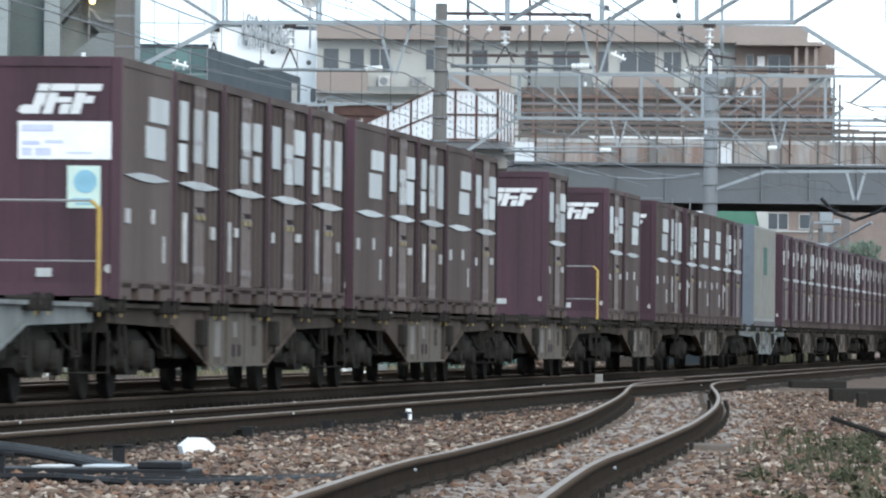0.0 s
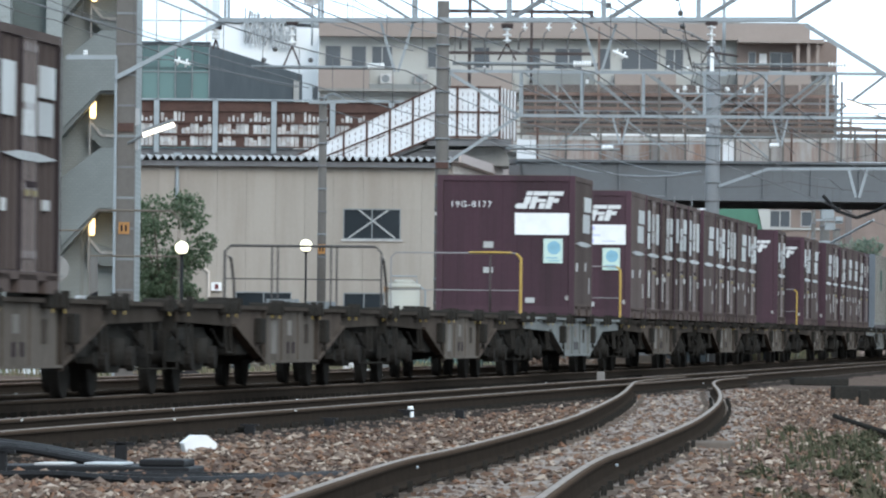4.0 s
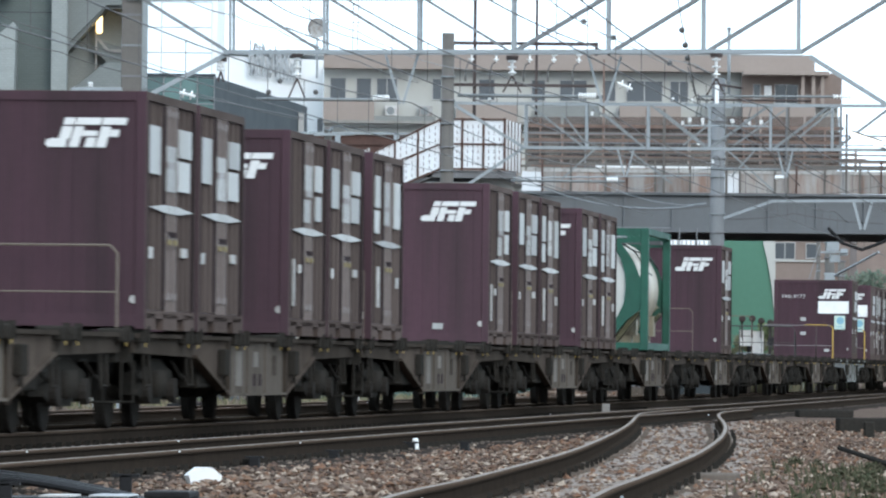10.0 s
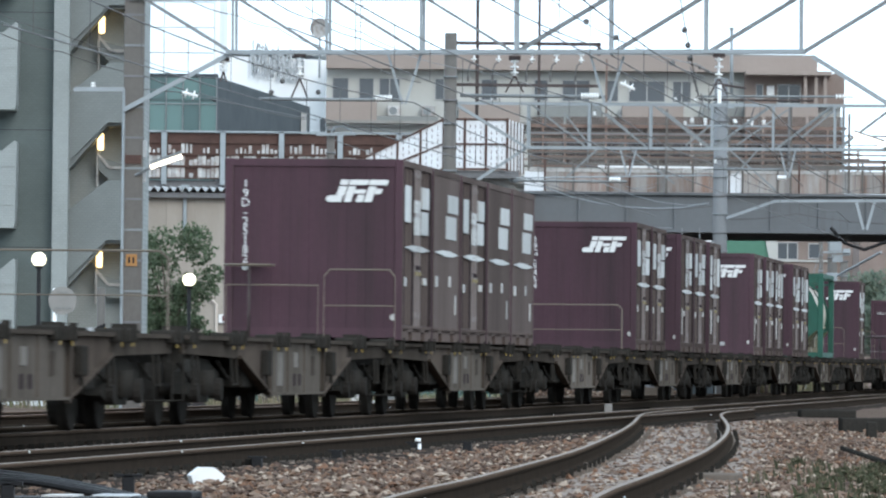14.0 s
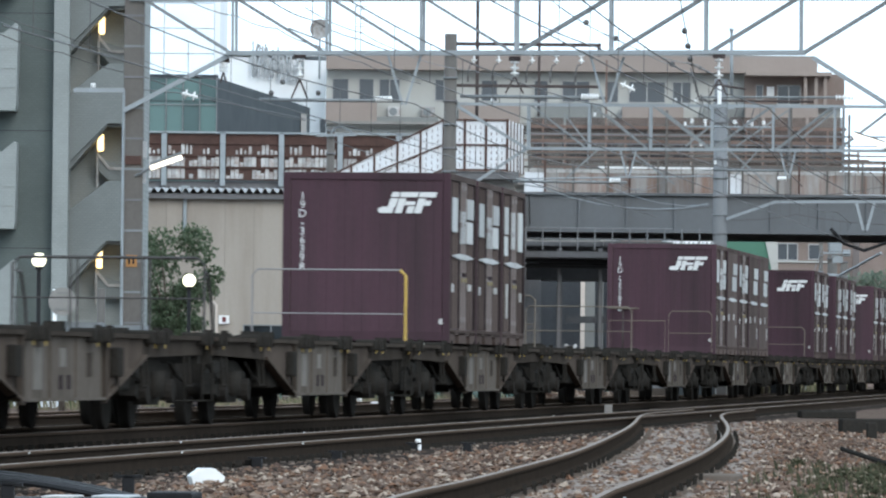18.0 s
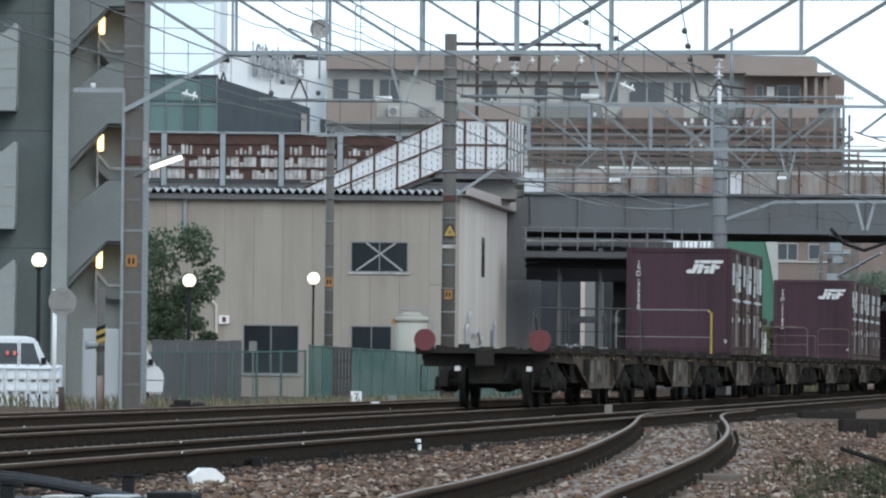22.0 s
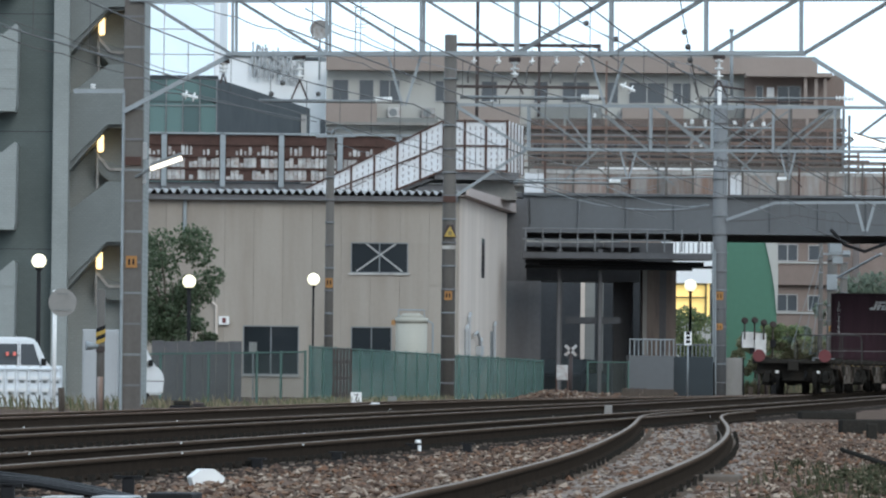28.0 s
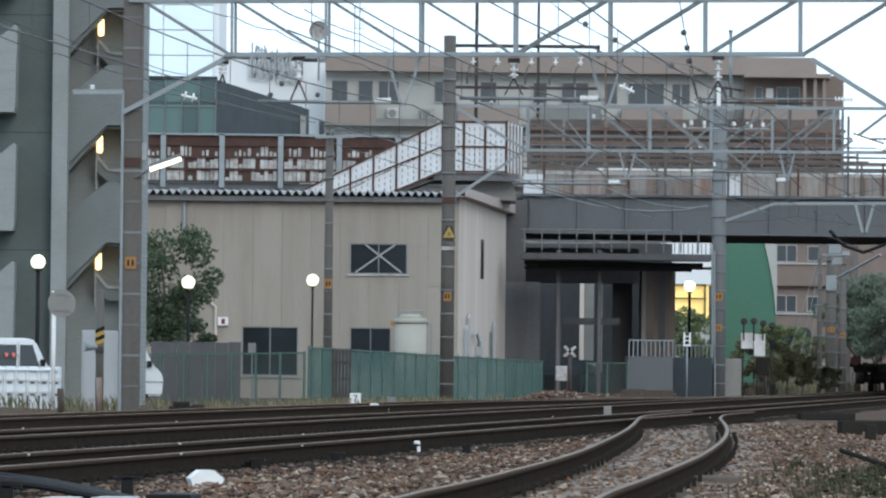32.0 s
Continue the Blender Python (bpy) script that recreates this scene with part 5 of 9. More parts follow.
boxpart("side_door", work, "dull_steel", (0.028, 0.06, 15.6, 16.5, -0.3, 1.93))
# corrugated roof: waves run down to the front edge
bm = bmesh.new()
x, k, top, low = wl - 0.2, 0, [], []
while x < 0.24:
    z = WZ + (0.20 if k % 2 else 0.03)
    top.append((x, z))
    x += 0.125
    k += 1
a = [bm.verts.new((u, -0.45, w)) for u, w in top]
b = [bm.verts.new((u, 24.7, w + 0.08)) for u, w in top]
a2 = [bm.verts.new((u, -0.45, w - 0.02)) for u, w in top]
b2 = [bm.verts.new((u, 24.7, w + 0.06)) for u, w in top]
for i in range(len(top) - 1):
    bm.faces.new((a[i], a[i + 1], b[i + 1], b[i]))
    bm.faces.new((a2[i + 1], a2[i], b2[i], b2[i + 1]))
    bm.faces.new((a[i + 1], a[i], a2[i], a2[i + 1]))
part("roof", bm, "roof_sheet", work, "grey corrugated roof sheet")
bm = bmesh.new()
box(bm, wl - 0.1, -0.02, -0.30, -0.002, WZ - 0.16, WZ + 0.0)
part("eaves_board", bm, "dark_concrete", work)
bm = bmesh.new()
prism(bm, [(-0.45, WZ + 0.03), (24.6, WZ + 0.05), (24.6, WZ + 0.40), (-0.45, WZ + 0.29)], 0, 0.25, 0.33)
prism(bm, [(-0.45, WZ + 0.025), (24.6, WZ + 0.045), (24.6, WZ + 0.065), (-0.45, WZ + 0.045)], 0, 0.0, 0.249)
part("verge_board", bm, "fascia", work, "pinkish sloping verge board")
# fittings on the front wall
bm = bmesh.new()
xa = -8.17 - WX
pipe(bm, [(xa, -0.08, WZ - 0.1), (xa, -0.08, 4.49)], 0.06, 8)
box(bm, xa - 0.12, xa + 0.12, -0.16, -0.01, WZ - 0.15, WZ + 0.25)
part("downpipe", bm, "galv", work)
boxpart("meter_box", work, "white", (-7.06 - WX, -6.74 - WX, -0.14, -0.002, 1.97, 2.23), "small white box with a red mark")
boxpart("red_mark", work, "red_disc", (-6.95 - WX, -6.83 - WX, -0.15, -0.141, 2.02, 2.18))
bm = bmesh.new()
pipe(bm, [(-7.38 - WX, -0.12, 2.76), (-7.13 - WX, -0.12, 2.55), (-7.13 - WX, -0.12, 1.49)], 0.045, 6)
part("vent_pipe", bm, "siding_side", work)
for u, z0, z1 in ((2.2, -0.3, 1.9), (3.6, -0.3, 2.3), (9.2, 0.5, 1.5), (16.4, -0.3, 2.1)):
    bm = bmesh.new()
    pipe(bm, [(0.12, u, z0), (0.12, u, z1), (0.12, u + 0.5, z1 + 0.12)], 0.06, 6)
    part("wall_pipe", bm, "cabinet", work, "pale pipe on the side wall")
bm = bmesh.new()
pipe(bm, [(0.14, 6.0, 1.75), (0.14, 7.4, 1.85), (0.14, 8.8, 1.55), (0.14, 9.3, 1.1)], 0.05, 6)
part("wall_pipe", bm, "cabinet", work, "pale bent pipe on the side wall")
for y0, y1, z0, z1, k in ((6.2, 9.8, 0.62, 0.98, "cabinet"), (10.4, 12.0, 0.75, 1.05, "flake"), (8.2, 9.4, 1.1, 1.4, "cabinet")):
    bm = bmesh.new()
    bevelled(bm, 0.032, 0.22, y0, y1, z0, z1, 0.02)
    part("meter_box", bm, k, work, "pale meter box on the side wall")

# cream water tank on the ground before the workshop
tx = -0.99
tank = place("storage_tank", "cream upright storage tank with a dark lid rail", "tank", m=pose(tx, 222.2, -0.3))
bm = bmesh.new()
bar(bm, (0, 0, 0), (0, 0, 2.24 + 0.3), 0.49, 28)
part("shell", bm, "cream_tank", tank)
bm = bmesh.new()
bar(bm, (0, 0, 2.07 + 0.3), (0, 0, 2.21 + 0.3), 0.515, 28)
part("rim", bm, "cream_tank", tank)
bm = bmesh.new()
zt = 2.24 + 0.3
bar(bm, (0, 0, zt), (0, 0, zt + 0.12), 0.42, 24, 0.25)
part("lid", bm, "cream_tank", tank)
bm = bmesh.new()
pipe(bm, [(-0.4, -0.3, zt), (-0.4, -0.3, zt + 0.22), (0.4, -0.3, zt + 0.22), (0.4, -0.3, zt)], 0.025, 6)
part("lid_rail", bm, "galv", tank)
bm = bmesh.new()
pipe(bm, [(0.55, 0, 0.1), (0.66, 0, 0.2), (0.66, 0, zt - 0.2), (0.5, 0, zt - 0.1)], 0.035, 6)
part("side_pipe", bm, "galv", tank)
boxpart("side_hatch", tank, "orange", (-0.62, -0.5, -0.1, 0.1, zt - 0.25, zt - 0.1))

# ---------------------------------------------------------------- overbridge
bridge = place("road_overbridge", "grey steel girder road bridge with rusty parapet panels", "bridge")
BY = 262.0
bx0 = 2.87
bm = bmesh.new()
box(bm, bx0, 45.0, BY, BY + 0.25, 5.73, 7.03)
for i in range(24):
    x = bx0 + 0.3 + i * 1.75
    box(bm, x - 0.05, x + 0.05, BY - 0.10, BY, 5.75, 7.01)
box(bm, bx0, 45.0, BY - 0.22, BY + 0.45, 5.65, 5.75)
box(bm, bx0, 45.0, BY - 0.22, BY + 0.45, 7.01, 7.09)
part("front_girder", bm, "girder", bridge)
for k in range(1, 7):
    boxpart("girder", bridge, "girder", (bx0, 45.0, BY + k * 3.0, BY + k * 3.0 + 0.3, 5.69, 6.97))
boxpart("deck", bridge, "dark_concrete", (bx0 - 0.5, 45.0, BY + 0.3, BY + 20.5, 6.93, 7.11))
zb, zt = 7.11, 7.83
x = bx0
k = 0
while x < 30.0:
    w = 0.78 + 0.25 * ((k * 7) % 3)
    boxpart("parapet_panel", bridge, ("rust_panel" if k % 7 else "white_panel"), (x + 0.03, x + w - 0.03, BY - 0.03 + 0.006 * (k % 3), BY + 0.02, zb, zt))
    boxpart("parapet_post", bridge, "pole" if k % 3 else "rust", (x + w - 0.04, x + w + 0.03, BY - 0.07, BY - 0.03, zb, zt + 0.5))
    x += w
    k += 1
for z0, z1 in ((7.81, 7.94), (8.06, 8.14), (8.27, 8.35), (8.49, 8.55)):
    boxpart("parapet_rail", bridge, "pole" if z0 > 8 else "white_mark", (bx0 + 0.2, 45.0, BY - 0.05, BY + 0.01, z0, z1))
# second parapet on the far side of the road
bm = bmesh.new()
for i in range(24):
    x = bx0 + i * 1.9
    box(bm, x, x + 0.10, BY + 20.0, BY + 20.1, 7.89, 9.40)
part("far_post", bm, "pink_tile", bridge, "row of rusty posts along the far parapet", "stuff")
boxpart("far_rail", bridge, "pink_tile", (bx0, 45.0, BY + 19.95, BY + 20.05, 8.26, 8.36))
boxpart("far_rail", bridge, "pole", (bx0, 45.0, BY + 19.95, BY + 20.05, 8.53, 8.62))
boxpart("far_rail", bridge, "pink_tile", (bx0, 45.0, BY + 19.95, BY + 20.05, 8.79, 8.88))
# abutment, columns and the inspection walkway under the deck
boxpart("abutment", bridge, "dark_concrete", (0.60, 1.89, 262.00, 264.00, -0.70, 6.79), "grey side face of the abutment")
boxpart("abutment", bridge, "dark_concrete", (1.90, 3.54, 261.00, 264.00, -0.70, 3.87), "smooth grey abutment wall")
# parts deep under the deck get a darker concrete that paints in the shade
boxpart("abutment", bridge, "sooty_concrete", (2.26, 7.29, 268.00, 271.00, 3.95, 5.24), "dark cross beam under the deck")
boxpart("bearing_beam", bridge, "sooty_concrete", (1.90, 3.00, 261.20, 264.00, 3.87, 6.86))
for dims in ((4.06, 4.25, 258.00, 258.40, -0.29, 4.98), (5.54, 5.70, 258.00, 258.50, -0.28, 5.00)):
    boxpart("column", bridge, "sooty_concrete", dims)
    # paler strip paints the light caught along the column's edge
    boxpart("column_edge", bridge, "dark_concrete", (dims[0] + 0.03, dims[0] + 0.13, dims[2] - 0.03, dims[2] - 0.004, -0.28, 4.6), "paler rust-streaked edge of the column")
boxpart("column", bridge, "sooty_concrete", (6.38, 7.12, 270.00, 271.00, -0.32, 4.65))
boxpart("column", bridge, "pier", (7.40, 8.67, 268.00, 271.00, -0.29, 4.64), "broad stained brown pier")
# pale strip likewise stands for light on the pier's edge
boxpart("pier_strip", bridge, "concrete", (7.42, 7.58, 267.96, 267.995, -0.29, 4.60), "pale upright strip on the pier")
boxpart("pier_strip", bridge, "sooty_concrete", (8.05, 8.30, 267.97, 267.995, -0.29, 4.60), "dark damp streak on the pier")
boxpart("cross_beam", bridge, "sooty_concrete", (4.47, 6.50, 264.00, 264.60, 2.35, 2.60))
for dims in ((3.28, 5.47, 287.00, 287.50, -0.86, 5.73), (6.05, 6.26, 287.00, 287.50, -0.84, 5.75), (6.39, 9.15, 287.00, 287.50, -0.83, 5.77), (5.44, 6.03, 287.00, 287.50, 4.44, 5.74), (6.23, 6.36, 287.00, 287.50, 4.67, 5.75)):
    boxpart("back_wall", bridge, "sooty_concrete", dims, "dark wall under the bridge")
boxpart("far_wall", bridge, "soft_tile", (5.55, 6.71, 297.00, 297.50, -0.90, 4.94), "pale wall in daylight behind the bridge")
boxpart("pier_strip", bridge, "siding_side", (5.61, 5.84, 296.94, 296.99, -0.90, 4.60), "white upright edge of the wall behind the bridge")
for dims in ((8.02, 8.11, 261.60, 261.70, 7.04, 10.12), (12.55, 12.63, 261.60, 261.70, 7.08, 10.27), (14.67, 14.75, 261.60, 261.70, 7.11, 10.03), (10.31, 10.39, 261.60, 261.70, 7.06, 9.84)):
    boxpart("tall_post", bridge, "pole", dims, "slim upright post on the parapet")
for dims in ((2.83, 18.77, 261.75, 261.81, 9.19, 9.25), (2.84, 18.77, 261.75, 261.81, 8.86, 8.90)):
    boxpart("parapet_rail", bridge, "pole_grey", dims)
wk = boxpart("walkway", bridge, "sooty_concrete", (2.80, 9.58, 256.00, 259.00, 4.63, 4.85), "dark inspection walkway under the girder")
for x0, x1, z0, r in ((2.9, 9.3, 4.52, 0.07), (3.4, 9.62, 4.40, 0.05), (2.9, 8.9, 4.33, 0.06)):
    bm = bmesh.new()
    bar(bm, (x0, 257.0, z0), (x1, 257.4, z0 - 0.03), r, 8)
    part("cable_run", bm, "black", wk, "dark cable run under the walkway")
bm = bmesh.new()
zz0, zz1, zz2 = 4.89, 5.68, 5.29
for i in range(12):
    x = 2.89 + i * 0.62
    bar(bm, (x, 256.0, zz0), (x, 256.0, zz1), 0.03, 5)
bar(bm, (2.79, 256.0, zz1), (8.13, 256.0, zz1), 0.03, 5)
bar(bm, (2.79, 256.0, zz2), (8.13, 256.0, zz2), 0.025, 5)
part("walkway_rail", bm, "pole_grey", wk)
bm = bmesh.new()
for i in range(9):
    x = 8.31 + i * 0.16
    bar(bm, (x, 258.0, 4.89), (x, 258.0, 5.27), 0.02, 5)
part("walkway_rail", bm, "pole_grey", wk)

# the whole bridge stands a little nearer, drawn in towards the eye point on the tripod
bridge.location, bridge.scale = (0, 0, 0.0315), (0.955, 0.955, 0.955)

# rusty screen of rails and posts along the carriageway
screen = place("parapet_screen", "rust-brown rails and posts above the bridge parapet", "railing", kind="structure")
for dims, k in (((2.92, 14.11, 252.60, 252.66, 9.12, 9.23), "rust_rail"), ((2.99, 12.92, 252.60, 252.66, 8.86, 8.96), "rust_rail"), ((2.79, 14.12, 252.60, 252.66, 8.63, 8.73), "rust_rail"), ((2.89, 14.52, 252.60, 252.66, 8.21, 8.31), "rust_rail"), ((2.90, 14.92, 252.60, 252.66, 8.00, 8.13), "rust_rail"), ((3.10, 5.38, 252.60, 252.66, 7.74, 7.82), "rust_rail")):
    boxpart("rail", screen, k, dims)
for dims, k in (((2.91, 2.99, 252.50, 252.58, 6.83, 9.81), "pole"), ((3.40, 3.46, 252.50, 252.58, 6.83, 9.42), "rust_rail"), ((4.17, 4.24, 252.50, 252.58, 6.84, 9.09), "rust_rail"), ((4.99, 5.04, 252.50, 252.58, 6.85, 9.93), "pole_grey"), ((5.61, 5.68, 252.50, 252.58, 6.86, 11.53), "rust_rail"), ((6.30, 6.36, 252.50, 252.58, 6.86, 8.95), "rust_rail"), ((7.13, 7.20, 252.50, 252.58, 6.87, 9.83), "rust_rail"), ((7.76, 7.83, 252.50, 252.58, 6.88, 9.66), "rust_rail"), ((8.65, 8.70, 252.50, 252.58, 6.89, 9.05), "rust_rail"), ((10.55, 10.61, 252.50, 252.58, 6.91, 9.19), "rust_rail"), ((11.15, 11.21, 252.50, 252.58, 6.91, 9.04), "rust_rail"), ((12.05, 12.12, 252.50, 252.58, 6.92, 9.89), "pole_grey"), ((12.69, 12.77, 252.50, 252.58, 6.93, 9.18), "rust_rail"), ((13.41, 13.47, 252.50, 252.58, 6.94, 9.10), "rust_rail"), ((13.95, 14.04, 252.50, 252.58, 6.94, 10.02), "pole_grey")):
    boxpart("post", screen, k, dims)
for dims in ((3.00, 4.15, 252.80, 252.81, 7.81, 9.49), (4.25, 5.61, 252.80, 252.81, 7.82, 9.51), (5.70, 7.12, 252.80, 252.81, 7.84, 9.52), (7.21, 8.63, 252.80, 252.81, 7.85, 9.54), (8.73, 9.90, 252.80, 252.81, 7.87, 9.55), (10.00, 11.14, 252.80, 252.81, 7.88, 9.57), (11.23, 12.69, 252.80, 252.81, 7.90, 9.58), (12.78, 13.96, 252.80, 252.81, 7.91, 9.60)):
    boxpart("mesh_sheet", screen, "rusty_mesh", dims, "rust-brown wire mesh sheet")
boxpart("rail", screen, "white", (5.38, 9.55, 252.50, 252.55, 7.72, 7.82), "white painted rail")

# ---------------------------------------------------------------- approach ramp with rusty fence, and white-panelled stairs
ramp = place("approach_ramp", "concrete road ramp with a rust-stained panel fence", "ramp")
RY = 252.0
boxpart("ramp_wall", ramp, "dark_concrete", (-12.63, 2.07, RY + 0.4, RY + 9.0, -0.4, 7.12))
x = -11.93
step = 2.06
k = 0
while x < -1.05:
    boxpart("fence_post", ramp, "galv", (x - 0.09, x + 0.09, RY + 0.05, RY + 0.25, 6.96, 8.84), "grey painted post")
    # upper rusty sheet over a lower row of flaking slats
    boxpart("fence_sheet", ramp, "rust", (x + 0.10, x + step - 0.10, RY + 0.20, RY + 0.24, 7.16, 8.78), "brown rusted sheet")
    rng = random.Random(k)
    for row in range(3):
        z0 = 7.20 + row * 0.43
        boxpart("fence_rail", ramp, "rust", (x + 0.10, x + step - 0.10, RY + 0.12, RY + 0.19, z0 + 0.36, z0 + 0.40))
    for row in range(3):
        for j in range(12):
            if rng.random() < (0.05, 0.10, 0.28)[row]:
                continue
            z0 = 7.20 + row * 0.43
            w = (step - 0.24) / 12
            xx = x + 0.12 + j * w
            if row < 2:
                h = rng.uniform(0.29, 0.385) if rng.random() < 0.88 else rng.uniform(0.10, 0.25)
                boxpart("paint_flake", ramp, "flake", (xx + 0.016 * rng.random(), xx + w - 0.016 * rng.random(), RY + 0.165, RY + 0.19, z0 + 0.01, z0 + 0.01 + h))
            else:
                h = rng.uniform(0.10, 0.40)
                boxpart("paint_flake", ramp, "flake", (xx + 0.03, xx + 0.03 + w * rng.uniform(0.45, 0.80), RY + 0.165, RY + 0.19, z0 + 0.01, z0 + 0.01 + h))
    x += step
    k += 1
boxpart("top_rail", ramp, "galv", (-11.93, -1.05, RY + 0.05, RY + 0.20, 8.80, 8.86))

stairs = place("footbridge_stairs", "stairs with white riveted panels and rusty joints", "stairs")
SY = 240.0
sx0, sx1, sx2 = -4.67, -0.06, 2.07
z00, z01, z10, z11 = 6.39, 6.61, 7.28, 8.94
nn = 6
for i in range(nn):
    u0, u1 = i / nn, (i + 1) / nn
    xa, xb = sx0 + (sx1 - sx0) * u0, sx0 + (sx1 - sx0) * u1
    hi = lambda u: z01 + (z11 - z01) * u
    lo = lambda u: max(z00 - 0.6, z00 - 0.6 + (z10 - z00 + 0.6) * (u - 0.25) / 0.75)
    mi = lambda u: (hi(u) + lo(u)) / 2
    for a, b in ((lo, mi), (mi, hi)):
        bm = bmesh.new()
        prism(bm, [(a(u0) + 0.02, xa + 0.02), (a(u1) + 0.02, xb - 0.02), (b(u1) - 0.02, xb - 0.02), (b(u0) - 0.02, xa + 0.02)], 1, SY, SY + 0.04)
        part("panel", bm, "white_panel", stairs)
    bm = bmesh.new()
    beam(bm, (xb, SY - 0.02, lo(u1) - 0.05), (xb, SY - 0.02, hi(u1) + 0.05), 0.07, 0.06)
    part("joint_post", bm, "rust", stairs, "rust-brown joint post")
    bm = bmesh.new()
    for j in range(1, 4):
        xx = xa + (xb - xa) * j / 4
        u = u0 + (u1 - u0) * j / 4
        q = lo(u) + 0.12
        while q < hi(u) - 0.1:
            box(bm, xx - 0.011, xx + 0.011, SY - 0.008, SY, q, q + 0.12)
            q += 0.21
    part("rivet_row", bm, "rust", stairs, kind="stuff")
for f, g in ((1.0, 0.06), (0.5, 0.05), (0.0, 0.07)):
    bm = bmesh.new()
    za, zb2 = (z00 - 0.6) + f * (z01 - z00 + 0.6), z10 + f * (z11 - z10)
    if f > 0:
        beam(bm, (sx0, SY - 0.03, za), (sx1, SY - 0.03, zb2), 0.05, g)
    else:
        beam(bm, (sx0 + 0.25 * (sx1 - sx0), SY - 0.03, z00 - 0.6), (sx1, SY - 0.03, zb2), 0.05, g)
    part("panel_rail", bm, "rust", stairs)
# level landing, then the return face
for i in range(3):
    xa = sx1 + (sx2 - sx1) * i / 3
    xb = sx1 + (sx2 - sx1) * (i + 1) / 3
    zm = (z10 + z11) / 2
    for z0, z1 in ((z10, zm), (zm, z11)):
        boxpart("panel", stairs, "white_panel", (xa + 0.03, xb - 0.03, SY, SY + 0.04, z0 + 0.03, z1 - 0.03))
    boxpart("joint_post", stairs, "rust", (xb - 0.04, xb + 0.04, SY - 0.06, SY, z10 - 0.05, z11 + 0.05))
    bm = bmesh.new()
    for j in range(1, 4):
        xx = xa + (xb - xa) * j / 4
        q = z10 + 0.1
        while q < z11 - 0.1:
            box(bm, xx - 0.011, xx + 0.011, SY - 0.008, SY, q, q + 0.12)
            q += 0.21
    part("rivet_row", bm, "rust", stairs, kind="stuff")
for z in (z10, (z10 + z11) / 2, z11):
    boxpart("panel_rail", stairs, "rust", (sx1, sx2, SY - 0.05, SY - 0.004, z - 0.03, z + 0.03))
ret = 5.2
for i in range(5):
    y0 = SY + 0.06 + i * ret / 5
    boxpart("panel", stairs, "white_panel", (sx2 + 0.12 * i + 0.04, sx2 + 0.12 * i + 0.10, y0, y0 + ret / 5 - 0.08, z10, z11))
    boxpart("joint_post", stairs, "rust", (sx2 + 0.12 * i + 0.04, sx2 + 0.12 * i + 0.14, y0 + ret / 5 - 0.08, y0 + ret / 5, z10, z11))
bm = bmesh.new()
box(bm, sx1 - 1.2, sx2 + 0.4, SY + 0.1, SY + 6.0, z10 - 0.295, z10 - 0.05)
part("landing", bm, "dark_concrete", stairs, "stained concrete landing slab")
bm = bmesh.new()
prism(bm, [(z00 - 0.9, sx0 + 0.6), (z10 - 0.295, sx1 - 0.3), (z10 - 0.05, sx1 - 0.3), (z00 - 0.45, sx0 + 0.6)], 1, SY + 0.1, SY + 3.0)
part("flight", bm, "dark_concrete", stairs)
bm = bmesh.new()
prism(bm, [(6.35, 0.45), (6.81, 0.93), (6.98, 1.10), (6.98, 2.11), (6.86, 2.26), (6.64, 2.39), (6.35, 2.42)], 1, 241.0, 246.0)
part("pier_cap", bm, "concrete", stairs, "light rounded concrete pier head")
boxpart("pier", stairs, "concrete", (0.80, 2.35, 249.50, 251.50, -0.68, 6.68))


# ---------------------------------------------------------------- grey apartment block with an open stairwell
flats = place("apartment_block", "grey tiled apartment block with open stairwell and lit landings", "building")
FY = 178.0
xl, xp0, xp1, xs1 = -12.71, -9.70, -9.32, -7.48
boxpart("wall", flats, "grey_tile", (xl, xp0, FY, FY + 3.4, -0.4, 17.5), "dark grey tiled wall")
boxpart("pilaster", flats, "light_tile", (xp0, xp1, FY - 0.5, FY + 0.2, -0.4, 17.5), "light grey pilaster")
boxpart("stairwell_back", flats, "light_tile", (xp0 + 0.01, xs1, FY + 1.5, FY + 3.39, -0.4, 17.5))
boxpart("end_wall", flats, "light_tile", (-7.62, xs1, FY + 0.2, FY + 1.49, -0.4, 17.5))
ST = 2.915
zs = 6.19
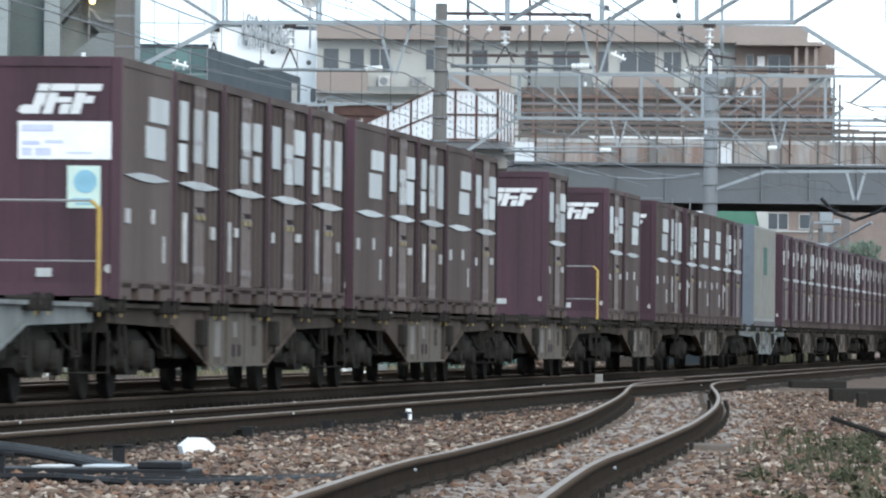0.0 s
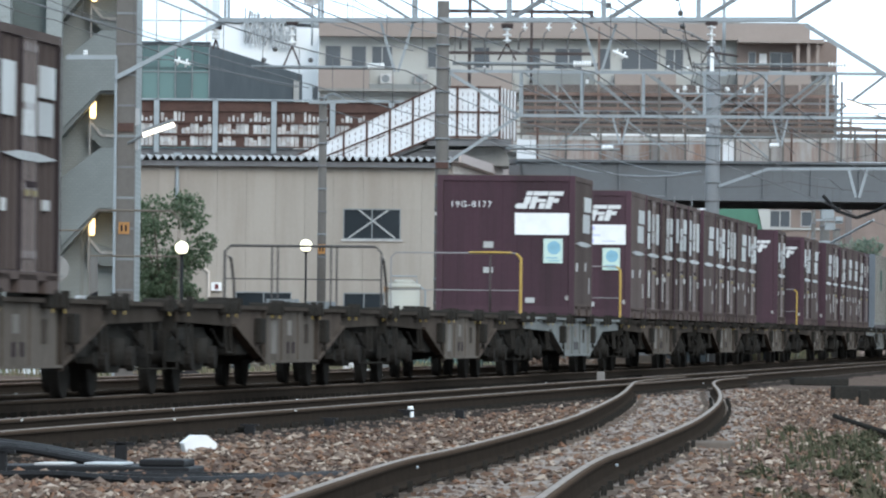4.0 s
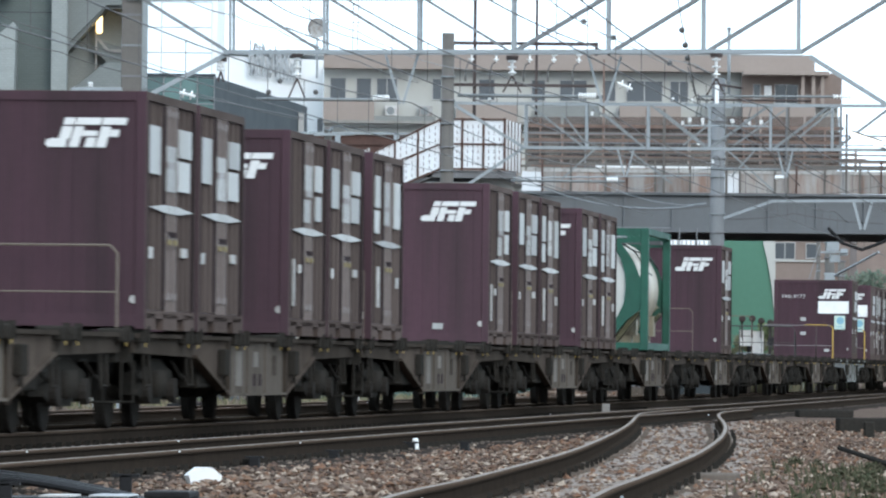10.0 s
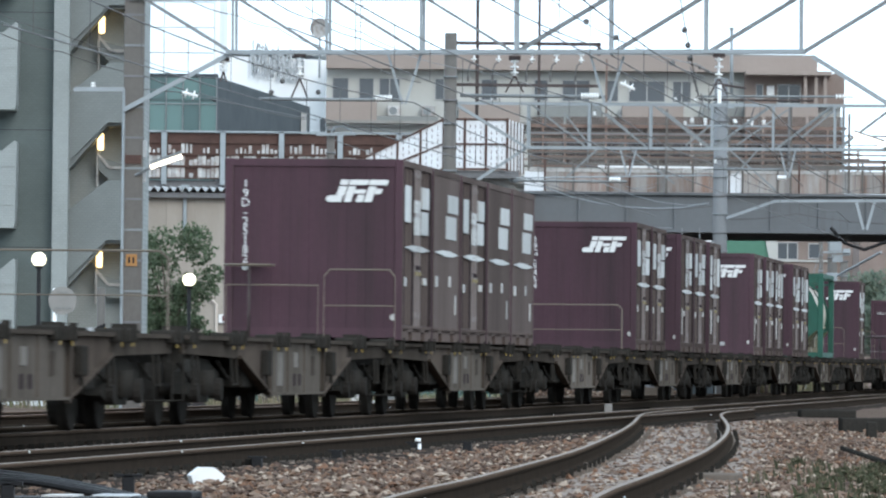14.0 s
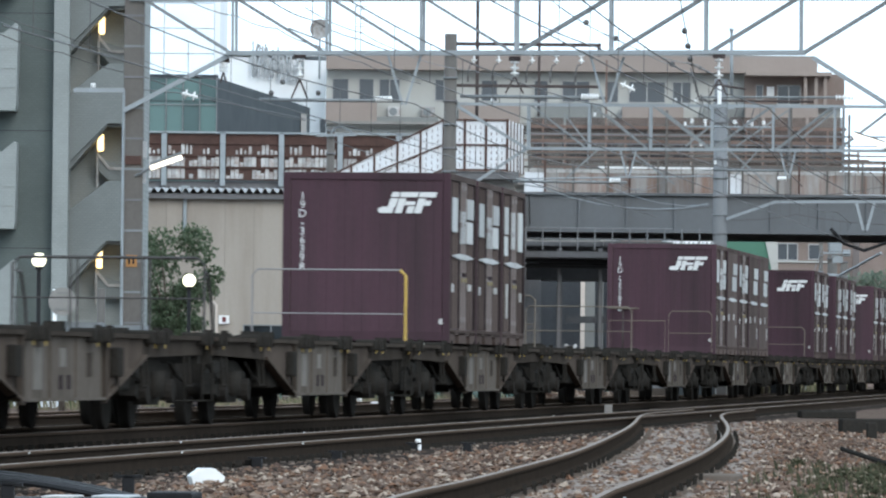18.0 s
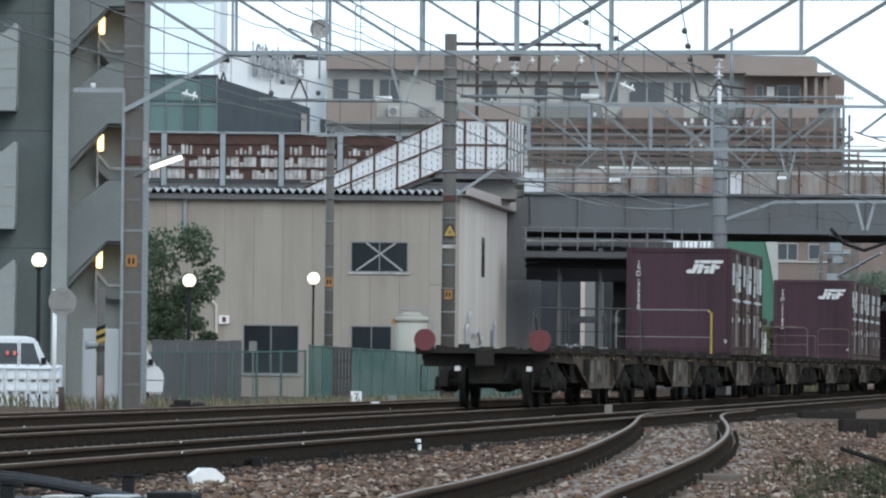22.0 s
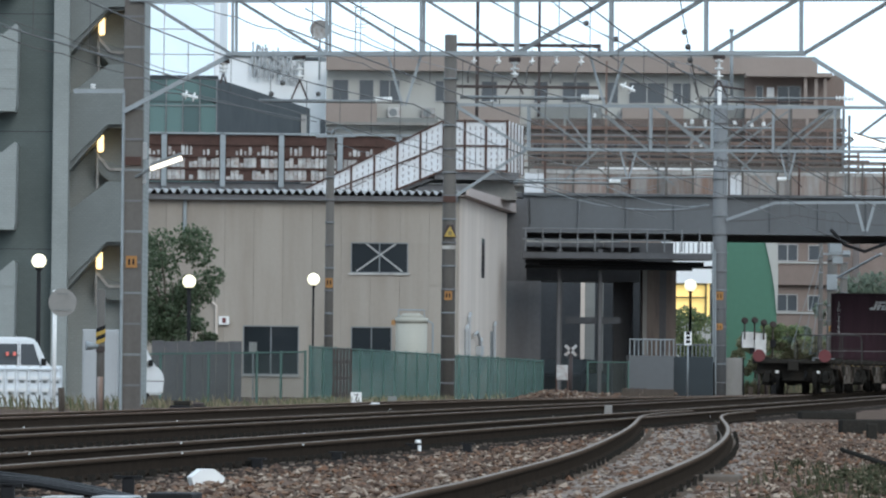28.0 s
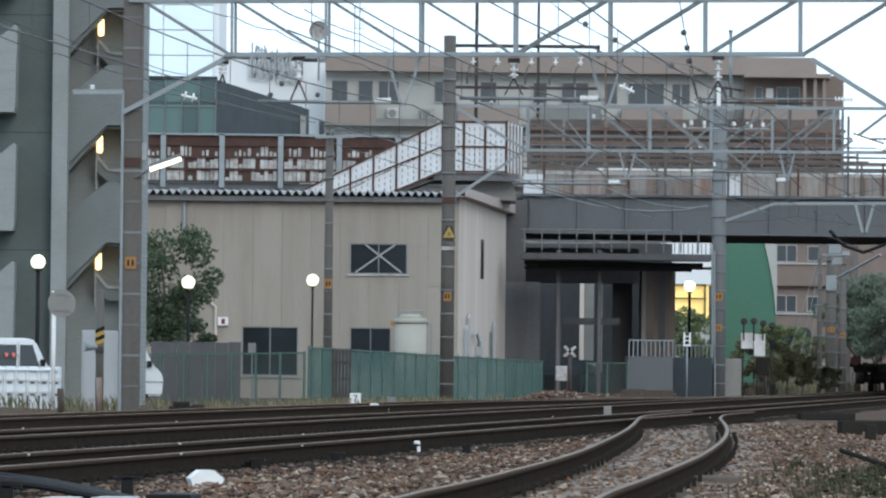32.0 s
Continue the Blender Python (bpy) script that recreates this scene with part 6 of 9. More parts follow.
for k in range(-1, 4):
    z = zs + k * ST
    a = lambda y: z + (250 - y) * 0.0140
    bm = bmesh.new()
    prism(bm, [(a(165), xp1), (a(112), -8.37), (a(112), -7.62), (a(218), -7.62), (a(218), -8.37), (a(287), xp1)], 1, FY, FY + 0.18)
    part("stair_parapet", bm, "stair_tile", flats, "grey tiled stair parapet")
    bm = bmesh.new()
    prism(bm, [(a(285), xp1), (a(218), -8.39), (a(218), -7.62), (a(224), -7.62), (a(224), -8.39), (a(300), xp1)], 1, FY + 0.18, FY + 1.49)
    part("flight", bm, "stair_tile", flats)
    bm = bmesh.new()
    pts = [(-8.67, a(270)), (-8.37, a(296)), (-7.64, a(296))]
    for p, q in zip(pts, pts[1:]):
        beam(bm, (p[0], FY + 1.0, p[1]), (q[0], FY + 1.0, q[1]), 0.06, 0.07)
    bar(bm, (-8.67, FY + 1.0, a(215)), (-8.67, FY + 1.0, a(330)), 0.03, 6)
    part("stair_edge", bm, "white_mark", flats, "pale handrail edge")
    bm = bmesh.new()
    prism(bm, [(a(298), -8.67), (a(320), -8.34), (a(320), -7.64), (a(298), -7.64), (a(276), -8.67)], 1, FY + 1.02, FY + 1.1)
    part("inner_parapet", bm, "stair_tile", flats)
    bm = bmesh.new()
    bevelled(bm, -8.66, -8.51, FY + 0.75, FY + 1.0, a(266), a(234), 0.05)
    part("stair_lamp", bm, "lamp_warm", flats, "lit warm bulkhead lamp")
    # balcony at the other end of the wall
    bm = bmesh.new()
    prism(bm, [(a(408), xl), (a(408), -10.61), (a(398), -10.58), (a(258), -10.55), (a(254), -10.61), (a(272), -10.91), (a(272), xl)], 1, FY - 1.2, FY)
    for j in range(3):
        box(bm, -11.00, -10.61, FY - 1.215, FY - 1.2, a(300 + j * 34), a(297 + j * 34))
    part("balcony", bm, "light_tile", flats, "pale tiled balcony front")
for z in np.arange(0.6, 17, 2.915):
    boxpart("storey_joint", flats, "recess", (xl, xp0 - 0.005, FY - 0.006, FY - 0.002, z, z + 0.012))
boxpart("roof", flats, "concrete", (xl - 0.2, xs1 + 0.2, FY - 0.6, FY + 3.6, 17.5, 17.8))

# ---------------------------------------------------------------- office buildings behind
def mullions(parent, x0, x1, z0, z1, y, nx, nz, mat="alu", w=0.07):
    for i in range(nx + 1):
        x = x0 + (x1 - x0) * i / nx
        boxpart("mullion", parent, mat, (x - w / 2, x + w / 2, y - 0.08, y - 0.004, z0, z1))
    for j in range(nz + 1):
        z = z0 + (z1 - z0) * j / nz
        boxpart("transom", parent, mat, (x0, x1, y - 0.06, y - 0.006, z - w / 2, z + w / 2))


glassb = place("glass_office", "low office with teal glass front and dark slate side", "building")
gx0, gx1 = -12.59, -9.57
zt, zg = 12.66, -0.4
bm = bmesh.new()
box(bm, gx0 - 2, gx1, 300.1, 331, zg, zt)
part("core", bm, "teal_dark", glassb)
for i in range(5):
    x0 = gx0 - 0.5 + (gx1 - gx0 + 0.5) * i / 5
    boxpart("pane", glassb, "teal_glass" if i % 3 else "teal_dark", (x0 + 0.03, x0 + (gx1 - gx0 + 0.5) / 5 - 0.03, 300.0, 300.09, 10.35, 11.60))
    boxpart("pane", glassb, "teal_dark" if i % 3 == 1 else "teal_glass", (x0 + 0.03, x0 + (gx1 - gx0 + 0.5) / 5 - 0.03, 300.0, 300.09, 11.70, 12.62))
mullions(glassb, gx0 - 0.5, gx1, 8.11, zt, 299.99, 5, 4, "dull_steel", 0.04)
bm = bmesh.new()
fx = -6.26
v = [bm.verts.new(p) for p in ((gx1, 300.0, zg), (fx, 331, zg), (fx, 331, zt - 0.1), (gx1, 300.0, zt))]
v2 = [bm.verts.new((p.co.x - 0.3, p.co.y + 0.2, p.co.z)) for p in v]
bm.faces.new(v)
bm.faces.new(v2[::-1])
for i in range(4):
    bm.faces.new((v[i], v2[i], v2[(i + 1) % 4], v[(i + 1) % 4]))
part("side_wall", bm, "slate", glassb, "dark slate side wall")
for i in range(3):
    u = 0.90 + i * 0.035
    x = gx1 + (fx - gx1) * u
    y = 300 + 31 * u
    boxpart("side_fin", glassb, "alu", (x, x + 0.25, y - 0.3, y, zg, zt - 0.5 - 0.9 * i))
boxpart("roof_edge", glassb, "slate", (gx0 - 2.1, gx1 + 0.05, 299.9, 300.3, zt, zt + 0.12))

tower = place("curtain_wall_tower", "tall office with a mirrored pale glass curtain wall", "building")
tx0, tx1 = -17.12, -10.97
boxpart("core", tower, "white_wall", (tx0, tx1, 340.1, 360, -0.5, 24.0))
for i in range(6):
    for j in range(8):
        w = 2.4
        x1 = tx1 - i * w
        z1 = 16.58 + (4 - j) * 1.2
        boxpart("pane", tower, "sky_glass", (x1 - w + 0.03, x1 - 0.03, 340.0, 340.08, z1 - 1.17, z1 - 0.03))
boxpart("edge", tower, "white_wall", (tx1, tx1 + 0.25, 339.9, 340.4, -0.5, 24.0))
hall = place("white_hall", "plain white rendered hall behind the low office", "building")
bm = bmesh.new()
prism(bm, [(-0.5, -12.03), (-0.5, -6.24), (16.46, -6.24), (16.69, -12.03)], 1, 372.0, 380.0)
part("wall", bm, "white_wall", hall)
boxpart("side_window", hall, "window_mid", (-6.50, -6.21, 371.80, 371.90, 12.70, 13.41))
boxpart("roof", hall, "white_wall", (-12.09, -6.18, 371.8, 380.2, 16.69, 16.75))

sign = place("roof_sign", "weathered silver roof sign seen edge on", "sign")
bm = bmesh.new()
for i in range(5):
    q = i / 4
    x = -10.01 + 2.6 * q
    bar(bm, (x, 372.05, 16.69 - 1.2), (x, 371.7, 17.26 + 0.2 - 0.6 * q), 0.04, 5)
part("support", bm, "galv", sign)
bm = bmesh.new()
rng = random.Random(4)
for i in range(15):
    for j in range(3):
        q = i / 15
        x = -10.04 + 2.65 * q
        zc = 16.51 - 0.62 * q + (j - 1.0) * (0.55 - 0.20 * q)
        h = 0.33 - 0.11 * q
        if rng.random() < 0.9:
            beam(bm, (x, 371.6, zc - h), (x + 0.10 * rng.uniform(-0.4, 1), 371.6, zc + h), 0.085, 0.06)
            beam(bm, (x, 371.6, zc + h * rng.choice((-0.9, 0.0, 0.9))), (x + 0.15, 371.6, zc + h * rng.choice((-0.7, 0.1, 0.8))), 0.085, 0.06)
part("lettering", bm, "cabinet", sign, "rows of silvery plates", kind="stuff")

dish = place("dish_antenna", "pale round dish antenna on a roof pole", "antenna")
bm = bmesh.new()
dc = (-6.38, 361.5, 17.63)
ringv = []
for r, dy in ((0.05, 0.16), (0.25, 0.12), (0.42, 0.05), (0.50, 0.0)):
    ringv.append([bm.verts.new((dc[0] + r * math.cos(i * math.pi / 12), dc[1] + dy, dc[2] + r * math.sin(i * math.pi / 12))) for i in range(24)])
for a, b in zip(ringv, ringv[1:]):
    for i in range(24):
        bm.faces.new((a[i], a[(i + 1) % 24], b[(i + 1) % 24], b[i]))
bm.faces.new(ringv[0])
part("reflector", bm, "flake", dish)
bm = bmesh.new()
bar(bm, (dc[0], dc[1] + 0.2, 15.12), (dc[0], dc[1] + 0.2, dc[2]), 0.05, 6)
part("mast", bm, "galv", dish)
aerial = place("television_aerial", "thin television aerial with short cross rods", "antenna")
bm = bmesh.new()
ax = -4.33
bar(bm, (ax, 362, 16.37), (ax, 362, 19.13), 0.025, 5)
for z, w in ((12, 0.35), (18, 0.3), (30, 0.22), (42, 0.3), (48, 0.25)):
    zz = 0.7 + (648 - z) * 362 / 12715.0
    bar(bm, (ax - w, 362, zz), (ax + w, 362, zz), 0.018, 5)
part("mast", bm, "dull_steel", aerial)

# ---------------------------------------------------------------- long apartment house behind the bridge
house = place("apartment_house", "four-storey pinkish-brown apartment house with cream recesses", "building")
HY = 360.0
hx0, hx1 = -6.01, 14.97
hr = 18.62
z0, z1 = 15.56, 16.36
boxpart("roof_band", house, "pink_tile", (hx0, hr, HY, HY + 12, z0, z1), "pinkish tiled roof band")
boxpart("roof", house, "concrete", (hx0 + 0.2, hr - 0.2, HY + 0.2, HY + 12, z1, z1 + 0.1))
for fl in range(4):
    dz = -fl * 2.95
    a = lambda y: 19.10 - y * 360 / 12715.0 + dz
    boxpart("recess_wall", house, "cream_wall", (hx0, hr + 0.4, HY + 1.0, HY + 1.3, a(228), a(125)), "cream wall set back behind balconies")
    boxpart("balcony_front", house, "pink_tile", (hx0, hx0 + 2.55, HY, HY + 0.9, a(217), a(180)), "pinkish tiled balcony front")
    boxpart("balcony_floor", house, "concrete", (hx0, hx1, HY - 0.05, HY + 1.0, a(222), a(217)))
    xs = hx0 + 2.56
    bay = 4.1
    n = 0
    while xs < hx1 - 1.5:
        boxpart("balcony_front", house, "soft_tile" if n % 2 == 0 else "pink_tile", (xs, xs + 0.75 * bay, HY + 0.05, HY + 0.8, a(217), a(186) if n else a(209)))
        xs += bay
        n += 1
    for i, (x, w) in enumerate(((592, 30), (638, 28), (679, 38), (776, 34), (856, 30), (1010, 50), (1136, 66), (1198, 34), (948, 26), (1075, 22))):
        xc = (x - 784 + 5) * 360 / 12715.0
        hw = w * 360 / 25430.0
        window_unit(house, xc - hw, xc + hw, HY + 0.97, a(179), a(140), 2 if w > 30 else 1, "window_mid", 0.05, "window", sill=False)
    if fl < 3:
        for x in (688, 748, 1098):
            xc = (x - 784 + 5) * 360 / 12715.0
            bm = bmesh.new()
            bevelled(bm, xc - 0.34, xc + 0.34, HY + 0.56, HY + 0.86, a(208), a(190), 0.03)
            ac = part("air_conditioner", bm, "flake", house, "white outdoor air conditioner")
            bm = bmesh.new()
            prism(bm, [(a(199) + 0.2 * math.sin(q * math.pi / 8), xc - 0.06 + 0.2 * math.cos(q * math.pi / 8)) for q in range(16)], 1, HY + 0.54, HY + 0.559)
            part("fan_grille", bm, "dull_steel", ac)
    # end wing that stands forward
    boxpart("wing_front", house, "pink_tile", (hx1, 18.60, HY - 1.4, HY + 0.0, a(222), a(184)), "pinkish tiled wing balcony")
    boxpart("wing_wall", house, "brown_brick", (hx1, 20.0, HY + 0.3, HY + 0.6, a(184), a(125)))
    window_unit(house, 15.54, 15.93, HY + 0.28, a(172), a(145), 1, "window_mid", 0.05, sill=False)
    boxpart("wall_plate", house, "white", (16.10, 16.47, HY + 0.2, HY + 0.29, a(165), a(148)))
    window_unit(house, 16.61, 17.80, HY + 0.28, a(180), a(145), 2, "window", 0.05, sill=False)
    for x in (17.89, 18.42, 18.88):
        boxpart("wing_post", house, "pink_tile", (x, x + 0.16, HY - 1.2, HY - 1.0, a(184), a(125)))
    boxpart("wing_roof", house, "pink_tile", (hx1, 19.27, HY - 1.5, HY + 0.3, a(131), a(124)))
    boxpart("wing_side", house, "cream_wall", (18.63, 19.85, HY + 0.97, HY + 9.0, a(228), a(150)), "pale stepped side wall")
boxpart("core", house, "cream_wall", (hx0, hr, HY + 1.31, HY + 12, -0.4, z0))

# ---------------------------------------------------------------- beyond the bridge
shop = place("corner_shop", "white corner building with a lit yellow shop front", "building")
boxpart("wall", shop, "white_wall", (9.86, 12.10, 318.00, 326.00, 4.54, 6.75))
boxpart("wall", shop, "cream_wall", (9.90, 11.80, 318.00, 326.00, -0.97, 3.03))
boxpart("shop_window", shop, "shop_light", (10.13, 11.78, 318.30, 318.50, 3.04, 4.52), "glowing yellow shop window")
boxpart("mullion", shop, "ochre", (11.55, 11.65, 318.00, 318.20, 3.04, 4.52))
boxpart("mullion", shop, "ochre", (10.22, 11.67, 318.00, 318.20, 3.86, 3.94))
boxpart("mullion", shop, "ochre", (10.21, 11.67, 318.00, 318.20, 4.44, 4.54))

gsheet = place("curved_green_building", "tall green-sheeted building with a curved cream edge", "building")
bm = bmesh.new()
left, edge = 12.83, []
for y, x in ((390, 1343), (430, 1353), (470, 1362), (510, 1369), (550, 1373), (590, 1374), (700, 1375)):
    edge.append((0.7 + (654 - y) * 330 / 12715.0, (x - 784) * 330 / 12715.0))
prism(bm, [(p[0], left) for p in (edge[0], edge[-1])][:1] + edge + [(edge[-1][0], left)], 1, 330.0, 340.0)
part("green_wall", bm, "green_net", gsheet, "green sheeted wall")
bm = bmesh.new()
prism(bm, edge[:5] + [(edge[4][0], edge[4][1] + 0.02), (edge[3][0], edge[3][1] + 0.16), (edge[2][0], edge[2][1] + 0.34), (edge[1][0], edge[1][1] + 0.52), (edge[0][0], edge[0][1] + 0.7)], 1, 329.9, 340.1)
part("edge_strip", bm, "cream_wall", gsheet, "curved cream edge strip")
bm = bmesh.new()
for i in range(7):
    x = left + 0.3 + i * 0.32
    box(bm, x, x + 0.012, 329.985, 329.999, -0.3, 6.4)
part("sheet_seams", bm, "green_net", gsheet, "faint upright seams", kind="stuff")

flat2 = place("brick_apartments", "brown tiled apartment house with wide windows beyond the bridge", "building")
for k in range(-1, 4):
    z = 3.59 + k * 2.45
    boxpart("storey", flat2, "brown_brick", (15.70, 18.75, 350, 356, z - 1.15, z - 0.02))
    boxpart("storey", flat2, "brown_brick", (15.70, 18.75, 350.4, 356, z - 0.02, z + 1.30), "set-back brown tiled wall")
    boxpart("ledge", flat2, "cream_wall", (15.65, 18.80, 349.9, 350.0, z - 0.10, z - 0.02))
    window_unit(flat2, 16.23, 17.26, 350.38, z, z + 0.86, 2, "window_mid", 0.05, sill=False)
    window_unit(flat2, 17.75, 18.45, 350.38, z + 0.05, z + 0.82, 1, "window_mid", 0.05, sill=False)
boxpart("base", flat2, "brown_brick", (15.70, 18.75, 350, 356, -0.4, -0.01))

rowh = place("distant_houses", "hazy row of distant pale houses", "building", kind="stuff")
bm = bmesh.new()
rng = random.Random(8)
for i in range(22):
    x = 10 + i * 3.6 + rng.uniform(-1, 1)
    y = 470 + rng.uniform(0, 90)
    h = rng.uniform(9.5, 14)
    box(bm, x, x + rng.uniform(3, 6), y, y + 8, -0.5, h)
    for j in range(int(h / 3)):
        box(bm, x + 0.4, x + 1.6, y - 0.06, y, j * 2.9 + 0.8, j * 2.9 + 2.1)
part("houses", bm, "brown_brick", rowh, kind="stuff")


# ---------------------------------------------------------------- trees and weeds
def leaves(name, parent, clumps, per, size, seed, mat="leaf"):
    """Many small leaf blades in loose clumps (x, y, z, radius)."""
    rng = np.random.RandomState(seed)
    v, f = [], []
    for (cx, cy, cz, r) in clumps:
        d = rng.normal(size=(per, 3))
        d /= np.linalg.norm(d, axis=1)[:, None]
        p = d * (r * rng.uniform(0.45, 1.0, per) ** 0.6)[:, None] * np.array([1, 0.9, 0.8]) + (cx, cy, cz)
        a = rng.normal(size=(per, 3))
        a /= np.linalg.norm(a, axis=1)[:, None]
        b = np.cross(a, rng.normal(size=(per, 3)))
        b /= np.linalg.norm(b, axis=1)[:, None]
        s = size * rng.uniform(0.6, 1.4, per)[:, None]
        k = len(v)
        quad = np.stack([p - a * s, p + b * s * 0.45, p + a * s, p - b * s * 0.45], 1).reshape(-1, 3)
        v.extend(quad.tolist())
        f.extend((np.arange(per)[:, None] * 4 + np.arange(4)[None] + k).tolist())
    m = bpy.data.meshes.new(name)
    m.from_pydata(v, [], f)
    m.materials.append(M[mat])
    ob = new(name, m)
    ob.parent = parent
    return ob


def tree(x, y, z0, height, spread, label, seed, clumps=26, per=260, size=0.09, trunk=0.11, mat="leaf", belly=0.42):
    t = place("tree", label, "tree", m=pose(x, y, z0))
    rng = random.Random(seed)
    bm = bmesh.new()
    top = Vector((0.1, 0, height * 0.55))
    bar(bm, (0, 0, 0), top * 0.5, trunk, 8, trunk * 0.75)
    bar(bm, top * 0.5, top, trunk * 0.75, 8, trunk * 0.5)
    cl = []
    for i in range(clumps):
        a, q = rng.uniform(0, 6.28), rng.random()
        zz = height * (0.38 + 0.58 * q)
        rad = spread * math.sqrt(rng.random()) * (1.0 - 0.88 * abs(q - belly))
        cl.append((rad * math.cos(a), rad * math.sin(a) * 0.8, zz, height * rng.uniform(0.07, 0.135)))
    for c in cl[:12]:
        bar(bm, top * rng.uniform(0.5, 1.0), c[:3], trunk * 0.35, 5, trunk * 0.12)
    part("trunk", bm, "bark", t)
    leaves("crown", t, cl, per, size, seed, mat)
    return t


tree(-8.17, 214, -0.3, 4.67 + 0.3, 1.75, "small open-crowned tree beside the workshop wall", 3, 44, 170, 0.075, belly=0.68)
tree(-7.48, 216, -0.3, 2.4, 0.75, "low leafy tree beside the workshop wall", 5, 14, 130, 0.07, 0.06)
tree(19.07, 330, -0.3, 5.4, 2.0, "sage-green leafy tree beyond the bridge", 11, 30, 110, 0.12, 0.15, "pale_leaf")
tree(19.65, 326, -0.3, 4.4, 1.6, "bushy tree beyond the bridge", 13, 26, 100, 0.12, 0.12, "pale_leaf")
tree(20.25, 322, -0.3, 4.6, 1.8, "bushy tree beyond the bridge", 14, 26, 100, 0.12, 0.12, "pale_leaf")
tree(10.42, 300, -0.3, 3.5, 1.35, "low yellow-green leafy tree before the lit shop", 17, 44, 150, 0.075, 0.05, "bright_leaf", 0.6)
tree(17.24, 345, -0.3, 3.1, 1.9, "low leafy bush beside the green building", 19, 30, 170, 0.10, 0.08, "pale_leaf")
tree(15.79, 340, -0.3, 2.3, 1.5, "low leafy bush beside the green building", 21, 24, 170, 0.10, 0.08, "pale_leaf")

tree(12.96, 300, -0.3, 2.5, 1.1, "yellowish-green bush beside the line beyond the bridge", 31, 26, 170, 0.08, 0.05, "dry_leaf")
tree(14.42, 306, -0.3, 2.9, 1.3, "yellowish-green bush beside the line beyond the bridge", 32, 26, 170, 0.08, 0.05, "bright_leaf")
tree(15.25, 300, -0.3, 2.4, 1.2, "yellowish-green bush beside the line beyond the bridge", 33, 26, 170, 0.08, 0.05, "dry_leaf")
for x, y, h, r, seed in ((11.55, 256, 1.5, 0.55, 41), (12.35, 258, 2.0, 0.7, 42), (13.1, 262, 1.6, 0.7, 43), (14.3, 266, 1.2, 0.6, 44)):
    tree(x, y, -0.3, h, r, "dry yellowish scrub beside the crossing signals", seed, 22, 150, 0.06, 0.03, "dry_leaf", 0.6)
tree(20.40, 335, -0.3, 4.9, 1.9, "yellowish-green bush beside the line beyond the bridge", 34, 26, 170, 0.10, 0.07, "pale_leaf")


def grass_patch(name, label, count, where, height, seed, mat="grass"):
    rng = np.random.RandomState(seed)
    x, y = where(rng, count)
    z = ground_height(x, y)
    h = height * rng.uniform(0.4, 1.2, count)
    a = rng.uniform(0, 6.28, count)
    lean = rng.uniform(0.05, 0.5, count) * h
    w = rng.uniform(0.004, 0.010, count) * (1.6 if mat == "weed" else 1.0)
    v = np.stack([np.stack([x - w, y, z - 0.02], -1), np.stack([x + w, y, z - 0.02], -1),
                  np.stack([x + w * 0.6 + lean * 0.4 * np.cos(a), y + lean * 0.4 * np.sin(a), z + h * 0.6], -1),
                  np.stack([x + lean * np.cos(a), y + lean * np.sin(a), z + h], -1)], 1)
    f = (np.arange(count)[:, None] * 4 + np.arange(4)[None])
    m = bpy.data.meshes.new(name)
    m.from_pydata(v.reshape(-1, 3).tolist(), [], f.tolist())
    m.materials.append(M[mat])
    return tagged(new(name, m), label, "grass", kind="stuff")


def strip_left(rng, n):
    # grows in tufts with bare earth between them
    cy, cu = rng.uniform(146, 185, 90), 1.7 + 5.0 * rng.beta(1.2, 1.6, 90)
    c = rng.randint(0, 90, n)
    y = cy[c] + rng.normal(0, 0.7, n)
    return line_x(y, FAR) - cu[c] - rng.normal(0, 0.28, n), y


def bank_right(rng, n):
    y = rng.uniform(262, 340, n)
    return line_x(y, MAIN) - 3.4 - 3.5 * rng.random(n), y


grass_patch("dry_grass", "dry sparse yellow-grey grass along the fence", 2600, strip_left, 0.28, 1)
def verge_left(rng, n):
    # tall tufts round the posts and the barrier
    c = rng.randint(0, 12, n)
    cx = np.array([-9.6, -9.0, -8.4, -8.0, -7.6, -7.1, -6.8, -6.2, -5.6, -5.0, -9.3, -7.3])
    cy = np.array([152, 154, 151, 155, 150, 153, 151, 156, 152, 158, 157, 157])
    return cx[c] + rng.normal(0, 0.16, n), cy[c] + rng.normal(0, 0.5, n)


grass_patch("dry_grass", "tall yellow-green weeds round the posts", 420, verge_left, 0.34, 14)
grass_patch("dry_grass", "yellowish weeds beside the line beyond the bridge", 2600, bank_right, 0.5, 2)



def weeds_near(rng, n):
    # denser towards the bank, a few tufts in the ballast
    cy = rng.uniform(34, 64, 46)
    cx = cy * (0.040 + 0.022 * rng.beta(2.0, 1.0, 46))
    c = rng.randint(0, 46, n)
    return cx[c] + rng.normal(0, 0.075, n), cy[c] + rng.normal(0, 0.3, n)


grass_patch("weeds", "grey-green weeds growing in the ballast", 420, weeds_near, 0.11, 6, "weed")
rng = np.random.RandomState(12)
bushes = place("weeds", "dark grey-green leafy weeds on the bank", "weed", kind="stuff")
spots = []
for i in range(34):
    y = rng.uniform(34, 66)
    x = y * (0.041 + 0.021 * rng.beta(2.2, 1.0))
    for k in range(rng.randint(2, 5)):
        spots.append((x + rng.normal(0, 0.05), y + rng.normal(0, 0.2), float(ground_height(x, y)) + rng.uniform(0.0, 0.07), rng.uniform(0.03, 0.075)))
leaves("foliage", bushes, spots, 46, 0.022, 9, "weed")


